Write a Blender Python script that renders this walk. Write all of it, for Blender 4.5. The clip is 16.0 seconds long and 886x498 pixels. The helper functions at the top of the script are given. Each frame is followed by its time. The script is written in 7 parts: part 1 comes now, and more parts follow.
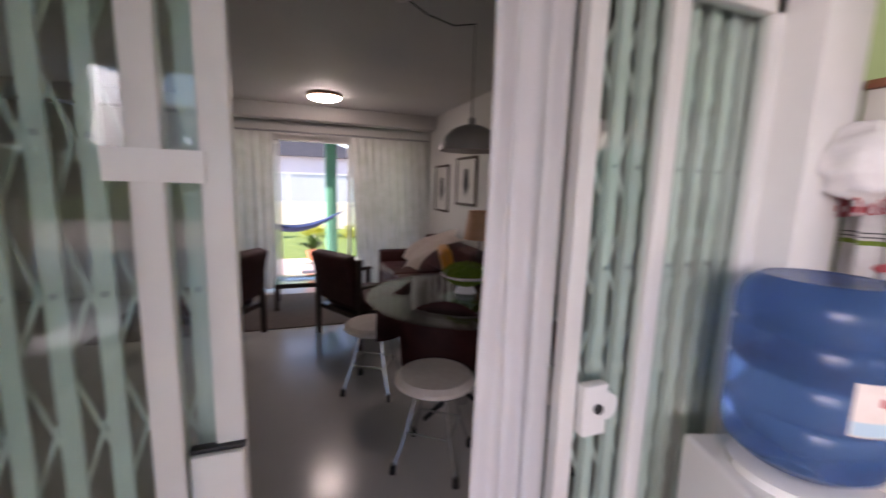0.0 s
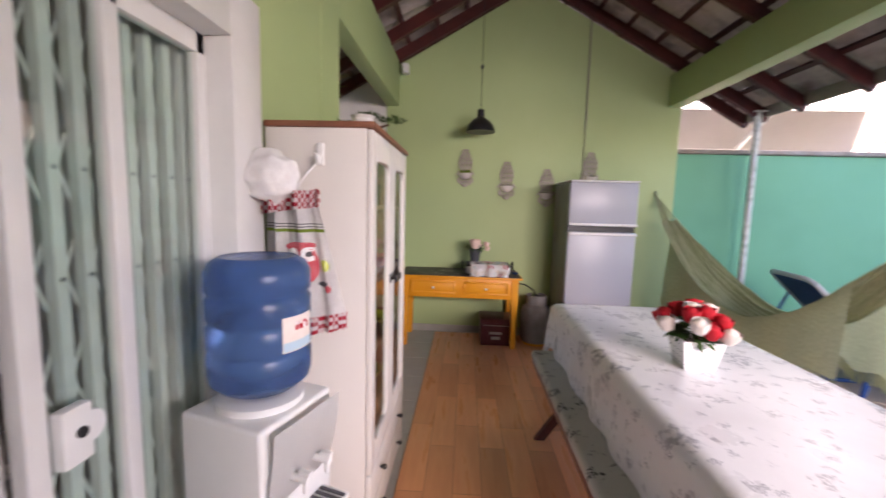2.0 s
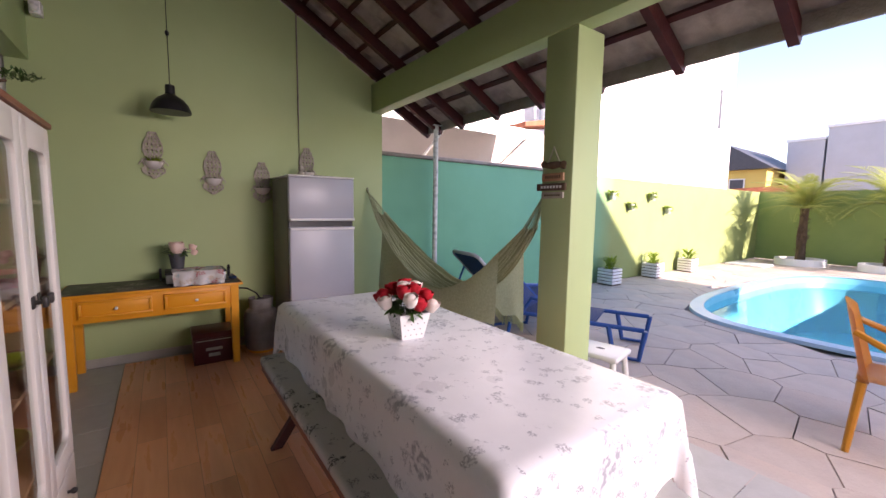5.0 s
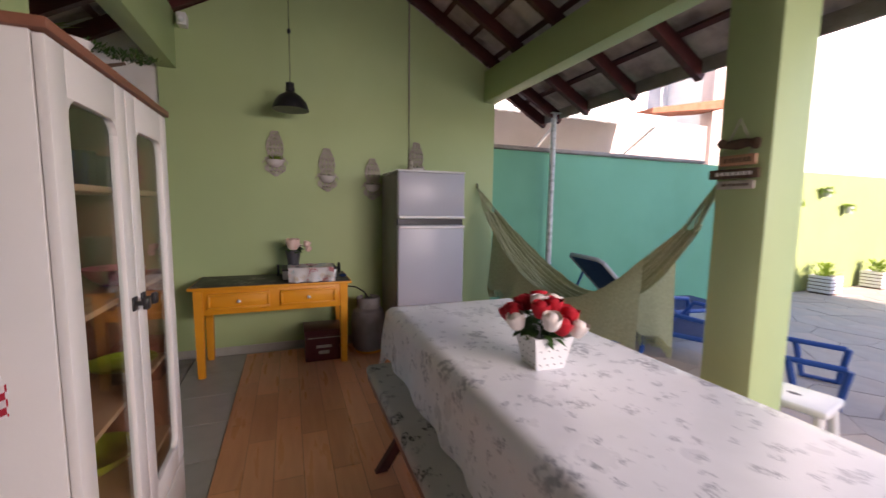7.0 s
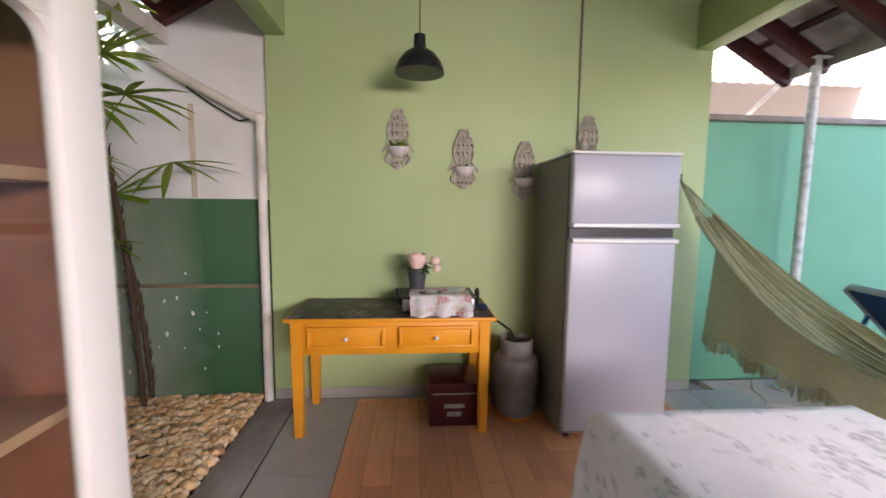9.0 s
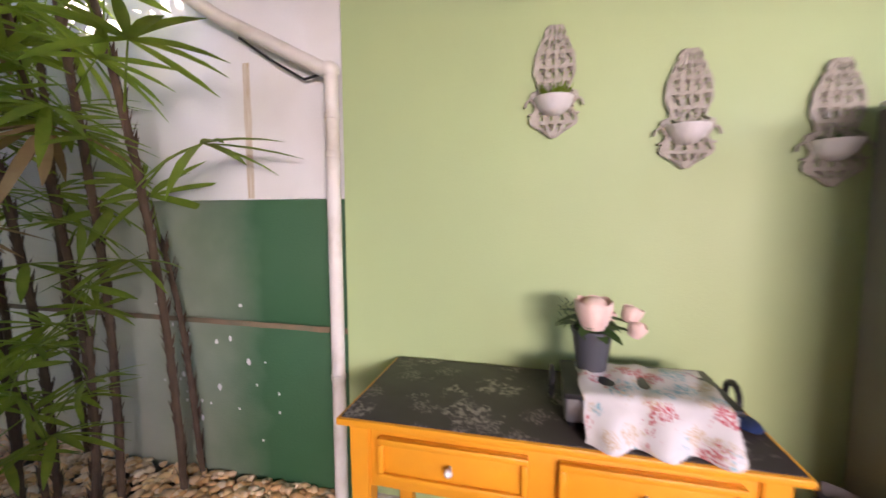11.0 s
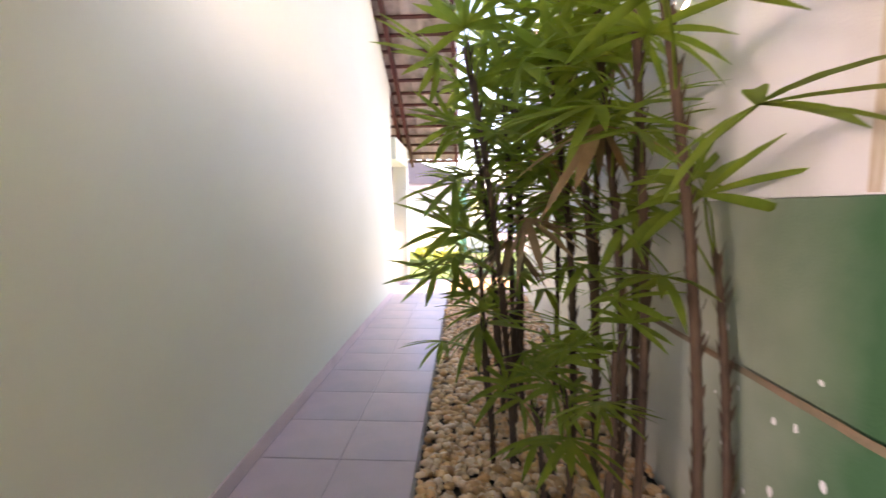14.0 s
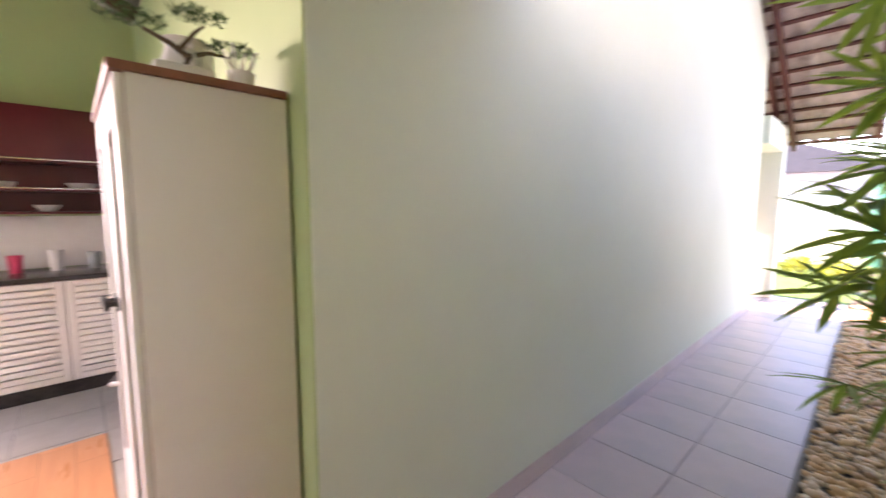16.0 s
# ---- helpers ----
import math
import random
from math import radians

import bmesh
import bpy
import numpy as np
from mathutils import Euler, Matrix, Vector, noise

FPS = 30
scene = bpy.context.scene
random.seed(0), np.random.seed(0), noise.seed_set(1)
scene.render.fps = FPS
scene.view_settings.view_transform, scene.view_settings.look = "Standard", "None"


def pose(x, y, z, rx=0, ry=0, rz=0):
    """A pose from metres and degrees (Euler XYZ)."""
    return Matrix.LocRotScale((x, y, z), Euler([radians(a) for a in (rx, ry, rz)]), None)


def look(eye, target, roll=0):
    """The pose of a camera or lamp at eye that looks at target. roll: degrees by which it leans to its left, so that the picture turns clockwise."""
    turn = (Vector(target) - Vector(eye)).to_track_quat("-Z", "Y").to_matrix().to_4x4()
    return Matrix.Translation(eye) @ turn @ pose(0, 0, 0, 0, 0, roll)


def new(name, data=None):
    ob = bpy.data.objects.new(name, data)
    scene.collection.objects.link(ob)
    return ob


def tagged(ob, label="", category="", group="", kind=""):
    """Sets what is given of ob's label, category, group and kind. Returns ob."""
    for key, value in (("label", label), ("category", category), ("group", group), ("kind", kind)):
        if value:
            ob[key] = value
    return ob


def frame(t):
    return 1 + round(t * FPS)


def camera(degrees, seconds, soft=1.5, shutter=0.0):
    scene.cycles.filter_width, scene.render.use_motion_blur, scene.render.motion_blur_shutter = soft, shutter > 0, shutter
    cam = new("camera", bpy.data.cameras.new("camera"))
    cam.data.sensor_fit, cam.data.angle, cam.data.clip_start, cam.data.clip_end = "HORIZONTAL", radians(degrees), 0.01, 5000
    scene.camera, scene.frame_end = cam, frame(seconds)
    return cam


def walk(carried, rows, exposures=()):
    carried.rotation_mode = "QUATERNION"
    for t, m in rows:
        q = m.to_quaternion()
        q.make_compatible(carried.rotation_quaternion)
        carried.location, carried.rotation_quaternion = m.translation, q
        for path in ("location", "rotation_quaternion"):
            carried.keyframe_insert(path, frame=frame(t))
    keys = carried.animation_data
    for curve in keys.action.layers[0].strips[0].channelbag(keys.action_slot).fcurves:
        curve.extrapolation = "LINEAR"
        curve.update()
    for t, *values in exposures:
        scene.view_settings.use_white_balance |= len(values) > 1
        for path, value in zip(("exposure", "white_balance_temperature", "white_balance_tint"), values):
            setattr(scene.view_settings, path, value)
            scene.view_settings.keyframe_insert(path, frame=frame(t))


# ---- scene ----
cam = camera(96.0, 16.0, shutter=0.5)
PATH = [
    (0, (0.138, 0.092, 1.419), (0.82, 1.947, 1.116), 1.7),
    (0.5, (0.086, 0.047, 1.419), (1.361, 1.563, 1.143), 1.8),
    (1, (0.025, -0.015, 1.419), (1.7, 1.048, 1.168), 1.5),
    (1.5, (0.005, -0.036, 1.416), (1.908, 0.535, 1.189), 1.6),
    (2, (0.03, -0.024, 1.419), (2.016, 0.086, 1.204), 1.5),
    (2.5, (0.042, -0.005, 1.417), (2.012, -0.286, 1.216), 1.4),
    (3, (0.045, 0.016, 1.41), (1.924, -0.642, 1.22), 1.1),
    (3.5, (0.036, 0.017, 1.404), (1.776, -0.952, 1.226), 0.9),
    (6, (0.115, -0.08, 1.392), (1.732, -1.239, 1.19), 0.8),
    (6.5, (0.243, -0.094, 1.381), (1.999, -1.028, 1.173), 0.7),
    (7, (0.464, -0.103, 1.368), (2.32, -0.82, 1.162), 0.8),
    (7.5, (0.72, -0.11, 1.356), (2.632, -0.654, 1.142), 0.6),
    (8, (1.009, -0.121, 1.364), (2.957, -0.52, 1.149), 0.7),
    (8.5, (1.323, -0.117, 1.37), (3.295, -0.378, 1.157), 0.7),
    (11, (2.86, 0.038, 1.35), (4.795, 0.512, 1.17), -0.1),
    (11.5, (3.087, 0.089, 1.364), (4.901, 0.908, 1.165), -0.6),
    (12, (3.272, 0.126, 1.376), (4.81, 1.387, 1.167), -0.7),
    (12.5, (3.392, 0.184, 1.376), (4.552, 1.801, 1.178), -0.5),
    (13, (3.445, 0.274, 1.381), (4.168, 2.128, 1.182), -0.6),
    (13.5, (3.473, 0.331, 1.385), (3.761, 2.3, 1.188), -0.5),
    (14, (3.501, 0.347, 1.385), (3.399, 2.335, 1.189), -0.4),
    (14.5, (3.511, 0.332, 1.384), (3.052, 2.269, 1.188), -0.4),
    (15, (3.498, 0.318, 1.379), (2.692, 2.137, 1.179), -0.1),
    (15.5, (3.484, 0.291, 1.379), (2.338, 1.918, 1.177), -0.1),
    (16, (3.422, 0.229, 1.38), (1.961, 1.579, 1.169), 0.1),
]
EXPOSURES = [
    (0, 3.1, 6800, 33), (1, 3.05, 6950, 34), (2, 3.1, 7000, 33), (3.5, 2.85, 7150, 36), (6, 2.45, 6950, 37), (7, 2.45, 7050, 33),
    (8.5, 3.1, 6950, 31), (11, 3.95, 6850, 40), (12.5, 4.1, 7050, 43), (13.5, 4.08, 7900, 45), (15, 4.3, 7600, 43), (16, 4.25, 7350, 42)]
walk(cam, [(t, look(eye, target, roll)) for t, eye, target, roll in PATH],
     exposures=EXPOSURES)

# ---- light ----
SUN_WAY = Vector((1.0, 0.12, -0.34)).normalized()
world = bpy.data.worlds.new("sky")
scene.world = world
world.use_nodes = True
wn = world.node_tree
sky = wn.nodes.new("ShaderNodeTexSky")
sky.sky_type = "NISHITA"
sky.sun_disc = False
sky.sun_elevation = math.asin(-SUN_WAY.z)
sky.sun_rotation = math.atan2(-SUN_WAY.x, -SUN_WAY.y)
sky.dust_density = 0.2
sky.ozone_density = 2.0
wn.links.new(sky.outputs[0], wn.nodes["Background"].inputs[0])
wn.nodes["Background"].inputs[1].default_value = 0.085
sun_data = bpy.data.lights.new("sun", "SUN")
sun_data.energy, sun_data.angle, sun_data.color = 2.9, radians(0.6), (1.0, 0.94, 0.84)
sun = new("sun", sun_data)
sun.matrix_world = look((0, 0, 20), Vector((0, 0, 20)) + SUN_WAY)
# added fill lamp, out of view, brightening the veranda in place of sky light
fill_data = bpy.data.lights.new("veranda_fill", "AREA")
fill_data.shape, fill_data.size, fill_data.size_y = "RECTANGLE", 2.4, 0.7
fill_data.spread = radians(105)
fill_data.energy, fill_data.color = 11.0, (1.0, 0.98, 0.95)
fill_lamp = new("veranda_fill", fill_data)
fill_lamp.matrix_world = look((-1.8, -2.5, 2.05), (1.8, -0.9, 0.2))


# ---- materials ----
def mat(name, c1, c2=None, scale=4.0, rough=0.6, metal=0.0, bump=0.15, bscale=70.0, detail=6.0, c3=None, s3=0.7, trans=0.0, ior=1.45, coat=0.0, piece=0.0, sheen=0.0, stretch=None, rvar=0.12, sub=0.0, world_space=True):
    m = bpy.data.materials.new(name)
    m.use_nodes = True
    nt = m.node_tree
    b = nt.nodes["Principled BSDF"]
    L = nt.links.new
    tc = nt.nodes.new("ShaderNodeTexCoord")
    mp = nt.nodes.new("ShaderNodeMapping")
    L(tc.outputs["Object"], mp.inputs[0])
    if stretch:
        mp.inputs["Scale"].default_value = stretch
    n1 = nt.nodes.new("ShaderNodeTexNoise")
    n1.inputs["Scale"].default_value, n1.inputs["Detail"].default_value, n1.inputs["Roughness"].default_value = scale, detail, 0.6
    L(mp.outputs[0], n1.inputs["Vector"])
    mix = nt.nodes.new("ShaderNodeMix")
    mix.data_type = "RGBA"
    c2 = c2 or tuple(v * 0.86 for v in c1)
    mix.inputs["A"].default_value, mix.inputs["B"].default_value = (*c1, 1), (*c2, 1)
    ramp = nt.nodes.new("ShaderNodeMapRange")
    ramp.inputs["From Min"].default_value, ramp.inputs["From Max"].default_value = 0.35, 0.68
    L(n1.outputs["Fac"], ramp.inputs["Value"])
    L(ramp.outputs["Result"], mix.inputs["Factor"])
    col = mix.outputs["Result"]
    if c3:
        n3 = nt.nodes.new("ShaderNodeTexNoise")
        n3.inputs["Scale"].default_value, n3.inputs["Detail"].default_value = s3, 4
        L(mp.outputs[0], n3.inputs["Vector"])
        r3 = nt.nodes.new("ShaderNodeMapRange")
        r3.inputs["From Min"].default_value, r3.inputs["From Max"].default_value = 0.5, 0.72
        L(n3.outputs["Fac"], r3.inputs["Value"])
        m3 = nt.nodes.new("ShaderNodeMix")
        m3.data_type = "RGBA"
        m3.inputs["B"].default_value = (*c3, 1)
        L(r3.outputs["Result"], m3.inputs["Factor"])
        L(col, m3.inputs["A"])
        col = m3.outputs["Result"]
    if piece:
        oi = nt.nodes.new("ShaderNodeObjectInfo")
        geo = nt.nodes.new("ShaderNodeNewGeometry")
        add = nt.nodes.new("ShaderNodeMath")
        add.operation = "ADD"
        L(oi.outputs["Random"], add.inputs[0])
        L(geo.outputs["Random Per Island"], add.inputs[1])
        fr = nt.nodes.new("ShaderNodeMath")
        fr.operation = "FRACT"
        L(add.outputs[0], fr.inputs[0])
        mr = nt.nodes.new("ShaderNodeMapRange")
        mr.inputs["To Min"].default_value, mr.inputs["To Max"].default_value = 1 - piece, 1 + piece
        L(fr.outputs[0], mr.inputs["Value"])
        hsv = nt.nodes.new("ShaderNodeHueSaturation")
        L(mr.outputs["Result"], hsv.inputs["Value"])
        L(col, hsv.inputs["Color"])
        col = hsv.outputs["Color"]
    L(col, b.inputs["Base Color"])
    b.inputs["Roughness"].default_value, b.inputs["Metallic"].default_value = rough, metal
    if rvar:
        rr = nt.nodes.new("ShaderNodeMapRange")
        rr.inputs["To Min"].default_value, rr.inputs["To Max"].default_value = max(0.02, rough - rvar), min(1, rough + rvar)
        L(n1.outputs["Fac"], rr.inputs["Value"])
        L(rr.outputs["Result"], b.inputs["Roughness"])
    if bump:
        n2 = nt.nodes.new("ShaderNodeTexNoise")
        n2.inputs["Scale"].default_value, n2.inputs["Detail"].default_value = bscale, 5
        L(mp.outputs[0], n2.inputs["Vector"])
        bp = nt.nodes.new("ShaderNodeBump")
        bp.inputs["Strength"].default_value, bp.inputs["Distance"].default_value = bump, 0.01
        L(n2.outputs["Fac"], bp.inputs["Height"])
        L(bp.outputs[0], b.inputs["Normal"])
    b.inputs["Transmission Weight"].default_value, b.inputs["IOR"].default_value = trans, ior
    b.inputs["Coat Weight"].default_value = coat
    b.inputs["Sheen Weight"].default_value = sheen
    if sub:
        b.inputs["Subsurface Weight"].default_value = sub
        b.inputs["Subsurface Radius"].default_value = (0.02, 0.02, 0.01)
    return m


def translucent(name, c, amount=0.5, rough=0.8, c2=None, scale=3.0):
    """Thin cloth or leaf that lets light through."""
    m = mat(name, c, c2, scale=scale, rough=rough, bump=0.1, bscale=120)
    nt = m.node_tree
    b = nt.nodes["Principled BSDF"]
    out = nt.nodes["Material Output"]
    tr = nt.nodes.new("ShaderNodeBsdfTranslucent")
    src = b.inputs["Base Color"].links[0].from_socket
    nt.links.new(src, tr.inputs["Color"])
    mx = nt.nodes.new("ShaderNodeMixShader")
    mx.inputs[0].default_value = amount
    nt.links.new(b.outputs[0], mx.inputs[1])
    nt.links.new(tr.outputs[0], mx.inputs[2])
    nt.links.new(mx.outputs[0], out.inputs["Surface"])
    return m


def glass(name, tint=(0.92, 0.97, 0.95), rough=0.0):
    """A thin pane: see-through with a mirror-like sheen by angle."""
    m = bpy.data.materials.new(name)
    m.use_nodes = True
    nt = m.node_tree
    nt.nodes.remove(nt.nodes["Principled BSDF"])
    tr, gl = nt.nodes.new("ShaderNodeBsdfTransparent"), nt.nodes.new("ShaderNodeBsdfGlossy")
    tr.inputs[0].default_value = (*tint, 1)
    gl.inputs["Roughness"].default_value = rough
    lw = nt.nodes.new("ShaderNodeLayerWeight")
    lw.inputs[0].default_value = 0.5
    pw, sc = nt.nodes.new("ShaderNodeMath"), nt.nodes.new("ShaderNodeMapRange")
    pw.operation, pw.inputs[1].default_value = "POWER", 5.0
    sc.inputs["To Min"].default_value, sc.inputs["To Max"].default_value = 0.035, 0.9
    nt.links.new(lw.outputs["Facing"], pw.inputs[0])
    nt.links.new(pw.outputs[0], sc.inputs["Value"])
    mx = nt.nodes.new("ShaderNodeMixShader")
    nt.links.new(sc.outputs["Result"], mx.inputs[0])
    nt.links.new(tr.outputs[0], mx.inputs[1])
    nt.links.new(gl.outputs[0], mx.inputs[2])
    nt.links.new(mx.outputs[0], nt.nodes["Material Output"].inputs[0])
    return m


def glow(name, c, strength):
    m = bpy.data.materials.new(name)
    m.use_nodes = True
    b = m.node_tree.nodes["Principled BSDF"]
    b.inputs["Base Color"].default_value = (*c, 1)
    b.inputs["Emission Color"].default_value = (*c, 1)
    b.inputs["Emission Strength"].default_value = strength
    return m


def printed(name, base, inks, cells, rough=0.8, size=0.42, bump=0.2, stretch=(1, 1, 1)):
    """Cloth or paper printed with scattered blotches and small motifs in the given inks; cells: their scales."""
    m = mat(name, base, tuple(v * 0.94 for v in base), scale=6, rough=rough, bump=bump, bscale=260)
    nt = m.node_tree
    b = nt.nodes["Principled BSDF"]
    L = nt.links.new
    col = b.inputs["Base Color"].links[0].from_socket
    mp = next(n for n in nt.nodes if n.type == "MAPPING")
    mp.inputs["Scale"].default_value = stretch
    for k, (ink, sc) in enumerate(zip(inks, cells)):
        off = nt.nodes.new("ShaderNodeMapping")
        off.inputs["Location"].default_value = (k * 3.7, k * 1.9, k * 5.1)
        L(mp.outputs[0], off.inputs[0])
        vo = nt.nodes.new("ShaderNodeTexVoronoi")
        vo.inputs["Scale"].default_value = sc
        L(off.outputs[0], vo.inputs["Vector"])
        nz = nt.nodes.new("ShaderNodeTexNoise")
        nz.inputs["Scale"].default_value, nz.inputs["Detail"].default_value = sc * 4.5, 3
        L(off.outputs[0], nz.inputs["Vector"])
        s = nt.nodes.new("ShaderNodeMath")
        s.operation = "MULTIPLY_ADD"
        s.inputs[1].default_value = 0.9
        L(nz.outputs["Fac"], s.inputs[0])
        L(vo.outputs["Distance"], s.inputs[2])
        r = nt.nodes.new("ShaderNodeMapRange")
        r.inputs["From Min"].default_value, r.inputs["From Max"].default_value = size + 0.36, size + 0.28
        L(s.outputs[0], r.inputs["Value"])
        wv = nt.nodes.new("ShaderNodeTexNoise")
        wv.inputs["Scale"].default_value, wv.inputs["Detail"].default_value = sc * 14, 2
        L(off.outputs[0], wv.inputs["Vector"])
        w2 = nt.nodes.new("ShaderNodeMapRange")
        w2.inputs["From Min"].default_value, w2.inputs["From Max"].default_value = 0.42, 0.58
        L(wv.outputs["Fac"], w2.inputs["Value"])
        mul = nt.nodes.new("ShaderNodeMath")
        mul.operation = "MULTIPLY"
        L(r.outputs["Result"], mul.inputs[0])
        L(w2.outputs["Result"], mul.inputs[1])
        mx = nt.nodes.new("ShaderNodeMix")
        mx.data_type = "RGBA"
        mx.inputs["B"].default_value = (*ink, 1)
        L(mul.outputs[0], mx.inputs["Factor"])
        L(col, mx.inputs["A"])
        col = mx.outputs["Result"]
    L(col, b.inputs["Base Color"])
    return m


def boards(name, c1, c2, length, width, rough, gap=0.002):
    """A sheet printed with wooden boards that run along x."""
    m = mat(name, c1, c2, scale=5, rough=rough, bump=0.05, bscale=90, stretch=(0.35, 3.0, 1.0))
    nt = m.node_tree
    b = nt.nodes["Principled BSDF"]
    L = nt.links.new
    col = b.inputs["Base Color"].links[0].from_socket
    tc = next(n for n in nt.nodes if n.type == "TEX_COORD")
    br = nt.nodes.new("ShaderNodeTexBrick")
    br.inputs["Scale"].default_value = 1.0
    br.inputs["Brick Width"].default_value, br.inputs["Row Height"].default_value = length, width
    br.inputs["Mortar Size"].default_value, br.inputs["Mortar Smooth"].default_value = gap, 0.3
    br.inputs["Color1"].default_value, br.inputs["Color2"].default_value = (0.80, 0.76, 0.74, 1), (1.1, 1.06, 1.02, 1)
    br.inputs["Mortar"].default_value = (0.55, 0.5, 0.45, 1)
    br.offset = 0.37
    L(tc.outputs["Object"], br.inputs["Vector"])
    mx = nt.nodes.new("ShaderNodeMix")
    mx.data_type, mx.blend_type = "RGBA", "MULTIPLY"
    mx.inputs["Factor"].default_value = 1.0
    L(col, mx.inputs["A"])
    L(br.outputs["Color"], mx.inputs["B"])
    L(mx.outputs["Result"], b.inputs["Base Color"])
    return m


M = {}
M["green"] = mat("lime_green_wall_paint", (0.41, 0.52, 0.25), (0.38, 0.49, 0.23), scale=1.2, rough=0.55, bump=0.12, bscale=160, c3=(0.37, 0.47, 0.23), s3=0.5)
M["pale"] = mat("pale_green_wall_paint", (0.63, 0.68, 0.56), (0.60, 0.65, 0.54), scale=1.0, rough=0.6, bump=0.12, bscale=160, c3=(0.59, 0.64, 0.52), s3=0.5)
M["teal"] = mat("teal_green_wall_paint", (0.085, 0.29, 0.20), (0.10, 0.32, 0.23), scale=0.9, rough=0.6, bump=0.2, bscale=110, c3=(0.065, 0.24, 0.165), s3=0.6)
M["lime"] = mat("yellow_green_wall_paint", (0.20, 0.28, 0.085), (0.235, 0.315, 0.10), scale=0.9, rough=0.7, bump=0.25, bscale=90, c3=(0.18, 0.27, 0.08), s3=0.8)
M["sunshadewall"] = mat("wall_paint_shade_to_sun", (0.115, 0.38, 0.23), (0.14, 0.42, 0.265), scale=0.9, rough=0.62, bump=0.22, bscale=100, c3=(0.09, 0.32, 0.20), s3=0.6)
# shade and sun are painted into the wall: teal turns yellow-green along y
nt = M["sunshadewall"].node_tree
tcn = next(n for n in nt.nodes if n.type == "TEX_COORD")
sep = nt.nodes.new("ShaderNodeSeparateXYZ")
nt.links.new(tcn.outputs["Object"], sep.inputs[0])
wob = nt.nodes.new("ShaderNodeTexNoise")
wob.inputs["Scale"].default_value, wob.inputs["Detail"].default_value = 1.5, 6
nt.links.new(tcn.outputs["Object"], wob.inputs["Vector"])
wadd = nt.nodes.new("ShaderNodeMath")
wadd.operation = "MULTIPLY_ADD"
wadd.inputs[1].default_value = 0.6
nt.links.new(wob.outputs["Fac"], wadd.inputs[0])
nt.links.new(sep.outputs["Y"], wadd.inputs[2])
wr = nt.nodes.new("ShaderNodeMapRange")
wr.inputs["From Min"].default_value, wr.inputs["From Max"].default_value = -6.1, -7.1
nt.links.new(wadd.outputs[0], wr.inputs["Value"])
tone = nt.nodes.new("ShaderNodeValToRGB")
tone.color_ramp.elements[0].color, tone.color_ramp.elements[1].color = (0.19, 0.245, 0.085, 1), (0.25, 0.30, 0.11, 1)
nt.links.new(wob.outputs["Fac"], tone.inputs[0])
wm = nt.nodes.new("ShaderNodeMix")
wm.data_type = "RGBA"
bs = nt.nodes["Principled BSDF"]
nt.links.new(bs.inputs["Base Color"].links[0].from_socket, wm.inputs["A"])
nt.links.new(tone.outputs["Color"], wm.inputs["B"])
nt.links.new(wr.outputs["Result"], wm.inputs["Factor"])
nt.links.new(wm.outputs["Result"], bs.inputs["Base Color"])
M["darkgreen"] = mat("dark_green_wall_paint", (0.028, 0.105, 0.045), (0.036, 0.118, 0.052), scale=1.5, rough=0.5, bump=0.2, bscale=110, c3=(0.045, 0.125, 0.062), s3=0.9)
# the boundary wall's green mixes into beige further along, with a noisy edge
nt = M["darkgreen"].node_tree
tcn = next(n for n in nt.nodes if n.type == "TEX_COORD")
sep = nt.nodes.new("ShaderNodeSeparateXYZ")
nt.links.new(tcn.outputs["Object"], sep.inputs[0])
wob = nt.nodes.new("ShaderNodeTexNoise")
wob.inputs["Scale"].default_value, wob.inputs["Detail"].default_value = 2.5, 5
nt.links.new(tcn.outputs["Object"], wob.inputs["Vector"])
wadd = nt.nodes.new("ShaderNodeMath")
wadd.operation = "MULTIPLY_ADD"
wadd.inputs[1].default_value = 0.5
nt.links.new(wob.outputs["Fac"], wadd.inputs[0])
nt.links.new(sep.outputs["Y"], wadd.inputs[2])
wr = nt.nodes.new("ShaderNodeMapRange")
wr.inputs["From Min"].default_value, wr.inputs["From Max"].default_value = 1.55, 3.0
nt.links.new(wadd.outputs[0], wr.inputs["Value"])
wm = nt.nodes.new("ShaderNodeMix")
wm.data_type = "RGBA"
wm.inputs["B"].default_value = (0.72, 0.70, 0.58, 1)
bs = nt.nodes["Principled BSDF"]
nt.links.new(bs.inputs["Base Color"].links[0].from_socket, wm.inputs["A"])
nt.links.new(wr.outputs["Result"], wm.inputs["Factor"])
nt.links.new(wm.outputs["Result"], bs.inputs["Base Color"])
M["whitewall"] = mat("weathered_white_wall", (0.80, 0.79, 0.78), (0.75, 0.74, 0.73), scale=1.4, rough=0.75, bump=0.2, bscale=110, c3=(0.60, 0.57, 0.51), s3=0.9)
M["inwall"] = mat("white_room_paint", (0.58, 0.565, 0.545), (0.55, 0.535, 0.52), scale=1.3, rough=0.7, bump=0.08, bscale=160)
M["white"] = mat("white_lacquer", (0.70, 0.67, 0.63), (0.67, 0.64, 0.60), scale=3, rough=0.42, bump=0.04, bscale=60)
M["whiteplastic"] = mat("white_plastic", (0.78, 0.78, 0.76), (0.74, 0.74, 0.73), scale=5, rough=0.35, bump=0.03)
M["alu"] = mat("white_painted_metal", (0.74, 0.73, 0.71), (0.69, 0.68, 0.66), scale=6, rough=0.38, bump=0.03)
M["redwood"] = mat("dark_red_stained_timber", (0.085, 0.016, 0.013), (0.055, 0.011, 0.010), scale=6, rough=0.5, bump=0.25, bscale=40, stretch=(1, 1, 1), c3=(0.11, 0.025, 0.02))
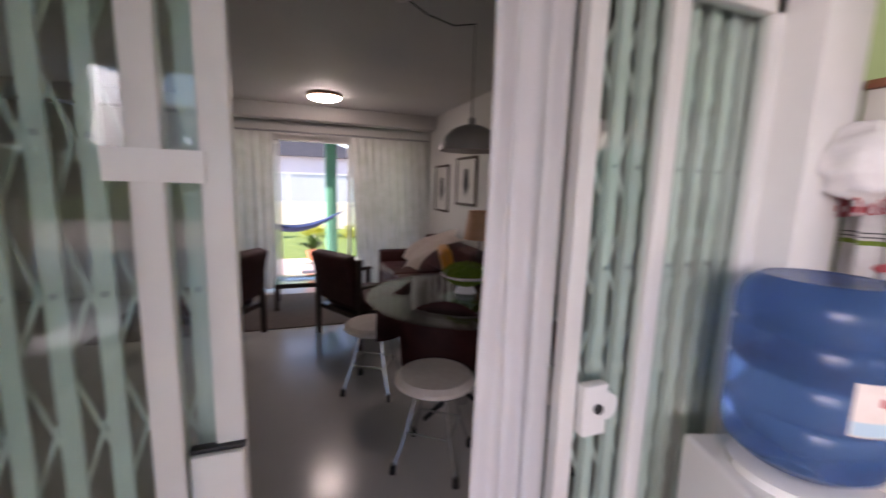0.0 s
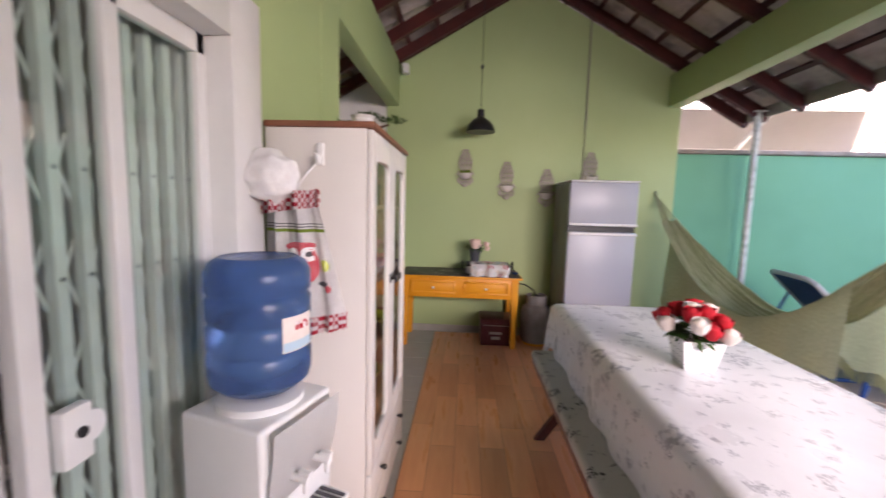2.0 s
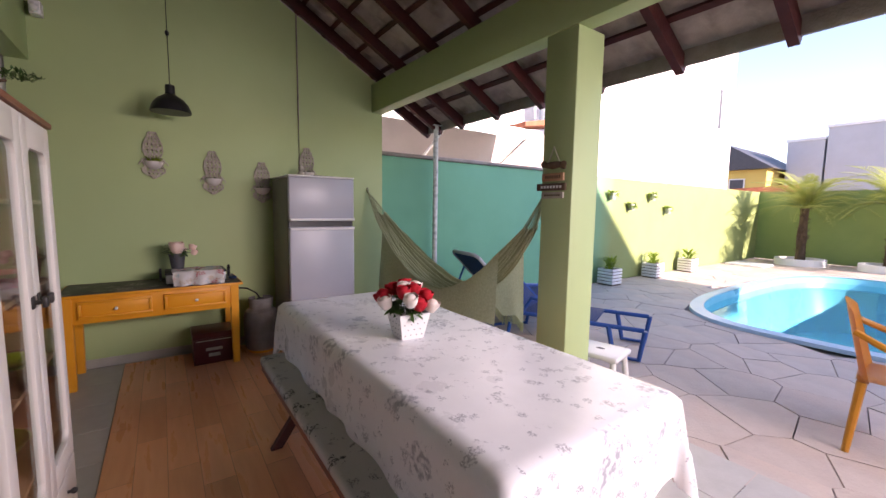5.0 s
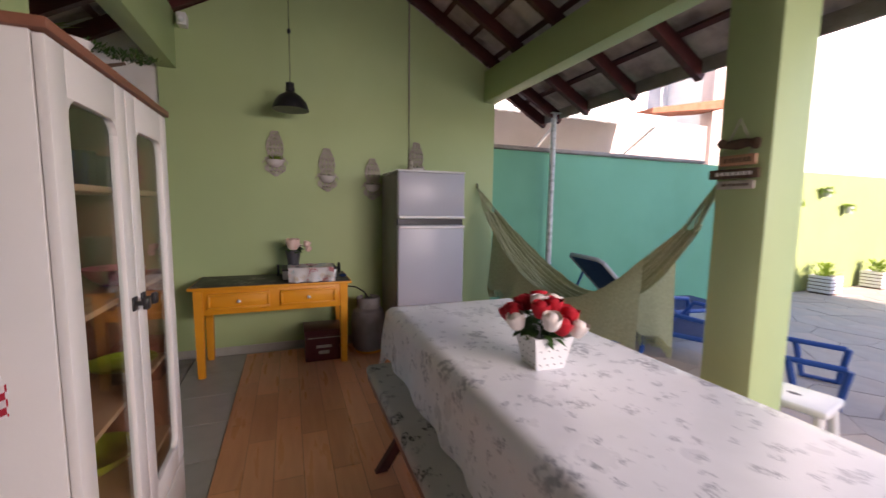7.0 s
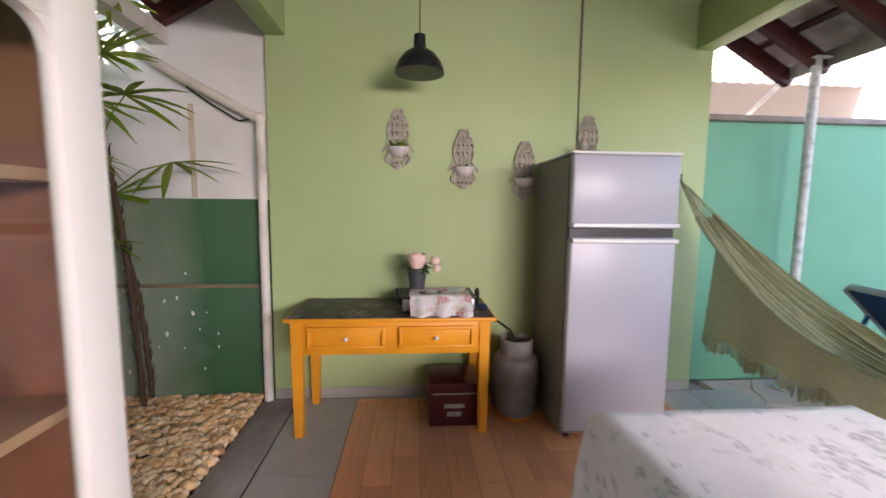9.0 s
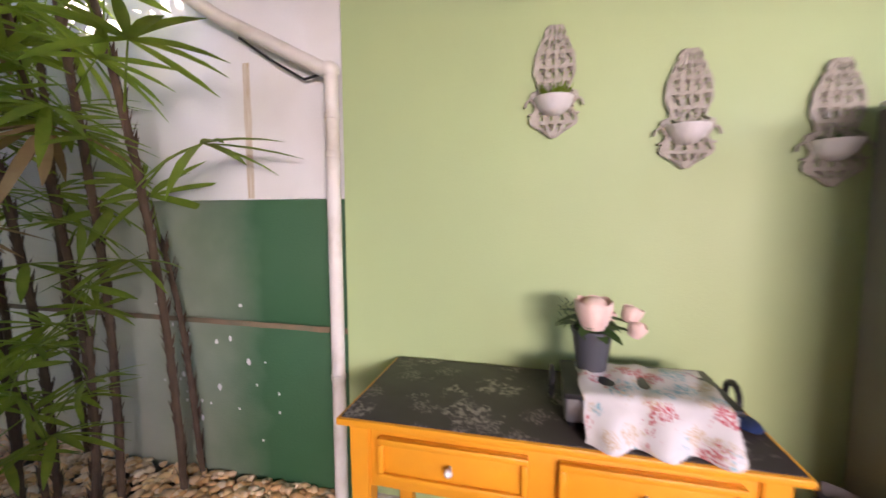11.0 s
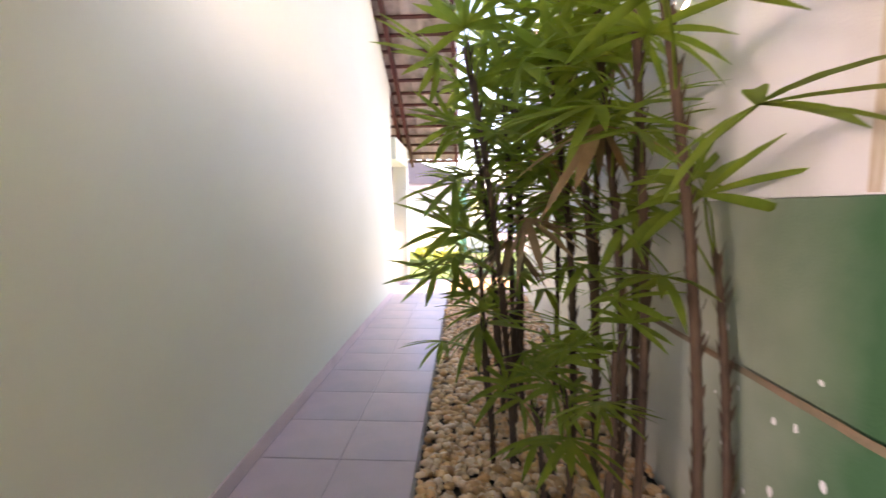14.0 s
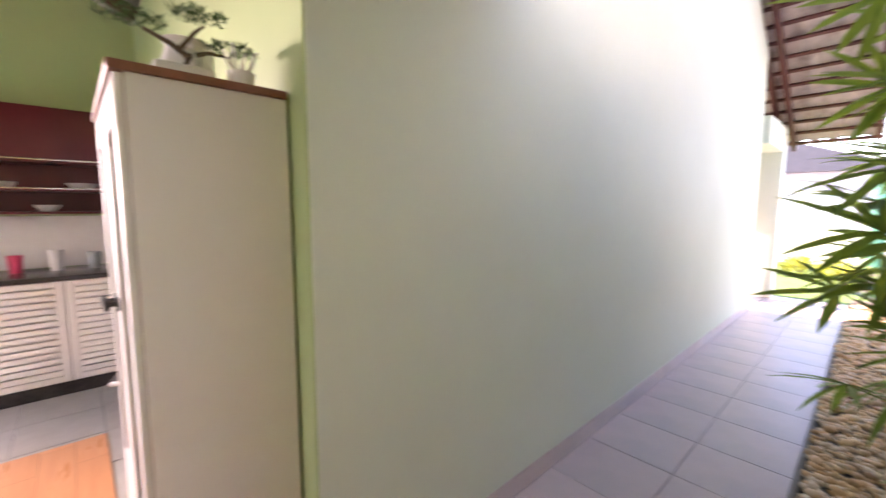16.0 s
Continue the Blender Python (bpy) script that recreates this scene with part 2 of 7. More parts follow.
M["tileunder"] = mat("weathered_clay_tile", (0.56, 0.49, 0.44), (0.42, 0.35, 0.31), scale=7, rough=0.85, bump=0.4, bscale=60, c3=(0.18, 0.14, 0.12), s3=3.0)
M["brown"] = mat("brown_wood", (0.24, 0.09, 0.05), (0.18, 0.065, 0.036), scale=5, rough=0.45, bump=0.12, bscale=50, stretch=(0.3, 3, 3))
M["shelfwood"] = mat("varnished_shelf_wood", (0.46, 0.25, 0.14), (0.38, 0.20, 0.11), scale=5, rough=0.45, bump=0.1, bscale=50, stretch=(0.3, 3, 3))
M["yellow"] = mat("golden_yellow_paint", (0.80, 0.33, 0.015), (0.74, 0.29, 0.012), scale=4, rough=0.42, bump=0.1, bscale=70, c3=(0.68, 0.27, 0.015), s3=2.5)
M["marble"] = printed("dark_marble_film", (0.040, 0.030, 0.028), [(0.25, 0.21, 0.19), (0.16, 0.13, 0.12)], [4.5, 7.0], rough=0.5, size=0.42, bump=0.03)
M["mat"] = boards("printed_wood_vinyl", (0.84, 0.41, 0.20), (0.74, 0.34, 0.16), 0.62, 0.145, 0.30)
M["tilegrey"] = mat("grey_stoneware", (0.45, 0.43, 0.39), (0.40, 0.38, 0.34), scale=7, rough=0.32, bump=0.1, bscale=60, piece=0.05)
M["tilepink"] = mat("pale_rose_stoneware", (0.61, 0.49, 0.47), (0.57, 0.46, 0.44), scale=6, rough=0.33, bump=0.06, bscale=60, piece=0.035, c3=(0.50, 0.44, 0.43), s3=1.5)
M["grout"] = mat("dark_grout", (0.16, 0.15, 0.14), rough=0.9, bump=0.3)
M["flag"] = mat("pale_flagstone", (0.56, 0.47, 0.41), (0.48, 0.40, 0.35), scale=4, rough=0.75, bump=0.4, bscale=45, piece=0.07, c3=(0.60, 0.47, 0.39), s3=1.3)
M["joint"] = mat("stone_joint_mortar", (0.46, 0.39, 0.34), (0.36, 0.31, 0.27), scale=12, rough=0.9, bump=0.4)
M["pebble"] = mat("river_pebble", (0.90, 0.76, 0.55), (0.80, 0.62, 0.40), scale=20, rough=0.5, bump=0.1)
nt = M["pebble"].node_tree
geo = nt.nodes.new("ShaderNodeNewGeometry")
tone = nt.nodes.new("ShaderNodeValToRGB")
for place, colour in ((0.0, (0.55, 0.36, 0.22)), (0.3, (0.95, 0.68, 0.42)), (0.55, (1.0, 0.95, 0.9)), (0.8, (0.75, 0.62, 0.50)), (1.0, (1.1, 0.9, 0.62))):
    el = tone.color_ramp.elements[0] if place == 0.0 else (tone.color_ramp.elements[-1] if place == 1.0 else tone.color_ramp.elements.new(place))
    el.color = (*colour, 1)
nt.links.new(geo.outputs["Random Per Island"], tone.inputs[0])
tm = nt.nodes.new("ShaderNodeMix")
tm.data_type, tm.blend_type = "RGBA", "MULTIPLY"
tm.inputs["Factor"].default_value = 1.0
bs = nt.nodes["Principled BSDF"]
nt.links.new(bs.inputs["Base Color"].links[0].from_socket, tm.inputs["A"])
nt.links.new(tone.outputs["Color"], tm.inputs["B"])
nt.links.new(tm.outputs["Result"], bs.inputs["Base Color"])
M["soil"] = mat("brown_soil", (0.16, 0.12, 0.085), (0.10, 0.075, 0.05), scale=20, rough=0.95, bump=0.6)
M["grass"] = mat("lawn_green", (0.11, 0.19, 0.035), (0.17, 0.24, 0.05), scale=5, rough=0.9, bump=0.6, bscale=120)
M["concrete"] = mat("stained_concrete", (0.32, 0.29, 0.26), (0.22, 0.19, 0.17), scale=6, rough=0.9, bump=0.4)
M["roomfloor"] = mat("polished_pale_floor", (0.52, 0.50, 0.48), (0.49, 0.47, 0.45), scale=2, rough=0.2, bump=0.0, rvar=0.04)
M["cloth"] = printed("grey_flowered_tablecloth", (0.82, 0.82, 0.85), [(0.36, 0.37, 0.42), (0.42, 0.42, 0.46), (0.34, 0.35, 0.40)], [3.2, 9.0, 15.0], rough=0.3, size=0.33, bump=0.05)
M["cushion"] = printed("grey_black_woven_cover", (0.48, 0.49, 0.46), [(0.05, 0.05, 0.055), (0.16, 0.16, 0.16)], [7.0, 14.0], rough=0.9, size=0.36, bump=0.4)
M["fridge"] = mat("silver_grey_enamel", (0.40, 0.41, 0.46), (0.385, 0.395, 0.445), scale=2, rough=0.32, metal=0.0, bump=0.02, rvar=0.05)
M["fridgeside"] = mat("dark_grey_enamel", (0.20, 0.19, 0.18), (0.18, 0.17, 0.16), scale=3, rough=0.4, bump=0.05)
M["chrome"] = mat("polished_chrome", (0.75, 0.75, 0.76), rough=0.15, metal=1.0, bump=0.0, rvar=0.05)
M["iron"] = mat("black_iron", (0.018, 0.017, 0.018), (0.03, 0.028, 0.027), rough=0.4, bump=0.1)
M["black"] = mat("black_plastic", (0.015, 0.015, 0.017), rough=0.4, bump=0.03)
M["hammock"] = translucent("olive_cotton", (0.42, 0.45, 0.26), 0.25, 0.95, (0.33, 0.36, 0.20), 22)
M["lace"] = translucent("pale_olive_crochet", (0.56, 0.58, 0.36), 0.4, 0.95, (0.44, 0.46, 0.28), 60)
M["blue"] = mat("blue_plastic", (0.015, 0.085, 0.33), (0.012, 0.07, 0.28), scale=5, rough=0.4, bump=0.04)
M["navy"] = mat("navy_mesh_fabric", (0.012, 0.035, 0.13), (0.01, 0.03, 0.11), scale=30, rough=0.75, bump=0.4, bscale=300)
M["orange"] = mat("amber_plastic", (0.66, 0.27, 0.02), (0.60, 0.24, 0.02), scale=4, rough=0.35, bump=0.03)
M["poolwall"] = mat("pale_blue_pool_shell", (0.16, 0.55, 0.66), (0.13, 0.50, 0.62), scale=2, rough=0.3, bump=0.03)
M["coping"] = mat("white_blue_pool_rim", (0.45, 0.60, 0.68), (0.38, 0.55, 0.66), scale=2, rough=0.35, bump=0.05)
M["leaf"] = translucent("palm_leaf_green", (0.17, 0.28, 0.035), 0.6, 0.4, (0.28, 0.38, 0.05), 7)
M["datepalm"] = translucent("date_palm_frond", (0.26, 0.32, 0.075), 0.4, 0.5, (0.36, 0.38, 0.10), 7)
M["leaf2"] = translucent("dark_leaf_green", (0.035, 0.085, 0.02), 0.25, 0.45, (0.06, 0.12, 0.03), 9)
M["dryleaf"] = translucent("dry_palm_leaf", (0.36, 0.24, 0.11), 0.25, 0.8, (0.27, 0.17, 0.08), 9)
M["cane"] = mat("fibrous_palm_cane", (0.075, 0.045, 0.028), (0.14, 0.09, 0.055), scale=30, rough=0.9, bump=0.9, bscale=70, stretch=(1, 1, 0.25))
M["rosered"] = mat("red_silk_petals", (0.52, 0.008, 0.018), (0.38, 0.004, 0.012), scale=30, rough=0.75, bump=0.2)
M["rosewhite"] = mat("cream_silk_petals", (0.80, 0.72, 0.66), (0.74, 0.64, 0.58), scale=30, rough=0.7, bump=0.2)
M["rosepink"] = mat("pale_pink_silk_petals", (0.80, 0.60, 0.52), (0.74, 0.52, 0.45), scale=30, rough=0.7, bump=0.2)
M["bottle"] = mat("blue_clear_plastic", (0.13, 0.27, 0.58), (0.11, 0.24, 0.54), scale=3, rough=0.26, bump=0.0, trans=0.80, ior=1.30, rvar=0.03)
M["apron"] = mat("white_cotton", (0.86, 0.85, 0.84), (0.72, 0.70, 0.69), scale=12, rough=0.9, bump=0.3)
M["check"] = mat("red_white_gingham", (0.55, 0.03, 0.05), (0.60, 0.05, 0.07), scale=8, rough=0.9, bump=0.3)
nt = M["check"].node_tree
ck, cm, ctx = nt.nodes.new("ShaderNodeTexChecker"), nt.nodes.new("ShaderNodeMapping"), nt.nodes.new("ShaderNodeTexCoord")
ck.inputs["Scale"].default_value = 70.0
ck.inputs["Color1"].default_value, ck.inputs["Color2"].default_value = (0.50, 0.02, 0.04, 1), (0.80, 0.72, 0.72, 1)
nt.links.new(ctx.outputs["Object"], ck.inputs["Vector"])
nt.links.new(ck.outputs["Color"], nt.nodes["Principled BSDF"].inputs["Base Color"])
M["redprint"] = mat("faded_red_print", (0.50, 0.05, 0.07), (0.58, 0.16, 0.17), scale=30, rough=0.9)
M["curtain"] = translucent("white_voile", (0.62, 0.62, 0.58), 0.28, 0.9, (0.76, 0.74, 0.74), 5)
M["drape"] = translucent("dense_white_cotton", (0.84, 0.82, 0.83), 0.18, 0.9, (0.80, 0.78, 0.79), 5)
M["pane"] = glass("clear_pane")
M["panegreen"] = glass("greenish_pane", (0.90, 0.965, 0.94), 0.02)
M["maroon"] = mat("maroon_upholstery", (0.065, 0.014, 0.014), (0.045, 0.01, 0.01), scale=8, rough=0.6, bump=0.2)
M["ceramic"] = mat("glazed_white_ceramic", (0.72, 0.68, 0.66), (0.66, 0.62, 0.60), scale=6, rough=0.3, bump=0.04)
M["lattice"] = mat("grey_beige_cast_metal", (0.46, 0.42, 0.35), (0.34, 0.31, 0.25), scale=20, rough=0.7, bump=0.3)
M["steel"] = mat("brushed_steel", (0.42, 0.42, 0.43), (0.36, 0.36, 0.37), scale=9, rough=0.35, metal=0.85, bump=0.05)
M["dullgrey"] = mat("dull_grey_cylinder_paint", (0.22, 0.21, 0.21), (0.16, 0.155, 0.155), scale=9, rough=0.55, bump=0.12, c3=(0.12, 0.10, 0.09), s3=5)
M["yellow2"] = mat("yellow_facade", (0.62, 0.45, 0.12), (0.55, 0.40, 0.11), scale=1, rough=0.8)
M["rug"] = mat("brown_grey_woven_rug", (0.17, 0.14, 0.13), (0.13, 0.11, 0.10), scale=30, rough=0.95, bump=0.5, bscale=200)
M["granite"] = mat("black_granite", (0.018, 0.016, 0.018), (0.035, 0.03, 0.03), scale=40, rough=0.2, bump=0.0)
M["redcab"] = mat("dark_red_laminate", (0.10, 0.014, 0.018), (0.08, 0.01, 0.014), scale=4, rough=0.35, bump=0.04)
M["peel"] = mat("peeling_white_paint", (0.66, 0.68, 0.66), (0.50, 0.55, 0.52), scale=30, rough=0.7, bump=0.5, bscale=90, c3=(0.30, 0.34, 0.31), s3=18)
M["terracotta"] = mat("terracotta", (0.38, 0.13, 0.07), (0.30, 0.10, 0.05), scale=8, rough=0.85, bump=0.3, piece=0.15)
M["beige"] = mat("beige_render", (0.55, 0.46, 0.42), (0.50, 0.42, 0.38), scale=2, rough=0.85, bump=0.2)
M["facade"] = mat("white_facade", (0.80, 0.79, 0.77), (0.76, 0.75, 0.73), scale=1, rough=0.8, bump=0.1, c3=(0.72, 0.70, 0.66), s3=0.4)
M["greybld"] = mat("grey_facade", (0.48, 0.48, 0.50), (0.44, 0.44, 0.46), scale=1, rough=0.8, bump=0.1)
M["greypot"] = mat("dark_grey_pot", (0.055, 0.058, 0.068), (0.07, 0.07, 0.08), scale=6, rough=0.5, bump=0.06)
M["crystal"] = glass("drinking_glass", (0.93, 0.95, 0.97), 0.06)
M["pinkplastic"] = mat("pink_plastic", (0.62, 0.05, 0.12), rough=0.35, bump=0.0)
M["limeplastic"] = mat("lime_plastic", (0.45, 0.50, 0.04), rough=0.35, bump=0.0)
M["wallpot"] = mat("green_grey_wall_pot", (0.35, 0.38, 0.32), rough=0.7)
M["warm"] = glow("lit_shade_lining", (1.0, 0.55, 0.2), 2.2)
M["lit"] = glow("lit_diffuser", (1.0, 0.93, 0.82), 5.0)
M["clothprint"] = printed("patterned_tea_towel", (0.66, 0.62, 0.60), [(0.50, 0.06, 0.08), (0.20, 0.42, 0.48), (0.55, 0.42, 0.28)], [10.0, 8.0, 13.0], rough=0.9, size=0.45, bump=0.3)


# ---- mesh tools ----
def box(bm, x0, x1, y0, y1, z0, z1, bev=0.0, seg=2):
    g = bmesh.ops.create_cube(bm, size=1.0)["verts"]
    for v in g:
        v.co = Vector((x0 + (v.co.x + 0.5) * (x1 - x0), y0 + (v.co.y + 0.5) * (y1 - y0), z0 + (v.co.z + 0.5) * (z1 - z0)))
    if bev:
        es = {e for v in g for e in v.link_edges}
        bmesh.ops.bevel(bm, geom=list(es), offset=bev, segments=seg, affect="EDGES", profile=0.5)


def cyl(bm, p0, p1, r0, r1=None, seg=12):
    p0, p1 = Vector(p0), Vector(p1)
    r1 = r0 if r1 is None else r1
    d = p1 - p0
    m = Matrix.Translation((p0 + p1) / 2) @ d.to_track_quat("Z", "Y").to_matrix().to_4x4()
    bmesh.ops.create_cone(bm, cap_ends=True, segments=seg, radius1=r0, radius2=max(r1, 0.0005), depth=d.length, matrix=m)


def lathe(bm, prof, at=(0, 0, 0), seg=24, sx=1.0, sy=1.0, arc=(0, 360)):
    full = abs(arc[1] - arc[0] - 360) < 1e-6
    n = seg if full else seg + 1
    rings = []
    for r, z in prof:
        ring = []
        for i in range(n):
            a = radians(arc[0] + (arc[1] - arc[0]) * i / seg)
            ring.append(bm.verts.new((at[0] + r * sx * math.cos(a), at[1] + r * sy * math.sin(a), at[2] + z)))
        rings.append(ring)
    for a, b in zip(rings, rings[1:]):
        for i in range(seg):
            j = (i + 1) % n
            bm.faces.new((a[i], a[j], b[j], b[i]))
    if full:
        if prof[0][0] > 1e-4:
            bm.faces.new(list(reversed(rings[0])))
        if prof[-1][0] > 1e-4:
            bm.faces.new(rings[-1])


def tube(bm, pts, r, seg=8, r_end=None):
    pts = [Vector(p) for p in pts]
    r_end = r if r_end is None else r_end
    rings = []
    for i, p in enumerate(pts):
        d = (pts[min(i + 1, len(pts) - 1)] - pts[max(i - 1, 0)]).normalized()
        q = d.to_track_quat("Z", "Y")
        rr = r + (r_end - r) * i / (len(pts) - 1)
        rings.append([bm.verts.new(p + q @ Vector((rr * math.cos(2 * math.pi * k / seg), rr * math.sin(2 * math.pi * k / seg), 0))) for k in range(seg)])
    for a, b in zip(rings, rings[1:]):
        for k in range(seg):
            bm.faces.new((a[k], a[(k + 1) % seg], b[(k + 1) % seg], b[k]))
    bm.faces.new(list(reversed(rings[0])))
    bm.faces.new(rings[-1])


def sheet(bm, fn, nu, nv, thick=0.0):
    g = [[bm.verts.new(fn(i / nu, j / nv)) for j in range(nv + 1)] for i in range(nu + 1)]
    fs = [bm.faces.new((g[i][j], g[i + 1][j], g[i + 1][j + 1], g[i][j + 1])) for i in range(nu) for j in range(nv)]
    if thick:
        bmesh.ops.solidify(bm, geom=fs, thickness=thick)


def prism(bm, pts, axis, a0, a1):
    """A polygon given in the two other axes, drawn out along axis from a0 to a1."""
    def put(p, a):
        v = list(p)
        v.insert("xyz".index(axis), a)
        return bm.verts.new(v)
    A, B = [put(p, a0) for p in pts], [put(p, a1) for p in pts]
    bm.faces.new(A)
    bm.faces.new(list(reversed(B)))
    n = len(pts)
    for i in range(n):
        bm.faces.new((A[i], B[i], B[(i + 1) % n], A[(i + 1) % n]))


def blob(bm, c, r, sub=2, squash=(1, 1, 1), rough=0.0, seed=0):
    g = bmesh.ops.create_icosphere(bm, subdivisions=sub, radius=1.0)["verts"]
    for v in g:
        k = 1 + rough * noise.noise(v.co * 2.3 + Vector((seed, seed * 2, 0)))
        v.co = Vector((c[0] + v.co.x * r * squash[0] * k, c[1] + v.co.y * r * squash[1] * k, c[2] + v.co.z * r * squash[2] * k))


def mesh_of(bm, name, material, smooth=None):
    bmesh.ops.recalc_face_normals(bm, faces=bm.faces)
    me = bpy.data.meshes.new(name)
    bm.to_mesh(me)
    bm.free()
    for m in (material if isinstance(material, (list, tuple)) else [material]):
        me.materials.append(m)
    if smooth is not None:
        me.shade_smooth()
        me.set_sharp_from_angle(angle=radians(smooth))
    return me


def part(name, bm, material, parent=None, label="", smooth=35):
    ob = new(name, mesh_of(bm, name, material, smooth))
    if parent:
        ob.parent = parent
    if label:
        ob["label"] = label
    return ob


def thing(name, label, category, at=(0, 0, 0), rz=0.0, group=""):
    ob = new(name)
    ob.empty_display_size = 0.1
    ob.matrix_world = pose(*at, 0, 0, rz)
    return tagged(ob, label, category, group)


def setting(name, bm, material, label="", smooth=35):
    ob = part(name, bm, material, None, "", smooth)
    return tagged(ob, label, name.split("_")[0], "", "structure")


B = bmesh.new

# ---- setting: ground, walls, roofs ----
POOL_C, POOL_A, POOL_B, POOL_N = (1.1, -8.92), 1.68, 3.16, 3.4


def pool_edge(a, grow=0.0):
    """Outline of the pool: a rectangle with widely rounded corners."""
    c, s = math.cos(a), math.sin(a)
    q = 2 / POOL_N
    return (POOL_C[0] + (POOL_A + grow) * math.copysign(abs(c) ** q, c), POOL_C[1] + (POOL_B + grow) * math.copysign(abs(s) ** q, s))


def pool_reach(x, y, grow):
    """Below 1 inside the pool's outline, above 1 outside."""
    return (abs((x - POOL_C[0]) / (POOL_A + grow)) ** POOL_N + abs((y - POOL_C[1]) / (POOL_B + grow)) ** POOL_N) ** (1 / POOL_N)


bm = B()
inner = [bm.verts.new((*pool_edge(2 * math.pi * i / 64, 0.02), -0.04)) for i in range(64)]
last = inner
for rad in (12, 60, 400):
    ring = [bm.verts.new((POOL_C[0] + rad * math.cos(2 * math.pi * i / 64), POOL_C[1] + rad * math.sin(2 * math.pi * i / 64), -0.04)) for i in range(64)]
    for i in range(64):
        bm.faces.new((last[i], last[(i + 1) % 64], ring[(i + 1) % 64], ring[i]))
    last = ring
setting("ground", bm, M["joint"], "grey mortar bed and bare earth around the house")

bm = B()
rim = [(0.16, 0.012), (0.15, 0.035), (0.02, 0.035), (0.0, 0.02), (-0.01, -0.25), (-0.25, -1.1), (-1.2, -1.25)]
rings = [[bm.verts.new((*pool_edge(2 * math.pi * i / 64, g), z)) for i in range(64)] for g, z in rim]
for a, b in zip(rings, rings[1:]):
    for i in range(64):
        bm.faces.new((a[i], a[(i + 1) % 64], b[(i + 1) % 64], b[i]))
bm.faces.new(rings[-1])
pool = setting("pool", bm, M["poolwall"], "oval swimming pool with a pale blue shell")
bm = B()
r0 = [bm.verts.new((*pool_edge(2 * math.pi * i / 64, 0.17), 0.0)) for i in range(64)]
r1 = [bm.verts.new((*pool_edge(2 * math.pi * i / 64, 0.16), 0.04)) for i in range(64)]
r2 = [bm.verts.new((*pool_edge(2 * math.pi * i / 64, 0.0), 0.045)) for i in range(64)]
for a, b in ((r0, r1), (r1, r2)):
    for i in range(64):
        bm.faces.new((a[i], a[(i + 1) % 64], b[(i + 1) % 64], b[i]))
part("rim", bm, M["coping"], pool, "pale moulded pool rim")
bm = B()
bm.faces.new([bm.verts.new((*pool_edge(2 * math.pi * i / 64, -0.004), -0.09)) for i in range(64)])
M["water"] = glass("pool_water", (0.50, 0.93, 0.97), 0.02)
nt = M["water"].node_tree
nz, bp, gl = nt.nodes.new("ShaderNodeTexNoise"), nt.nodes.new("ShaderNodeBump"), next(n for n in nt.nodes if n.type == "BSDF_GLOSSY")
nz.inputs["Scale"].default_value, bp.inputs["Strength"].default_value = 3.0, 0.12
nt.links.new(nz.outputs["Fac"], bp.inputs["Height"])
nt.links.new(bp.outputs[0], gl.inputs["Normal"])
water = setting("water", bm, M["water"], "clear turquoise pool water")
water.visible_shadow = False


def wall(name, pts, axis, a0, a1, material, label):
    bm = B()
    prism(bm, pts, axis, a0, a1)
    return setting(name, bm, material, label)


RIDGE_Y, RIDGE_Z, SLOPE = -0.655, 3.71, 0.565
NORTH_EAVE, SOUTH_EAVE = 1.50, -3.05


def roof_z(y):
    return RIDGE_Z - SLOPE * abs(y - RIDGE_Y)


# gable wall at the end of the veranda
wall("wall_gable", [(-2.23, 0.0), (0.87, 0.0), (0.87, roof_z(0.87) - 0.01), (RIDGE_Y, RIDGE_Z - 0.01), (-2.23, roof_z(-2.23) - 0.01)], "x", 4.46, 4.64, M["green"], "lime green plastered gable wall")
bm = B()
box(bm, 4.447, 4.46, -2.2, 0.86, 0.0, 0.075)
setting("baseboard", bm, M["tilegrey"], "grey stoneware skirting along the gable wall")
# house wall with the sliding door, and its corner
bm = B()
prism(bm, [(-4.2, 0.0), (-1.40, 0.0), (-1.40, 2.07), (1.42, 2.07), (1.42, 0.0), (2.06, 0.0), (2.06, 2.94), (-4.2, 2.94)], "y", 0.72, 0.87)
setting("wall_house_south", bm, M["green"], "lime green house wall with a wide sliding door")
TOPZ = lambda y: 2.36 + (8.58 - y) * 0.55
bm = B()
box(bm, 2.06, 2.336, 0.716, 0.722, 0.0, 2.94)
setting("wall_house_corner", bm, M["green"], "lime green plaster at the house corner")
wall("wall_house_east", [(0.722, 0.0), (6.85, 0.0), (6.85, TOPZ(6.85)), (4.9, TOPZ(4.9)), (2.6, 3.0), (0.722, 2.94)], "x", 2.06, 2.34, M["pale"], "pale green house wall along the side path")
bm = B()
box(bm, 2.34, 2.352, 0.9, 6.84, 0.0, 0.09)
setting("trim_path", bm, M["tilepink"], "rose skirting tiles along the side path")
bm = B()
box(bm, 2.17, 2.42, 6.85, 8.26, 2.20, 2.55)
box(bm, 2.15, 2.42, 8.00, 8.26, 0.0, 2.20, 0.008)
setting("wall_porch_pillar", bm, M["pale"], "pale green porch pillar and lintel")
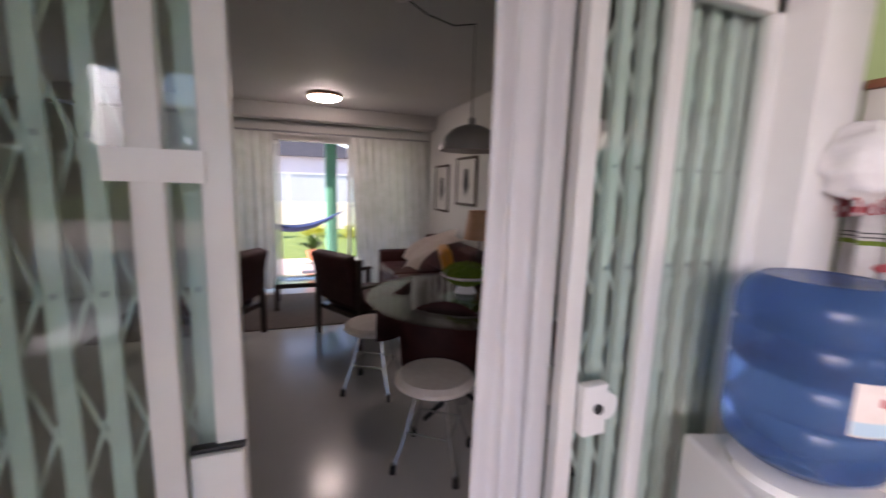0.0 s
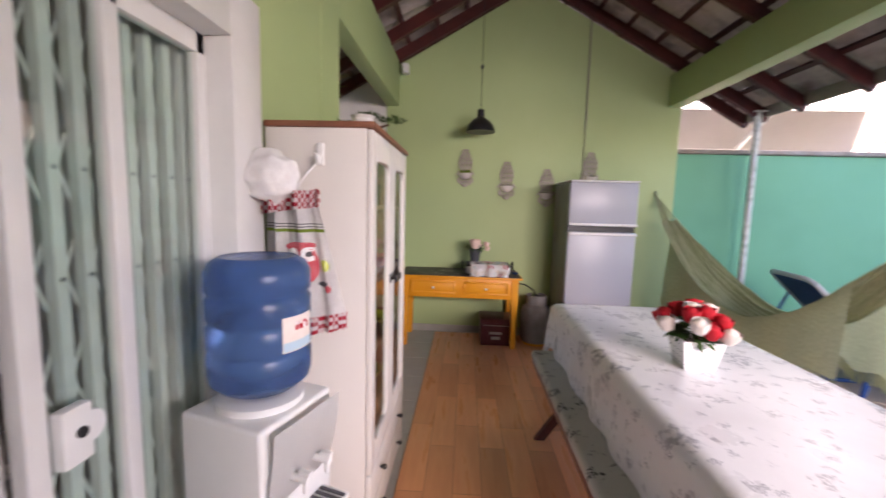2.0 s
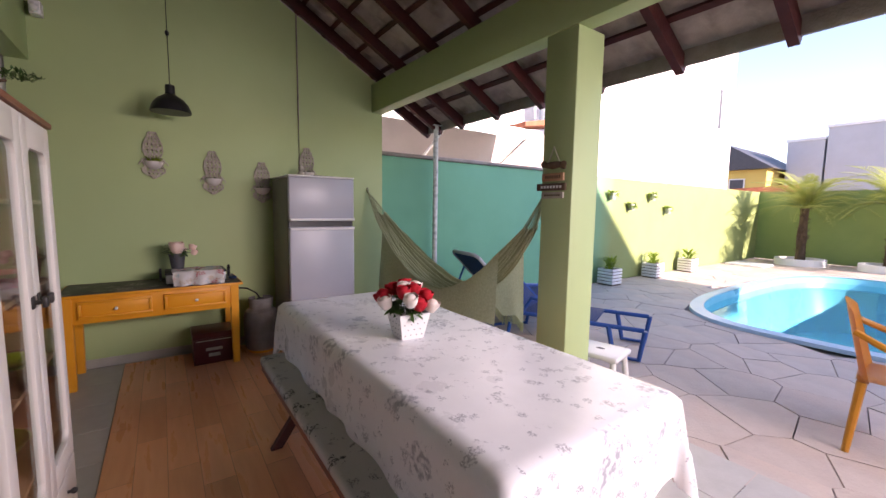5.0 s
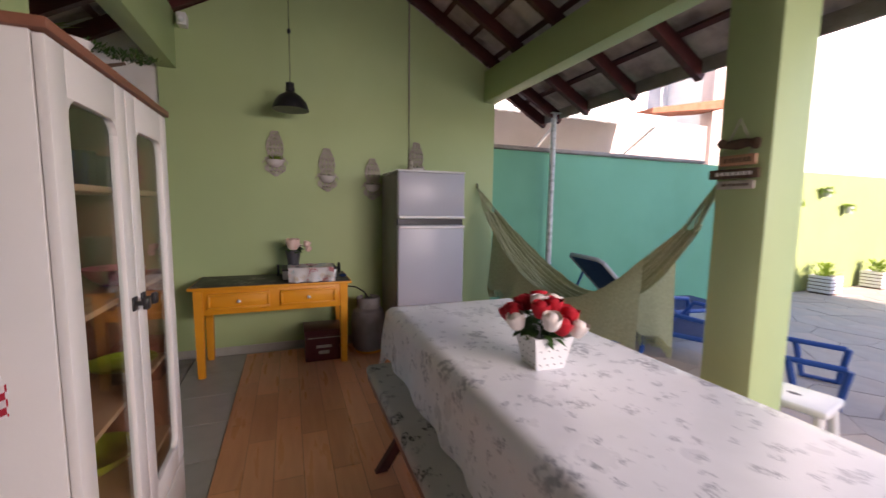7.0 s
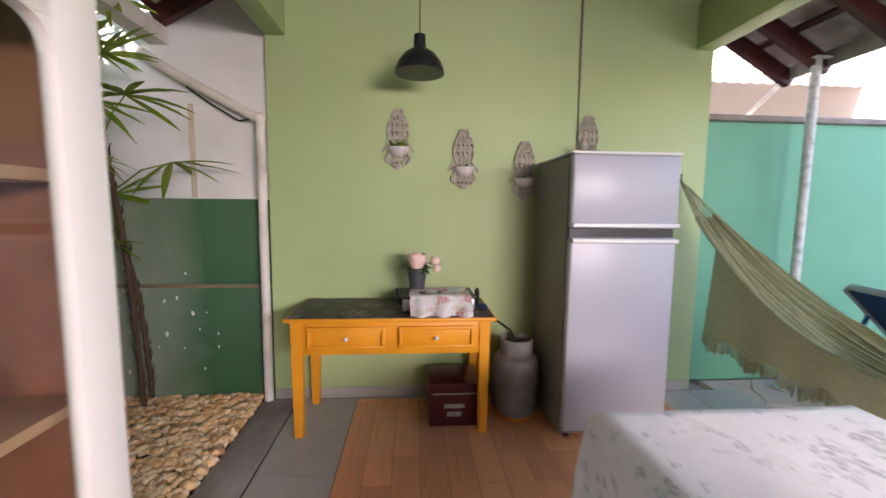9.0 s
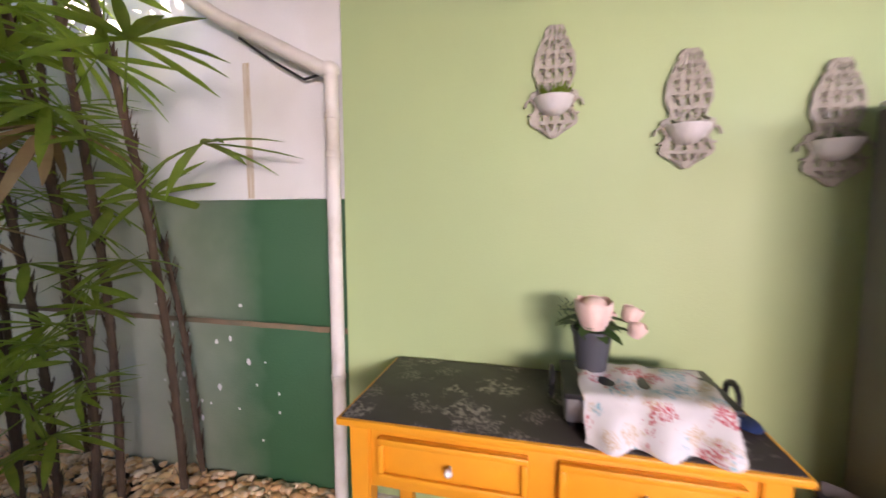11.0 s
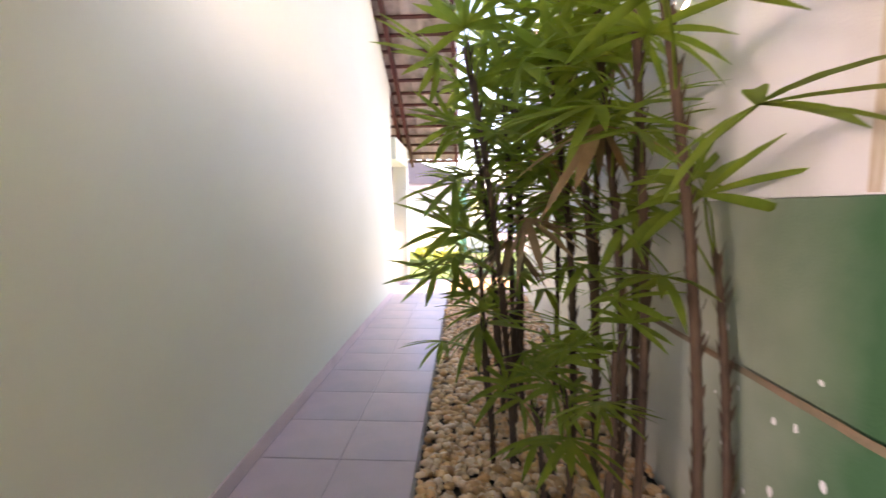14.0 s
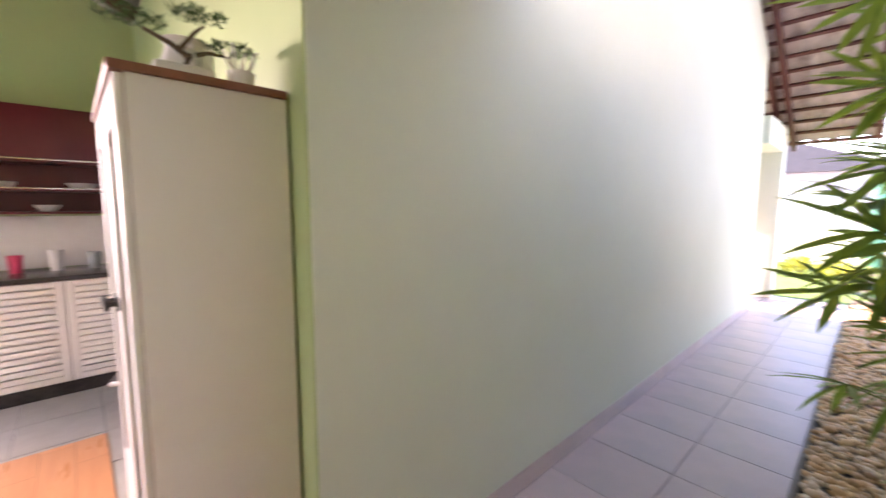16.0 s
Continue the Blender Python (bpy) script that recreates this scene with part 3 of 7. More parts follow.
# neighbour's wall along the side path
# the step up to 3.9 is added to hold sky light off the house wall
wall("wall_neighbour_upper", [(0.87, 1.415), (6.6, 1.415), (6.6, 3.9), (2.5, 3.9), (2.5, 2.8), (0.87, 2.8)], "x", 4.5, 4.66, M["whitewall"], "stained white upper part of the boundary wall")
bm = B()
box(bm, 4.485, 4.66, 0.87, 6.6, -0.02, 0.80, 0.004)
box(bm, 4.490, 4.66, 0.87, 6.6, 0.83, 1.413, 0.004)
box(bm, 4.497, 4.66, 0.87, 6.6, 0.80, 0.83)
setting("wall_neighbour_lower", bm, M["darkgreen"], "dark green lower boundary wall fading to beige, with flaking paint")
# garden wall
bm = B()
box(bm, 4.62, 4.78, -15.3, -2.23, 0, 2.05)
setting("wall_garden", bm, M["sunshadewall"], "garden wall with shade painted in as teal, turning to sunlit yellow-green towards the pool")
bm = B()
box(bm, -12, 4.78, -15.5, -15.302, 0, 2.05)
setting("wall_garden_rear", bm, M["lime"], "yellow-green rear garden wall")
bm = B()
box(bm, 4.58, 4.80, -5.75, -2.23, 2.054, 2.10, 0.012)
setting("trim_wall_cap", bm, M["concrete"], "stained concrete coping on the garden wall")
# rear closing walls of the veranda, behind the walker
wall("wall_kitchen", [(-1.0, 0), (0.72, 0), (0.72, roof_z(0.72) - 0.01), (RIDGE_Y, RIDGE_Z - 0.01), (-1.0, roof_z(-1.0) - 0.01)], "x", -1.25, -1.10, M["green"], "lime green kitchenette wall")

# gable panel added out of view to keep west sun off the end wall
wall("wall_gable_west", [(-2.235, 2.5), (0.72, 2.5), (0.72, roof_z(0.72) - 0.01), (RIDGE_Y, RIDGE_Z - 0.01), (-2.235, roof_z(-2.235) - 0.01)], "x", -3.1, -2.98, M["green"], "unseen lime green gable panel added to block the west sun")

# beams and pillar
bm = B()
box(bm, 2.34, 4.46, 0.735, 0.87, 2.48, 2.94, 0.004)
setting("beam_north", bm, M["green"], "lime green ring beam")
bm = B()
box(bm, -3.1, 4.46, -2.235, -2.095, 2.50, roof_z(-2.235), 0.004)
setting("beam_south", bm, M["green"], "lime green beam over the pillar")
bm = B()
box(bm, 1.62, 1.86, -2.36, -2.10, 0, 2.50, 0.008)
box(bm, -3.1, -2.86, -2.36, -2.10, 0, 2.50, 0.008)
setting("pillar", bm, M["green"], "square lime green pillar")


def roof(name, x0, x1, ya, za, yb, zb, label, rafters, battens, rafter_size=(0.055, 0.11)):
    """A tiled roof plane from its high edge (ya, za) to its eave (yb, zb): wavy clay tiles on battens and rafters."""
    top = thing(name, label, "roof")
    top["kind"] = "structure"
    ln = math.hypot(yb - ya, zb - za)
    uy, uz = (yb - ya) / ln, (zb - za) / ln
    ny, nz = (-uz, uy) if uy > 0 else (uz, -uy)
    nx = int((x1 - x0) / 0.055)
    rows = int(ln / 0.34)
    bm = B()
    for k in range(rows):
        s0, s1 = k * ln / rows - (0.03 if k else 0), (k + 1) * ln / rows
        lo, hi = 0.155 + 0.012, 0.155 + 0.030

        def tile(u, v):
            s = s0 + (s1 - s0) * v
            x = x0 + (x1 - x0) * u
            h = (lo + (hi - lo) * v) + 0.022 * math.sin(x * 2 * math.pi / 0.21)
            return (x, ya + uy * s + ny * h, za + uz * s + nz * h)
        sheet(bm, tile, nx, 1)
    part("tiles", bm, M["tileunder"], top, "weathered clay tiles", smooth=60)["kind"] = "stuff"
    for x in rafters:
        bm = B()
        w, h = rafter_size
        v = []
        for s, n in ((0, 0), (ln, 0), (ln, h), (0, h)):
            v.append((ya + uy * s + ny * n, za + uz * s + nz * n))
        prism(bm, v, "x", x - w / 2, x + w / 2)
        part("rafter", bm, M["redwood"], top)
    for k in range(battens + 1):
        s = 0.03 + (ln - 0.06) * k / battens
        bm = B()
        v = []
        for ds, n in ((-0.022, 0.111), (0.022, 0.111), (0.022, 0.14), (-0.022, 0.14)):
            v.append((ya + uy * (s + ds) + ny * n, za + uz * (s + ds) + nz * n))
        prism(bm, v, "x", x0, x1)
        part("batten", bm, M["redwood"], top)
    return top


RAFT = [-2.86 + 0.62 * k for k in range(12)] + [4.43, 4.72]
roof("roof_veranda_south", -3.2, 4.80, RIDGE_Y, RIDGE_Z, SOUTH_EAVE, roof_z(SOUTH_EAVE), "clay tile roof on dark red rafters, south slope", RAFT, 8)
roof("roof_veranda_north", -3.2, 4.80, RIDGE_Y, RIDGE_Z, NORTH_EAVE, roof_z(NORTH_EAVE), "clay tile roof on dark red rafters, north slope", RAFT, 7)
bm = B()
box(bm, -3.2, 4.46, RIDGE_Y - 0.045, RIDGE_Y + 0.045, RIDGE_Z - 0.12, RIDGE_Z + 0.05, 0.006)
setting("ridge_beam", bm, M["redwood"], "dark red ridge beam")
# unseen cap added to stop sun leaking through the gap at the ridge
bm = B()
prism(bm, [(RIDGE_Y - 0.30, RIDGE_Z + 0.08), (RIDGE_Y, RIDGE_Z + 0.25), (RIDGE_Y + 0.30, RIDGE_Z + 0.08), (RIDGE_Y + 0.30, RIDGE_Z + 0.11), (RIDGE_Y, RIDGE_Z + 0.28), (RIDGE_Y - 0.30, RIDGE_Z + 0.11)], "x", -3.2, 4.8)
setting("trim_ridge_cap", bm, M["terracotta"], "clay ridge cap added over the veranda roof to keep sun out")
bm = B()
box(bm, -3.2, 4.82, SOUTH_EAVE - 0.02, SOUTH_EAVE + 0.01, roof_z(SOUTH_EAVE) + 0.05, roof_z(SOUTH_EAVE) + 0.16, 0.004)
setting("trim_eave_board", bm, M["concrete"], "pale weathered eave board")
roof("roof_house_front", -4.2, 3.42, 4.9, TOPZ(4.9), 8.75, TOPZ(8.75), "terracotta house roof seen from below", [-4 + 0.9 * k for k in range(8)] + [2.45, 3.36], 16)
# overhang beyond x=3.42 is added out of view to shade the path wall
roof("roof_house_back", -4.2, 3.75, 4.9, TOPZ(4.9), 2.3, 2.97, "terracotta house roof, garden slope, with an added shading overhang", [-4 + 0.9 * k for k in range(8)] + [2.5], 12)

bm = B()
box(bm, -4.2, 2.34, 0.87, 2.6, 2.945, 3.0)
setting("roof_flat", bm, M["concrete"], "flat concrete slab over the rear of the house")
# living room shell
bm = B()
box(bm, -3.2, 2.06, 0.80, 6.0, -0.03, 0.0)
setting("floor_room", bm, M["roomfloor"], "polished pale floor of the living room")
bm = B()
box(bm, -3.2, 2.06, 0.87, 6.0, 2.40, 2.50)
setting("ceiling_room", bm, M["inwall"], "plain white ceiling")
bm = B()
box(bm, 2.0, 2.06, 0.87, 6.0, 0, 2.40)
setting("wall_room_east", bm, M["inwall"], "white living room wall")
bm = B()
box(bm, -3.35, -3.2, 0.87, 6.0, 0, 2.40)
setting("wall_room_west", bm, M["inwall"], "white living room wall")
bm = B()
prism(bm, [(-3.2, 0), (-1.1, 0), (-1.1, 1.98), (1.8, 1.98), (1.8, 0), (2.06, 0), (2.06, 2.40), (-3.2, 2.40)], "y", 5.85, 6.0)
setting("wall_room_north", bm, M["inwall"], "white wall around the wide garden door")
bm = B()
box(bm, -3.2, 2.0, 5.60, 5.85, 2.22, 2.40, 0.006)
setting("trim_curtain_box", bm, M["inwall"], "white curtain box under the ceiling")

# floors
bm = B()
box(bm, -1.2, 4.46, -2.42, 0.80, -0.04, -0.006)
veranda_floor = setting("floor_veranda", bm, M["grout"], "grey tiled veranda floor")
bm = B()
box(bm, 2.34, 3.25, 0.80, 8.1, -0.04, -0.005)
path_floor = setting("floor_path", bm, M["grout"], "rose tiled side path")
bm = B()
box(bm, 3.25, 4.46, 0.712, 0.94, -0.04, 0.006, 0.004)
box(bm, 3.24, 3.262, 0.94, 8.1, -0.04, 0.012)
setting("kerb", bm, M["concrete"], "rough concrete kerb of the pebble bed")
bm = B()
sheet(bm, lambda u, v: (3.26 + 1.24 * u, 0.93 + 12 * v, -0.02 + 0.03 * noise.noise(Vector((u * 5, v * 30, 0)))), 10, 60)
setting("ground_bed", bm, M["soil"], "soil of the planting bed")
bm = B()
box(bm, -4.2, 2.34, 6.0, 8.1, -0.04, 0.0)
setting("floor_porch", bm, M["tilepink"], "porch floor")
bm = B()
sheet(bm, lambda u, v: (-10 + 16 * u, 8.1 + 5.5 * v, -0.02 + 0.02 * noise.noise(Vector((u * 12, v * 8, 3)))), 40, 20)
setting("ground_lawn", bm, M["grass"], "sunny front lawn")
bm = B()
box(bm, -12, 4.66, 13.4, 13.55, 0, 0.85)
setting("wall_front_low", bm, M["darkgreen"], "low dark green front wall")

# ---- veranda: large things ----
def sliding_door():
    d = thing("sliding_door", "white metal sliding door, one leaf pushed open", "door", (0, 0, 0))
    d["kind"] = "structure"
    bm = B()
    box(bm, 1.25, 1.42, 0.695, 0.885, 0, 2.07, 0.004)
    box(bm, -1.40, -1.24, 0.695, 0.885, 0, 2.07, 0.004)
    box(bm, -1.24, 1.25, 0.695, 0.885, 1.91, 2.07, 0.004)
    part("door_frame", bm, M["alu"], d, "wide white door frame")
    bm = B()
    box(bm, -1.24, 1.25, 0.74, 0.88, 0.0, 0.02)
    for y in (0.77, 0.81, 0.85):
        box(bm, -1.24, 1.25, y - 0.004, y + 0.004, 0.02, 0.032)
    part("sill", bm, M["alu"], d)

    def leaf(x0, x1, y, stiles):
        bm = B()
        for s in stiles:
            box(bm, s - 0.022, s + 0.022, y - 0.018, y + 0.018, 0.03, 1.91, 0.003)
        box(bm, x0, x1, y - 0.018, y + 0.018, 0.03, 0.10, 0.003)
        box(bm, x0, x1, y - 0.018, y + 0.018, 1.85, 1.91, 0.003)
        lf = part("leaf_frame", bm, M["alu"], d)
        bm = B()
        box(bm, x0 + 0.02, x1 - 0.02, y - 0.003, y + 0.003, 0.09, 1.86)
        p = part("pane", bm, M["panegreen"], lf)
        p.visible_shadow = False
        return lf
    right = leaf(0.68, 1.25, 0.80, (0.705, 0.925, 1.235))
    left = leaf(-1.24, 0.045, 0.80, (0.025, -0.065, -0.62, -1.22))
    bm = B()
    box(bm, 0.728, 0.795, 0.755, 0.785, 0.868, 0.992, 0.006)
    lock = part("lock", bm, M["whiteplastic"], right, "white lock case")
    bm = B()
    cyl(bm, (0.766, 0.75, 0.935), (0.766, 0.757, 0.935), 0.012, seg=14)
    part("keyhole", bm, M["black"], right)
    bm = B()
    lathe(bm, [(0.034, -0.006), (0.036, 0), (0.034, 0.006)], (0, 0, 0), 24)
    bmesh.ops.transform(bm, matrix=pose(0.798, 0.77, 0.93, 90, 0, 0), verts=bm.verts)
    part("thumb_plate", bm, M["whiteplastic"], right)
    bm = B()
    box(bm, -0.114, 0.012, 0.774, 0.780, 1.415, 1.462)
    part("paper_label", bm, M["whiteplastic"], left, "blank white paper label")
    bm = B()
    box(bm, -0.035, 0.048, 0.772, 0.79, 0.982, 0.990, 0.002)
    part("latch", bm, M["black"], left)
    bm = B()
    box(bm, -0.033, 0.046, 0.765, 0.781, 0.78, 0.981, 0.005)
    part("lock_case", bm, M["alu"], left, "white metal lock case")
    return d


def scissor_gate(x0, x1, y):
    g = thing("scissor_gate", "folded pale grey-green collapsible security gate behind the glass", "gate", (0, 0, 0), group="security gates")
    n = max(3, int((x1 - x0) / 0.062))
    xs = [x0 + (x1 - x0) * k / n for k in range(n + 1)]
    for x in xs:
        bm = B()
        prism(bm, [(x - 0.014, y - 0.012), (x + 0.014, y - 0.012), (x + 0.014, y - 0.006), (x - 0.008, y - 0.006), (x - 0.008, y + 0.012), (x - 0.014, y + 0.012)], "z", 0.03, 1.89)
        part("bar", bm, M["gate"], g)
    for z0 in (0.18, 0.42, 0.66, 0.90, 1.14, 1.38, 1.62):
        for up in (0, 1):
            bm = B()
            for a, b in zip(xs, xs[1:]):
                za, zb = (z0, z0 + 0.2) if up else (z0 + 0.2, z0)
                prism(bm, [(a, za - 0.011), (b, zb - 0.011), (b, zb + 0.011), (a, za + 0.011)], "y", y + 0.014 + 0.004 * up, y + 0.017 + 0.004 * up)
            part("lattice_strip", bm, M["gate"], g)
    for z in (0.28, 0.52, 1.24, 1.48):
        bm = B()
        for x in xs:
            cyl(bm, (x, y - 0.016, z), (x, y + 0.02, z), 0.006, seg=8)
        part("rivets", bm, M["steel"], g)["kind"] = "stuff"
    return g


M["gate"] = mat("grey_green_gate_paint", (0.60, 0.63, 0.60), (0.52, 0.55, 0.52), scale=9, rough=0.4, bump=0.05)
door = sliding_door()
scissor_gate(0.76, 1.23, 0.85)
scissor_gate(-1.22, -0.02, 0.85)


def door_curtain(x0, x1, y, z0, z1, folds, name, label, flare=0.0, lean=0.0, cloth=None):
    bm = B()

    def f(u, v):
        w = 1 + flare * (1 - v)
        x = x0 + (x1 - x0) * u * w + lean * (1 - v)
        amp = 0.03 * (0.6 + 0.6 * noise.noise(Vector((u * 4, 0, v * 1.5))))
        return (x, y + amp * math.sin(u * folds * 2 * math.pi + 1.3 * noise.noise(Vector((u * 3, 5, v * 2)))), z0 + (z1 - z0) * v)
    sheet(bm, f, folds * 10, 18)
    ob = part(name, bm, cloth or M["curtain"], None, "", 80)
    return tagged(ob, label, "curtain")


door_curtain(0.535, 0.735, 0.905, 0.02, 1.98, 3, "curtain", "gathered white curtain beside the sliding door", 0.10, -0.01, M["drape"])


def cabinet():
    X0, X1, Y0, Y1, H = 1.455, 2.240, 0.315, 0.705, 1.685
    c = thing("display_cabinet", "white display cabinet with two glazed doors and brown top", "cabinet", (X0, Y0, 0))
    w, d = X1 - X0, Y1 - Y0
    bm = B()
    box(bm, 0, 0.018, 0.02, d, 0.0, H, 0.002)
    part("side_panel", bm, M["white"], c)
    bm = B()
    box(bm, w - 0.018, w, 0.02, d, 0.0, H, 0.002)
    part("side_panel", bm, M["white"], c)
    bm = B()
    box(bm, 0.018, w - 0.018, d - 0.012, d, 0.05, H)
    part("back_panel", bm, M["brown"], c, "brown back panel")
    bm = B()
    box(bm, -0.012, w + 0.012, -0.012, d, H, H + 0.022, 0.004)
    part("top_board", bm, M["brown"], c, "brown wooden top board")
    bm = B()
    box(bm, 0.018, w - 0.018, 0.04, d - 0.012, 0.04, 0.06)
    part("bottom_board", bm, M["white"], c)
    for x in (0.0185, w - 0.0225):
        bm = B()
        box(bm, x, x + 0.004, 0.025, d - 0.012, 0.06, H)
        part("lining", bm, M["brown"], c, "brown inner lining")
    for z in (0.50, 0.79, 1.09, 1.395):
        bm = B()
        box(bm, 0.023, w - 0.023, 0.03, d - 0.013, z, z + 0.016, 0.002)
        part("shelf", bm, M["shelfwood"], c, "varnished wooden shelf")
    mid = w / 2
    for x0, x1 in ((0.002, mid - 0.002), (mid + 0.002, w - 0.002)):
        bm = B()
        y0, y1 = -0.002, 0.018
        z0, z1 = 0.37, H - 0.004
        fw = 0.070
        box(bm, x0, x0 + fw, y0, y1, z0, z1, 0.003)
        box(bm, x1 - fw, x1, y0, y1, z0, z1, 0.003)
        box(bm, x0 + fw, x1 - fw, y0, y1, z0, z0 + 0.09, 0.003)
        box(bm, x0 + fw, x1 - fw, y0, y1, z1 - 0.10, z1, 0.003)
        for cx, sx in ((x0 + fw, 1), (x1 - fw, -1)):
            for cz, sz in ((z0 + 0.09, 1), (z1 - 0.10, -1)):
                rr = 0.038
                arc = [(cx + sx * rr * (1 - math.sin(q * math.pi / 10)), cz + sz * rr * (1 - math.cos(q * math.pi / 10))) for q in range(6)]
                prism(bm, [(cx - 0.001 * sx, cz - 0.001 * sz)] + arc, "y", y0 + 0.001, y1 - 0.001)
        dr = part("door", bm, M["white"], c, "white door with a tall glass pane")
        bm = B()
        box(bm, x0 + fw, x1 - fw, 0.008, 0.012, z0 + 0.09, z1 - 0.10)
        p = part("pane", bm, M["pane"], dr)
        p.visible_shadow = False
        bm = B()
        kx = mid - 0.036 if x0 < 0.1 else mid + 0.036
        box(bm, kx - 0.017, kx + 0.017, -0.008, -0.002, 1.065, 1.105, 0.003)
        cyl(bm, (kx, -0.006, 1.085), (kx, -0.028, 1.085), 0.007, seg=10)
        box(bm, kx - 0.016, kx + 0.016, -0.040, -0.026, 1.068, 1.102, 0.005, 2)
        part("handle", bm, M["iron"], dr, "black ornamental knob")
    for k, (z0, z1) in enumerate(((0.06, 0.205), (0.212, 0.363))):
        bm = B()
        box(bm, 0.002, w - 0.002, -0.002, 0.018, z0, z1, 0.004)
        dw = part("drawer_front", bm, M["white"], c)
        for x in (0.18, w - 0.18):
            bm = B()
            cyl(bm, (x, -0.002, (z0 + z1) / 2), (x, -0.016, (z0 + z1) / 2), 0.006, seg=10)
            blob(bm, (x, -0.021, (z0 + z1) / 2), 0.012, 2)
            part("knob", bm, M["iron"], dw)
    bm = B()
    box(bm, 0.02, w - 0.02, 0.03, 0.045, 0.0, 0.058)
    part("plinth", bm, M["white"], c)
    return c


cabinet()


def drinking_glass(at, r, h, material, name="drinking_glass", label="clear drinking glass on a cabinet shelf"):
    bm = B()
    lathe(bm, [(r * 0.8, 0.0), (r, h), (r * 0.93, h), (r * 0.74, 0.008), (0.0005, 0.008)], at, 14)
    ob = part(name, bm, material, None)
    return tagged(ob, label, "glass", "cabinet glassware")


def wine_glass(at):
    bm = B()
    lathe(bm, [(0.032, 0), (0.03, 0.004), (0.005, 0.008), (0.004, 0.075), (0.02, 0.09), (0.036, 0.12), (0.036, 0.15), (0.03, 0.185), (0.028, 0.185), (0.034, 0.15)], at, 14)
    ob = part("wine_glass", bm, M["crystal"], None)
    return tagged(ob, "clear stemmed wine glass on a cabinet shelf", "glass", "cabinet glassware")


random.seed(5)
for i in range(9):
    wine_glass((1.53 + 0.036 * i, 0.49 + 0.075 * (i % 2), 1.411))
for i in range(6):
    wine_glass((1.53 + 0.05 * i, 0.55 + 0.05 * (i % 2), 1.106))
M["smoke"] = glass("smoky_glass", (0.45, 0.52, 0.66), 0.05)
M["blueglass"] = glass("blue_glass", (0.16, 0.30, 0.85), 0.05)
for i in range(4):
    drinking_glass((1.58 + i * 0.075, 0.42, 1.411), 0.032, 0.085, M["blueglass"], label="dark blue drinking glass on a cabinet shelf")
for i in range(4):
    drinking_glass((1.93 + i * 0.072, 0.45 + 0.05 * (i % 2), 1.411), 0.034, 0.105, M["smoke"], label="smoky blue tumbler on a cabinet shelf")
for i in range(3):
    drinking_glass((1.56 + i * 0.10, 0.47, 1.106), 0.045, 0.17 - 0.02 * i, M["crystal"], "glass_jug", "tall clear glass jug on a cabinet shelf")
for i in range(2):
    drinking_glass((1.90 + i * 0.22, 0.50, 1.106), 0.042, 0.15, M["crystal"], "glass_jug", "tall clear glass jug on a cabinet shelf")


def bowl(at, r, h, material, label, name="bowl", cat="bowl"):
    bm = B()
    lathe(bm, [(r * 0.45, 0), (r * 0.5, 0.004), (r * 0.85, h * 0.55), (r, h), (r * 0.96, h), (r * 0.8, h * 0.55), (r * 0.4, 0.010), (0.0005, 0.010)], at, 24)
    return tagged(part(name, bm, material, None), label, cat)


bowl((1.67, 0.50, 0.806), 0.11, 0.07, M["pinkplastic"], "bright pink plastic bowl on a cabinet shelf")
bowl((2.04, 0.43, 1.106), 0.085, 0.055, M["pinkplastic"], "pink plastic bowl on the middle shelf")
bowl((1.98, 0.50, 0.516), 0.12, 0.06, M["limeplastic"], "lime green plastic bowl on a cabinet shelf")
bowl((1.65, 0.50, 0.516), 0.12, 0.06, M["ceramic"], "white serving bowl on the lowest shelf")
bowl((2.08, 0.44, 0.806), 0.10, 0.03, M["limeplastic"], "yellow-green plastic bowl on a cabinet shelf")


def fridge():
    f = thing("refrigerator", "silver grey two-door refrigerator with dark side", "refrigerator", (3.80, -1.60, 0))
    w, d, H = 0.63, 0.62, 1.675
    bm = B()
    box(bm, 0.055, d, 0.0, w, 0.03, H - 0.01, 0.012)
    part("body", bm, M["fridgeside"], f, "dark grey cabinet body")
    for z0, z1 in ((0.075, 1.215), (1.265, H)):
        bm = B()
        box(bm, 0.0, 0.052, 0.004, w - 0.004, z0, z1, 0.016, 3)
        dr = part("door", bm, M["fridge"], f, "silver grey door")
        bm = B()
        zz = z1 - 0.018 if z0 < 0.5 else z0 + 0.018
        box(bm, -0.026, 0.004, 0.008, w - 0.008, zz - 0.011, zz + 0.011, 0.005, 3)
        part("handle_strip", bm, M["whiteplastic"], dr, "white grip strip")
    bm = B()
    box(bm, 0.03, 0.054, 0.01, w - 0.01, 1.215, 1.265)
    part("gap_seal", bm, M["black"], f)
    bm = B()
    box(bm, -0.004, d - 0.01, 0.0, w, H - 0.001, H + 0.014, 0.006)
    part("top_cover", bm, M["whiteplastic"], f)
    for x in (0.08, d - 0.06):
        for y in (0.06, w - 0.06):
            bm = B()
            cyl(bm, (x, y, 0), (x, y, 0.035), 0.02, seg=10)
            part("foot", bm, M["black"], f)
    return f


fridge()


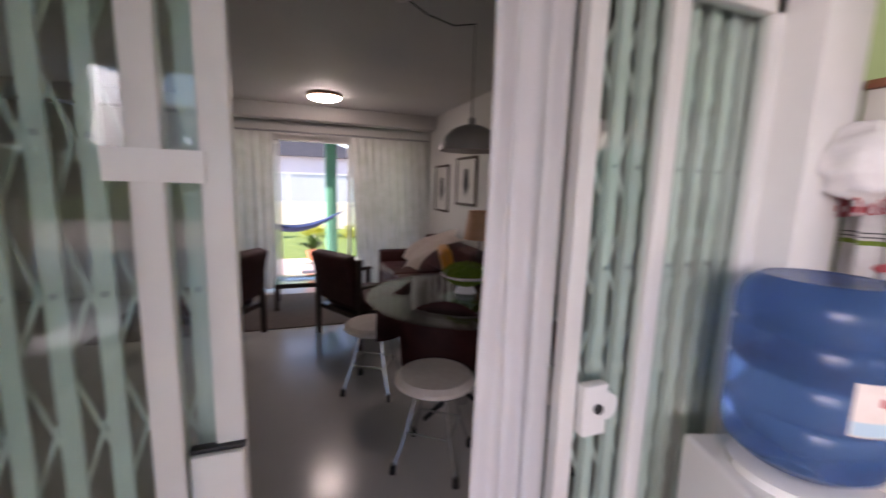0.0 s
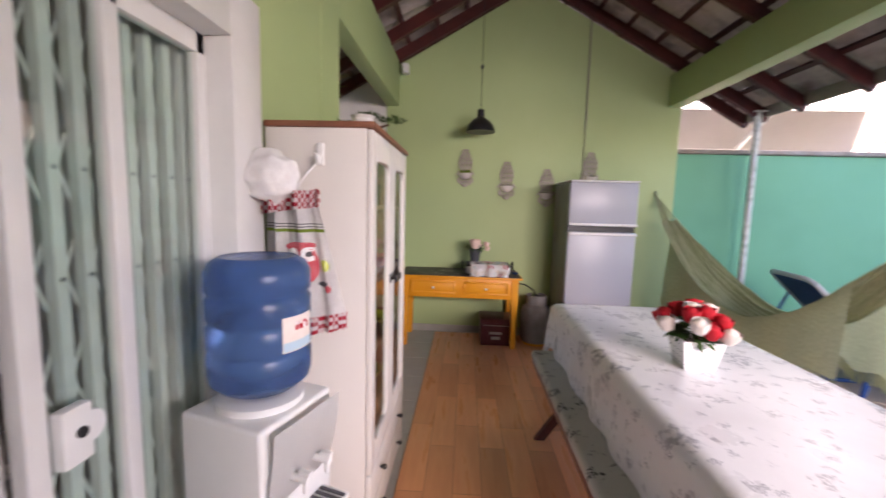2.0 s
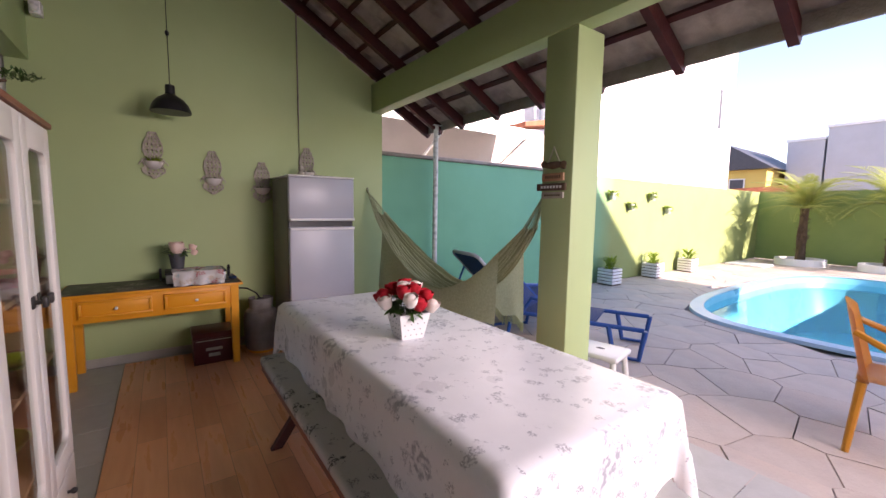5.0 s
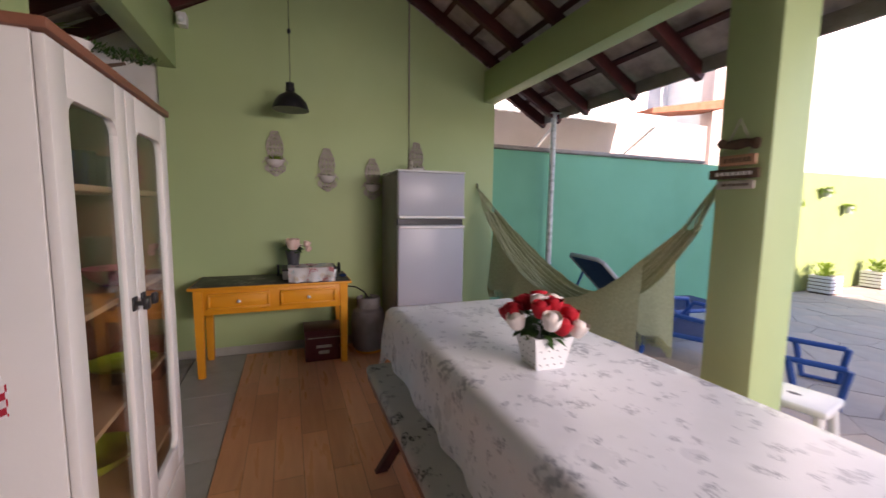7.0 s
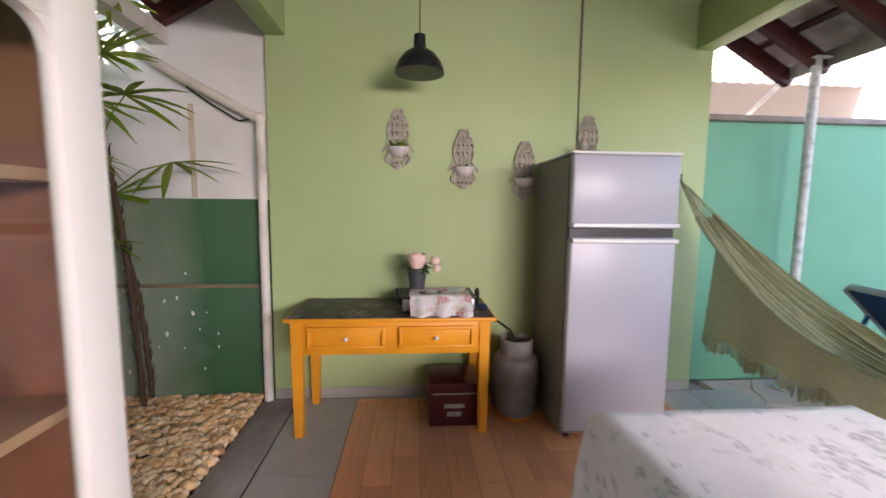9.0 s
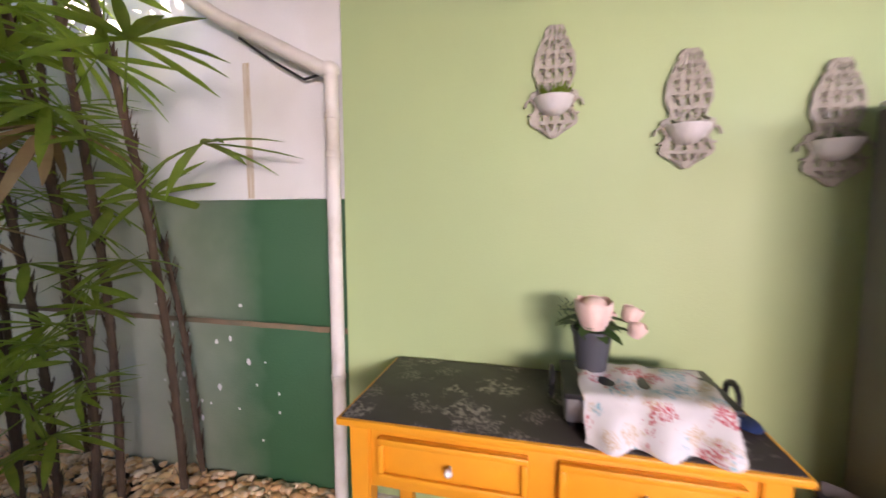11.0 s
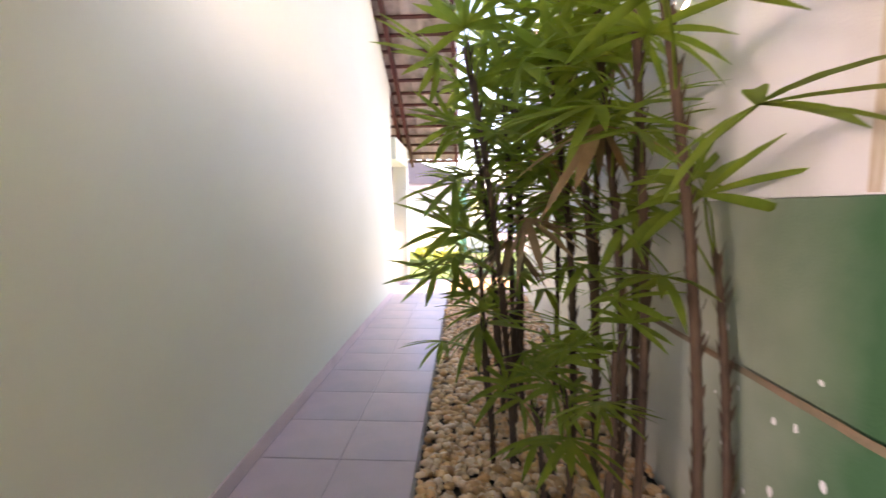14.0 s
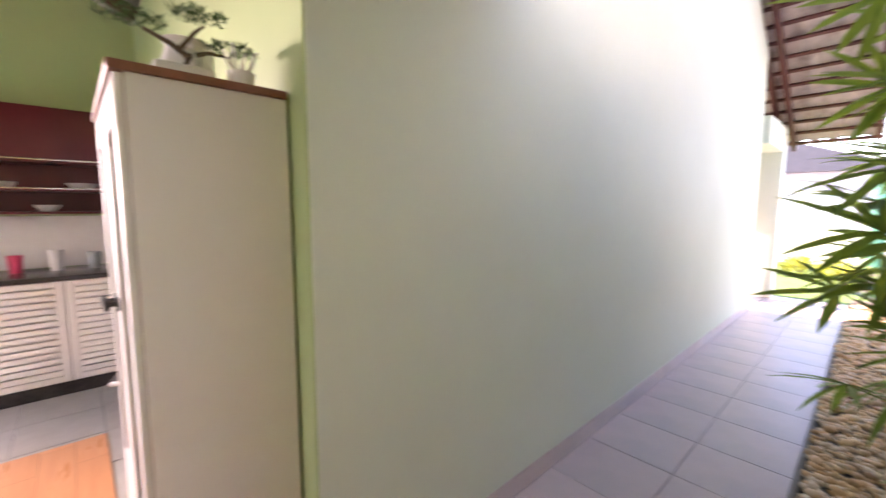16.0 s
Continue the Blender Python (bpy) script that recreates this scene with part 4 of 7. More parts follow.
def console_table():
    X0, X1, Y0, Y1, H = 3.905, 4.435, -0.595, 0.630, 0.735
    t = thing("console_table", "golden yellow console table with two drawers and dark marbled top", "table", (X0, Y0, 0))
    d, w = X1 - X0, Y1 - Y0
    bm = B()
    box(bm, 0, d, 0, w, H - 0.025, H - 0.003, 0.005)
    part("tabletop", bm, M["yellow"], t)
    bm = B()
    box(bm, 0.012, d, 0.012, w - 0.012, H - 0.003, H, 0.0005)
    part("top_film", bm, M["marble"], t, "dark marbled adhesive film")
    bm = B()
    box(bm, 0.035, 0.055, 0.06, w - 0.06, H - 0.225, H - 0.025, 0.002)
    part("front_apron", bm, M["yellow"], t)
    bm = B()
    box(bm, d - 0.05, d - 0.03, 0.06, w - 0.06, H - 0.225, H - 0.025)
    part("back_apron", bm, M["yellow"], t)
    for y in (0.05, w - 0.07):
        bm = B()
        box(bm, 0.05, d - 0.04, y, y + 0.02, H - 0.225, H - 0.025, 0.002)
        part("side_apron", bm, M["yellow"], t)
    for x in (0.028, d - 0.088):
        for y in (0.03, w - 0.10):
            bm = B()
            v = bmesh.ops.create_cube(bm, size=1)["verts"]
            for q in v:
                k = 0.026 if q.co.z < 0 else 0.034
                q.co = Vector((x + 0.03 + math.copysign(k, q.co.x), y + 0.035 + math.copysign(k, q.co.y), 0 if q.co.z < 0 else H - 0.025))
            bmesh.ops.bevel(bm, geom=bm.edges[:], offset=0.005, segments=2, affect="EDGES")
            part("leg", bm, M["yellow"], t)
    for y0, y1 in ((0.13, w / 2 - 0.04), (w / 2 + 0.04, w - 0.13)):
        bm = B()
        z0, z1 = H - 0.185, H - 0.055
        box(bm, 0.022, 0.036, y0, y1, z0, z1, 0.005)
        dw = part("drawer_front", bm, M["yellow"], t)
        bm = B()
        for a0, a1, c0, c1 in ((y0, y1, z0, z0 + 0.02), (y0, y1, z1 - 0.02, z1), (y0, y0 + 0.02, z0 + 0.0205, z1 - 0.0205), (y1 - 0.02, y1, z0 + 0.0205, z1 - 0.0205)):
            box(bm, 0.007, 0.0215, a0, a1, c0, c1, 0.005)
        part("drawer_moulding", bm, M["yellow"], dw)
        bm = B()
        cyl(bm, (0.024, (y0 + y1) / 2, (z0 + z1) / 2), (0.0, (y0 + y1) / 2, (z0 + z1) / 2), 0.005, seg=10)
        blob(bm, (-0.006, (y0 + y1) / 2, (z0 + z1) / 2), 0.013, 2)
        part("knob", bm, M["ceramic"], dw, "white ceramic knob")
    return t


console_table()

# ---- dining table, cloth, bench ----
TX0, TX1, TY0, TY1, TZ = 0.665, 2.735, -1.46, -0.645, 0.78


def dining_table():
    t = thing("dining_table", "long wooden dining table under a cloth", "table", (TX0, TY0, 0))
    w, d = TX1 - TX0, TY1 - TY0
    bm = B()
    box(bm, 0.01, w - 0.01, 0.01, d - 0.01, TZ - 0.045, TZ - 0.006, 0.006)
    part("tabletop", bm, M["brown"], t)
    for x in (0.35, w - 0.35):
        for s in (-1, 1):
            bm = B()
            yc = d / 2
            prism(bm, [(yc - s * 0.30 - 0.04, 0.0), (yc - s * 0.30 + 0.04, 0.0), (yc + s * 0.24 + 0.04, TZ - 0.05), (yc + s * 0.24 - 0.04, TZ - 0.05)], "x", x - 0.02 + 0.045 * s, x + 0.02 + 0.045 * s)
            part("leg", bm, M["brown"], t)
    bm = B()
    box(bm, 0.35, w - 0.35, d / 2 - 0.03, d / 2 + 0.03, 0.34, 0.42)
    part("stretcher", bm, M["brown"], t)
    return t


dining_table()


def tablecloth():
    """Cloth over the top, falling in soft folds on all four sides."""
    bm = B()
    drop, r = 0.30, 0.02
    nx, ny = 84, 36

    def place(sx, sy):
        w, d = TX1 - TX0 + 0.008, TY1 - TY0 + 0.008
        px, py = (sx - 0.5) * (w + 2 * drop), (sy - 0.5) * (d + 2 * drop)
        ox, oy = max(0.0, abs(px) - w / 2), max(0.0, abs(py) - d / 2)
        qx, qy = max(-w / 2, min(w / 2, px)), max(-d / 2, min(d / 2, py))
        o = math.hypot(ox, oy)
        z = TZ + 0.001 + 0.0015 * noise.noise(Vector((px * 3, py * 3, 1)))
        if o > 0:
            fall = max(ox, oy) if min(ox, oy) < 1e-6 else o * 1.12
            along = px if oy > ox else py
            out = 0.012 + 0.10 * fall * (0.30 + 0.35 * math.sin(along * 19 + 2 * noise.noise(Vector((along * 2, 0, 0)))) * min(1, fall * 4))
            if min(ox, oy) > 1e-6:
                out += 0.25 * min(ox, oy)
            k = Vector((math.copysign(ox, px), math.copysign(oy, py), 0)).normalized()
            return (TX0 + w / 2 - 0.004 + qx + k.x * out, TY0 + d / 2 - 0.004 + qy + k.y * out, z - fall + 0.008 * min(1, fall * 30) - 0.008)
        return (TX0 + w / 2 - 0.004 + qx, TY0 + d / 2 - 0.004 + qy, z)
    sheet(bm, place, nx, ny)
    ob = part("tablecloth", bm, M["cloth"], None, "", 70)
    return tagged(ob, "white vinyl tablecloth with grey flowers over the dining table", "tablecloth")


tablecloth()


def bench():
    x0, x1, y0, y1, h = 0.72, 2.66, -0.80, -0.500, 0.44
    b = thing("bench", "wooden bench with a grey and black patterned cover", "bench", (x0, y0, 0))
    w, d = x1 - x0, y1 - y0
    bm = B()
    box(bm, 0, w, 0.0, d, h - 0.06, h - 0.02, 0.006)
    part("seat_board", bm, M["brown"], b)
    bm = B()
    box(bm, 0.01, w - 0.01, -0.004, d + 0.012, h - 0.018, h + 0.042, 0.026, 4)
    part("seat_cover", bm, M["cushion"], b, "grey and black woven seat cover")
    for x in (0.28, w - 0.24):
        for s in (-1, 1):
            bm = B()
            yc = d / 2
            prism(bm, [(yc - s * 0.14 - 0.03, 0.0), (yc - s * 0.14 + 0.03, 0.0), (yc + s * 0.12 + 0.03, h - 0.06), (yc + s * 0.12 - 0.03, h - 0.06)], "x", x - 0.018 + 0.04 * s, x + 0.018 + 0.04 * s)
            part("leg", bm, M["redwood"], b, "dark red crossed leg")
    return b


bench()
bm = B()
box(bm, 0.35, 4.40, -1.9, 0.285, 0.0045, 0.008)
tagged(part("floor_mat", bm, M["mat"], None), "reddish wood-print vinyl mat on the tiled floor", "mat")

# ---- veranda: smaller things ----
def leaf_blade(bm, base, tip, width, droop=0.0, bend=3, fold=0.25):
    """One narrow leaf from base to tip, folded along its rib."""
    base, tip = Vector(base), Vector(tip)
    d = tip - base
    side = d.cross(Vector((0, 0, 1)))
    side = side.normalized() if side.length > 1e-5 else Vector((1, 0, 0))
    up = side.cross(d).normalized()
    rows = []
    for i in range(bend + 1):
        t = i / bend
        w = width * (math.sin(math.pi * min(1, 0.12 + 0.80 * t)) if i < bend else 0.06)
        c = base + d * t + Vector((0, 0, -droop * t * t))
        rows.append((bm.verts.new(c - side * w / 2 + up * fold * w / 2), bm.verts.new(c), bm.verts.new(c + side * w / 2 + up * fold * w / 2)))
    for a, b in zip(rows, rows[1:]):
        bm.faces.new((a[0], a[1], b[1], b[0]))
        bm.faces.new((a[1], a[2], b[2], b[1]))


def rosebud(at, r, material, parent, label, rnd):
    """A closed silk rose: an egg-shaped heart wrapped in cupped petals."""
    c = Vector(at)
    lean = Vector((c.x * 3.0, c.y * 3.0, 1.0)).normalized()
    turn = Vector((0, 0, 1)).rotation_difference(lean).to_matrix().to_4x4()
    bm = B()
    lathe(bm, [(0.0005, -0.75 * r), (0.45 * r, -0.6 * r), (0.74 * r, -0.15 * r), (0.72 * r, 0.35 * r), (0.52 * r, 0.70 * r), (0.26 * r, 0.84 * r), (0.0005, 0.86 * r)], seg=14)
    bmesh.ops.transform(bm, matrix=Matrix.Translation(c) @ turn, verts=bm.verts)
    head = part("rose", bm, material, parent, label, 80)
    for k in range(6):
        a0 = k * 1.05 + rnd.uniform(-0.25, 0.25)
        flare = (0.02 if k % 2 else 0.12) + rnd.uniform(-0.03, 0.05)
        tall = rnd.uniform(0.62, 0.85)

        def petal(u, v):
            a1 = a0 + (u - 0.5) * 1.75
            q = r * (0.42 + 0.44 * math.sin(math.pi * (0.12 + 0.56 * v)) + flare * v * v)
            return (q * math.cos(a1), q * math.sin(a1), r * (-0.72 + (0.72 + tall) * v - 0.22 * v * (2 * u - 1) ** 2))
        bm = B()
        sheet(bm, petal, 6, 5)
        bmesh.ops.transform(bm, matrix=Matrix.Translation(c) @ turn, verts=bm.verts)
        part("petal", bm, material, head, "", 80)


def rose_pot():
    x, y, z = 1.695, -0.99, TZ + 0.002
    t = thing("rose_planter", "white square planter with red and cream silk roses", "planter", (x, y, z), -4)
    h, a, b = 0.125, 0.056, 0.080
    bm = B()
    rings = []
    for w, zz in ((a, 0), (b, h), (b - 0.006, h), (a - 0.004, 0.02)):
        rings.append([bm.verts.new((sx * w, sy * w, zz)) for sx, sy in ((-1, -1), (1, -1), (1, 1), (-1, 1))])
    bm.faces.new(list(reversed(rings[0])))
    for p, q in zip(rings, rings[1:]):
        for i in range(4):
            bm.faces.new((p[i], p[(i + 1) % 4], q[(i + 1) % 4], q[i]))
    bm.faces.new(rings[-1])
    pot = part("pot", bm, M["whiteplastic"], t, "white pot with small dark dots", smooth=20)
    bm = B()
    for side in range(4):
        for i in range(4):
            for j in range(4):
                v = 0.16 + 0.22 * j
                w = a + (b - a) * v + 0.0008
                u = (-0.72 + 0.48 * i + (0.24 if j % 2 else 0)) * w
                if abs(u) > 0.85 * w:
                    continue
                p = [(w, u), (-u, w), (-w, -u), (u, -w)][side]
                n = [(1, 0), (0, 1), (-1, 0), (0, -1)][side]
                cyl(bm, (p[0] - n[0] * 0.002, p[1] - n[1] * 0.002, v * h), (p[0] + n[0] * 0.0006, p[1] + n[1] * 0.0006, v * h), 0.0028, seg=8)
    part("dots", bm, M["greypot"], pot)["kind"] = "stuff"
    rnd = random.Random(3)
    bm = B()
    for k in range(110):
        a0 = rnd.random() * 6.28
        r0 = 0.02 + 0.055 * rnd.random()
        r1 = r0 + 0.03 + 0.035 * rnd.random()
        zz = h - 0.005 + 0.07 * rnd.random()
        leaf_blade(bm, (r0 * math.cos(a0), r0 * math.sin(a0), zz), (r1 * math.cos(a0 + 0.3), r1 * math.sin(a0 + 0.3), zz + 0.02 * rnd.uniform(-1, 1)), 0.026, 0.012)
    part("foliage", bm, M["leaf2"], t, "dark green silk leaves", 80)
    heads = [(0.0, 0.02, 0.118, 1), (0.06, 0.05, 0.105, 0), (-0.06, 0.05, 0.11, 0), (0.08, -0.045, 0.07, 0), (-0.07, -0.05, 0.085, 0), (0.0, -0.08, 0.075, 0), (0.11, 0.01, 0.085, 0), (-0.11, 0.0, 0.06, 0), (0.02, 0.10, 0.085, 0),
             (-0.125, 0.05, 0.085, 1), (0.055, -0.01, 0.12, 0), (-0.045, -0.005, 0.115, 0), (-0.02, 0.115, 0.06, 1), (-0.105, -0.06, 0.045, 1), (0.03, -0.05, 0.11, 1), (0.09, 0.09, 0.06, 0)]
    for hx, hy, hz, cream in heads:
        rosebud((hx * 1.1, hy * 1.1, h + hz - 0.004), 0.037, M["rosewhite"] if cream else M["rosered"], t, "cream silk rose" if cream else "red silk rose", rnd)
        bm = B()
        tube(bm, [(hx * 0.3, hy * 0.3, h - 0.02), (hx * 0.8, hy * 0.8, h + hz * 0.5), (hx, hy, h + hz - 0.01)], 0.0025, 6)
        part("stem", bm, M["leaf2"], t)


rose_pot()


def pendant_lamp():
    x, y, z = 4.08, -0.138, 2.15
    p = thing("pendant_lamp", "black enamel pendant lamp with a white inside, on a cord", "lamp", (x, y, z))
    bm = B()
    prof = [(0.144, 0.0), (0.142, 0.018), (0.124, 0.065), (0.09, 0.108), (0.052, 0.132), (0.036, 0.145), (0.033, 0.215), (0.0005, 0.22)]
    lathe(bm, prof, seg=32)
    part("shade", bm, M["black"], p)
    bm = B()
    lathe(bm, [(0.134, 0.002), (0.112, 0.05), (0.08, 0.083), (0.03, 0.10), (0.0005, 0.102)], seg=32)
    part("lining", bm, M["white"], p, "white enamel lining")
    bm = B()
    blob(bm, (0, 0, 0.045), 0.03, 2, (1, 1, 1.25))
    part("bulb", bm, M["ceramic"], p)
    bm = B()
    top = roof_z(y) - z + 0.19
    tube(bm, [(0, 0, 0.2), (0.002, 0, 0.7), (0, 0, top)], 0.0035, 6)
    part("cord", bm, M["black"], p)
    bm = B()
    blob(bm, (0, 0, 0.62), 0.016, 2, (1, 1, 1.4))
    part("cord_grip", bm, M["black"], p)


pendant_lamp()

bm = B()
tube(bm, [(4.452, -1.256, 1.70), (4.452, -1.258, 2.4), (4.450, -1.254, 3.36)], 0.0075, 8)
tagged(part("conduit", bm, M["concrete"], None), "thin brown cable conduit on the gable wall", "conduit")
bm = B()
box(bm, 4.36, 4.455, 0.63, 0.70, 2.80, 2.90, 0.01)
blob(bm, (4.34, 0.665, 2.84), 0.03, 2)
tagged(part("motion_sensor", bm, M["whiteplastic"], None), "small white motion sensor high on the gable wall", "sensor")


def wall_planter(at, plant, k):
    """Pierced cast panel with a half-round bowl, on the gable wall."""
    p = thing("wall_planter", "pierced grey wall panel with white bowl" + (" and green plant" if plant else ""), "planter", at, 0, "wall planters on the gable wall")
    out = []
    for v in range(33):
        z = -0.135 + 0.405 * v / 32
        t = v / 32
        if t < 0.12:
            w = 0.012 + 0.07 * (t / 0.12)
        elif t < 0.42:
            w = 0.085 + 0.012 * math.sin((t - 0.12) / 0.30 * math.pi * 3)
        elif t < 0.88:
            w = 0.042 + 0.040 * math.sin(math.pi * (t - 0.36) / 0.56)
        else:
            w = 0.03 + 0.012 * math.sin((t - 0.88) / 0.12 * math.pi)
        out.append((w * 0.92, z))
    bm = B()

    def face(u, v):
        i = min(32, int(round(v * 32)))
        w, z = out[i]
        return (-0.006 - 0.003 * math.cos(u * math.pi * 10) * math.sin(v * 40), (u - 0.5) * 2 * w, z)
    sheet(bm, face, 14, 32)
    bm.faces.ensure_lookup_table()
    holes = [bm.faces[i * 32 + j] for i in range(1, 13) for j in range(2, 31) if (i % 3 == 1 and j % 4 in (1, 2)) or (i % 3 == 2 and j % 4 == 3)]
    bmesh.ops.delete(bm, geom=holes, context="FACES")
    bmesh.ops.solidify(bm, geom=bm.faces[:], thickness=0.008)
    panel = part("panel", bm, M["lattice"], p, "pierced cast panel", 30)
    for z in (0.02, 0.06, 0.10, 0.14, 0.18, 0.22):
        w = 0.045
        for s in (-1, 1):
            bm = B()
            pts = [(-0.013, s * (0.012 + 0.026 * abs(math.sin(a))) , z + 0.017 * math.cos(a)) for a in [q * math.pi / 6 for q in range(0, 7)]]
            tube(bm, pts, 0.0032, 5)
            part("scroll", bm, M["lattice"], p)
    for s in (-1, 1):
        bm = B()
        pts = [(-0.012, s * (0.085 + 0.020 * math.cos(a)), -0.02 + 0.028 * math.sin(a)) for a in [q * math.pi / 5 for q in range(0, 9)]]
        tube(bm, pts, 0.005, 6)
        part("scroll", bm, M["lattice"], p)
    bm = B()
    prof = [(0.0005, -0.055), (0.03, -0.05), (0.056, -0.03), (0.070, 0.0), (0.074, 0.012), (0.068, 0.012), (0.055, -0.01), (0.0005, -0.03)]
    lathe(bm, prof, (-0.008, 0, 0), 20, arc=(90, 270))
    part("bowl", bm, M["ceramic"], p, "white ceramic half bowl")
    bm = B()
    rnd = random.Random(k)
    for i in range(46 if plant else 22):
        a = radians(rnd.uniform(95, 265))
        r = 0.05 * rnd.random()
        q = (-0.008 + r * math.cos(a), r * math.sin(a), 0.0)
        hh = rnd.uniform(0.025, 0.065) * (1 if plant else 0.6)
        leaf_blade(bm, q, (q[0] * 1.5, q[1] * 1.7, hh), 0.012, 0.006, 2)
    part("plant", bm, M["leaf"] if plant else M["leaf2"], p, "small green plant", 80)


for k, (y, z) in enumerate(((0.0, 1.765), (-0.452, 1.640), (-0.884, 1.570), (-1.335, 1.755))):
    wall_planter((4.456, y, z), k == 0, k)


def gas_cylinder():
    g = thing("gas_cylinder", "grey steel gas cylinder beside the yellow table", "gas cylinder", (4.17, -0.785, 0))
    r = 0.155
    bm = B()
    lathe(bm, [(r * 0.82, 0.03), (r * 0.96, 0.07), (r, 0.12), (r, 0.21), (r * 1.015, 0.225), (r, 0.24), (r, 0.34), (r * 0.9, 0.40), (r * 0.6, 0.435), (0.03, 0.45), (0.0005, 0.45)], seg=32)
    part("body", bm, M["dullgrey"], g)
    bm = B()
    lathe(bm, [(r * 0.8, 0.0), (r * 0.8, 0.05), (r * 0.77, 0.05), (r * 0.77, 0.0)], seg=32)
    part("foot_ring", bm, M["yellow"], g, "worn yellow foot ring")
    bm = B()
    lathe(bm, [(0.105, 0.415), (0.11, 0.52), (0.10, 0.525), (0.098, 0.42)], seg=24, arc=(20, 340))
    part("collar", bm, M["dullgrey"], g)
    bm = B()
    cyl(bm, (0, 0, 0.44), (0, 0, 0.50), 0.018)
    cyl(bm, (0, 0, 0.50), (0, 0, 0.515), 0.035, seg=16)
    part("valve", bm, M["black"], g)
    bm = B()
    tube(bm, [(0, 0, 0.5), (0.05, 0.03, 0.56), (0.12, 0.10, 0.60), (0.2, 0.19, 0.60), (0.26, 0.2, 0.66)], 0.008, 8)
    part("hose", bm, M["black"], g)


gas_cylinder()


def crate():
    x0, y0 = 4.02, -0.52
    c = thing("storage_box", "dark red-brown lidded box with a pale label under the table", "box", (x0, y0, 0))
    bm = B()
    box(bm, 0, 0.30, 0, 0.31, 0, 0.235, 0.006)
    part("body", bm, M["redcab"], c)
    bm = B()
    box(bm, -0.008, 0.308, -0.008, 0.318, 0.235, 0.285, 0.006)
    part("lid", bm, M["redcab"], c)
    bm = B()
    box(bm, -0.003, 0, 0.02, 0.29, 0.213, 0.220)
    box(bm, -0.003, 0, 0.09, 0.22, 0.125, 0.15)
    box(bm, -0.003, 0, 0.11, 0.20, 0.07, 0.10)
    part("label_bars", bm, M["lattice"], c, "faded pale lettering bars")


crate()


def desk_flowers():
    x, y, z = 4.20, -0.13, 0.736
    t = thing("flower_pot", "dark grey pot with pale pink silk roses on a stand", "flower pot", (x, y, z + 0.112))
    bm = B()
    lathe(bm, [(0.046, 0), (0.062, 0.12), (0.066, 0.12), (0.066, 0.13), (0.058, 0.13), (0.044, 0.02), (0.0005, 0.02)], seg=28)
    part("pot", bm, M["greypot"], t)
    rnd = random.Random(9)
    bm = B()
    for k in range(40):
        a = rnd.random() * 6.28
        r0, r1 = 0.02, 0.06 + 0.06 * rnd.random()
        zz = 0.12 + 0.05 * rnd.random()
        leaf_blade(bm, (r0 * math.cos(a), r0 * math.sin(a), zz), (r1 * math.cos(a), r1 * math.sin(a), zz + rnd.uniform(-0.02, 0.05)), 0.042, 0.02, 4)
    part("foliage", bm, M["leaf2"], t, "dark green leaves", 80)
    for hx, hy, hz, r in ((-0.03, 0.0, 0.185, 0.062), (0.0, -0.115, 0.18, 0.034), (-0.03, -0.125, 0.14, 0.030), (0.03, -0.05, 0.16, 0.028)):
        rosebud((hx, hy, hz), r, M["rosepink"], t, "pale pink silk rose", rnd)
    for hx, hy in ((0.02, 0.09), (0.03, 0.07)):
        bm = B()
        for k in range(8):
            leaf_blade(bm, (hx * 0.9, hy, 0.12 + 0.012 * k), (hx + 0.012, hy + (0.02 if k % 2 else -0.02), 0.14 + 0.012 * k), 0.006, 0, 2)
        part("fern_sprig", bm, M["leaf2"], t, "", 80)


desk_flowers()


def grill():
    """Small table appliance half under a printed towel, with ring handles at both ends."""
    x, y, z = 4.13, -0.27, 0.736
    g = thing("table_grill", "low steel table grill with end handles on the yellow table", "appliance", (x, y, z))
    bm = B()
    box(bm, -0.12, 0.14, -0.21, 0.23, 0.012, 0.085, 0.01)
    part("body", bm, M["steel"], g)
    bm = B()
    box(bm, -0.13, 0.15, -0.215, 0.235, 0.086, 0.103, 0.005)
    part("lid", bm, M["black"], g)
    for s in (-0.245, 0.265):
        bm = B()
        tube(bm, [(0.02 + 0.045 * math.cos(a), s, 0.075 + 0.045 * math.sin(a)) for a in [q * math.pi / 6 for q in range(13)]], 0.009, 8)
        part("end_handle", bm, M["black"], g, "black ring handle")
    for sx in (-0.10, 0.12):
        for sy in (-0.19, 0.21):
            bm = B()
            cyl(bm, (sx, sy, 0), (sx, sy, 0.014), 0.012, seg=10)
            part("foot", bm, M["black"], g)
    bm = B()

    def towel(u, v):
        s = -0.185 + 0.37 * u
        L = 0.02 + 0.50 * v
        top, r = 0.1065, 0.13
        if L < 0.27:
            px, pz = 0.145 - L, top
        else:
            px, pz = 0.145 - 0.27 - 0.006 - 0.10 * min(1, (L - 0.27) / 0.2) * (0.9 + 0.25 * math.sin(u * 17)), top - (L - 0.27) * 0.45
        wob = 0.014 * noise.noise(Vector((u * 7, v * 5, 2)))
        return (px, s + 0.012 * noise.noise(Vector((u * 3, v * 4, 8))), max(0.004, pz + 0.003 + wob))
    sheet(bm, towel, 26, 30)
    tagged(part("tea_towel", bm, M["clothprint"], None, "", 70), "crumpled printed tea towel over the table grill", "towel").matrix_world = pose(x, y, z)


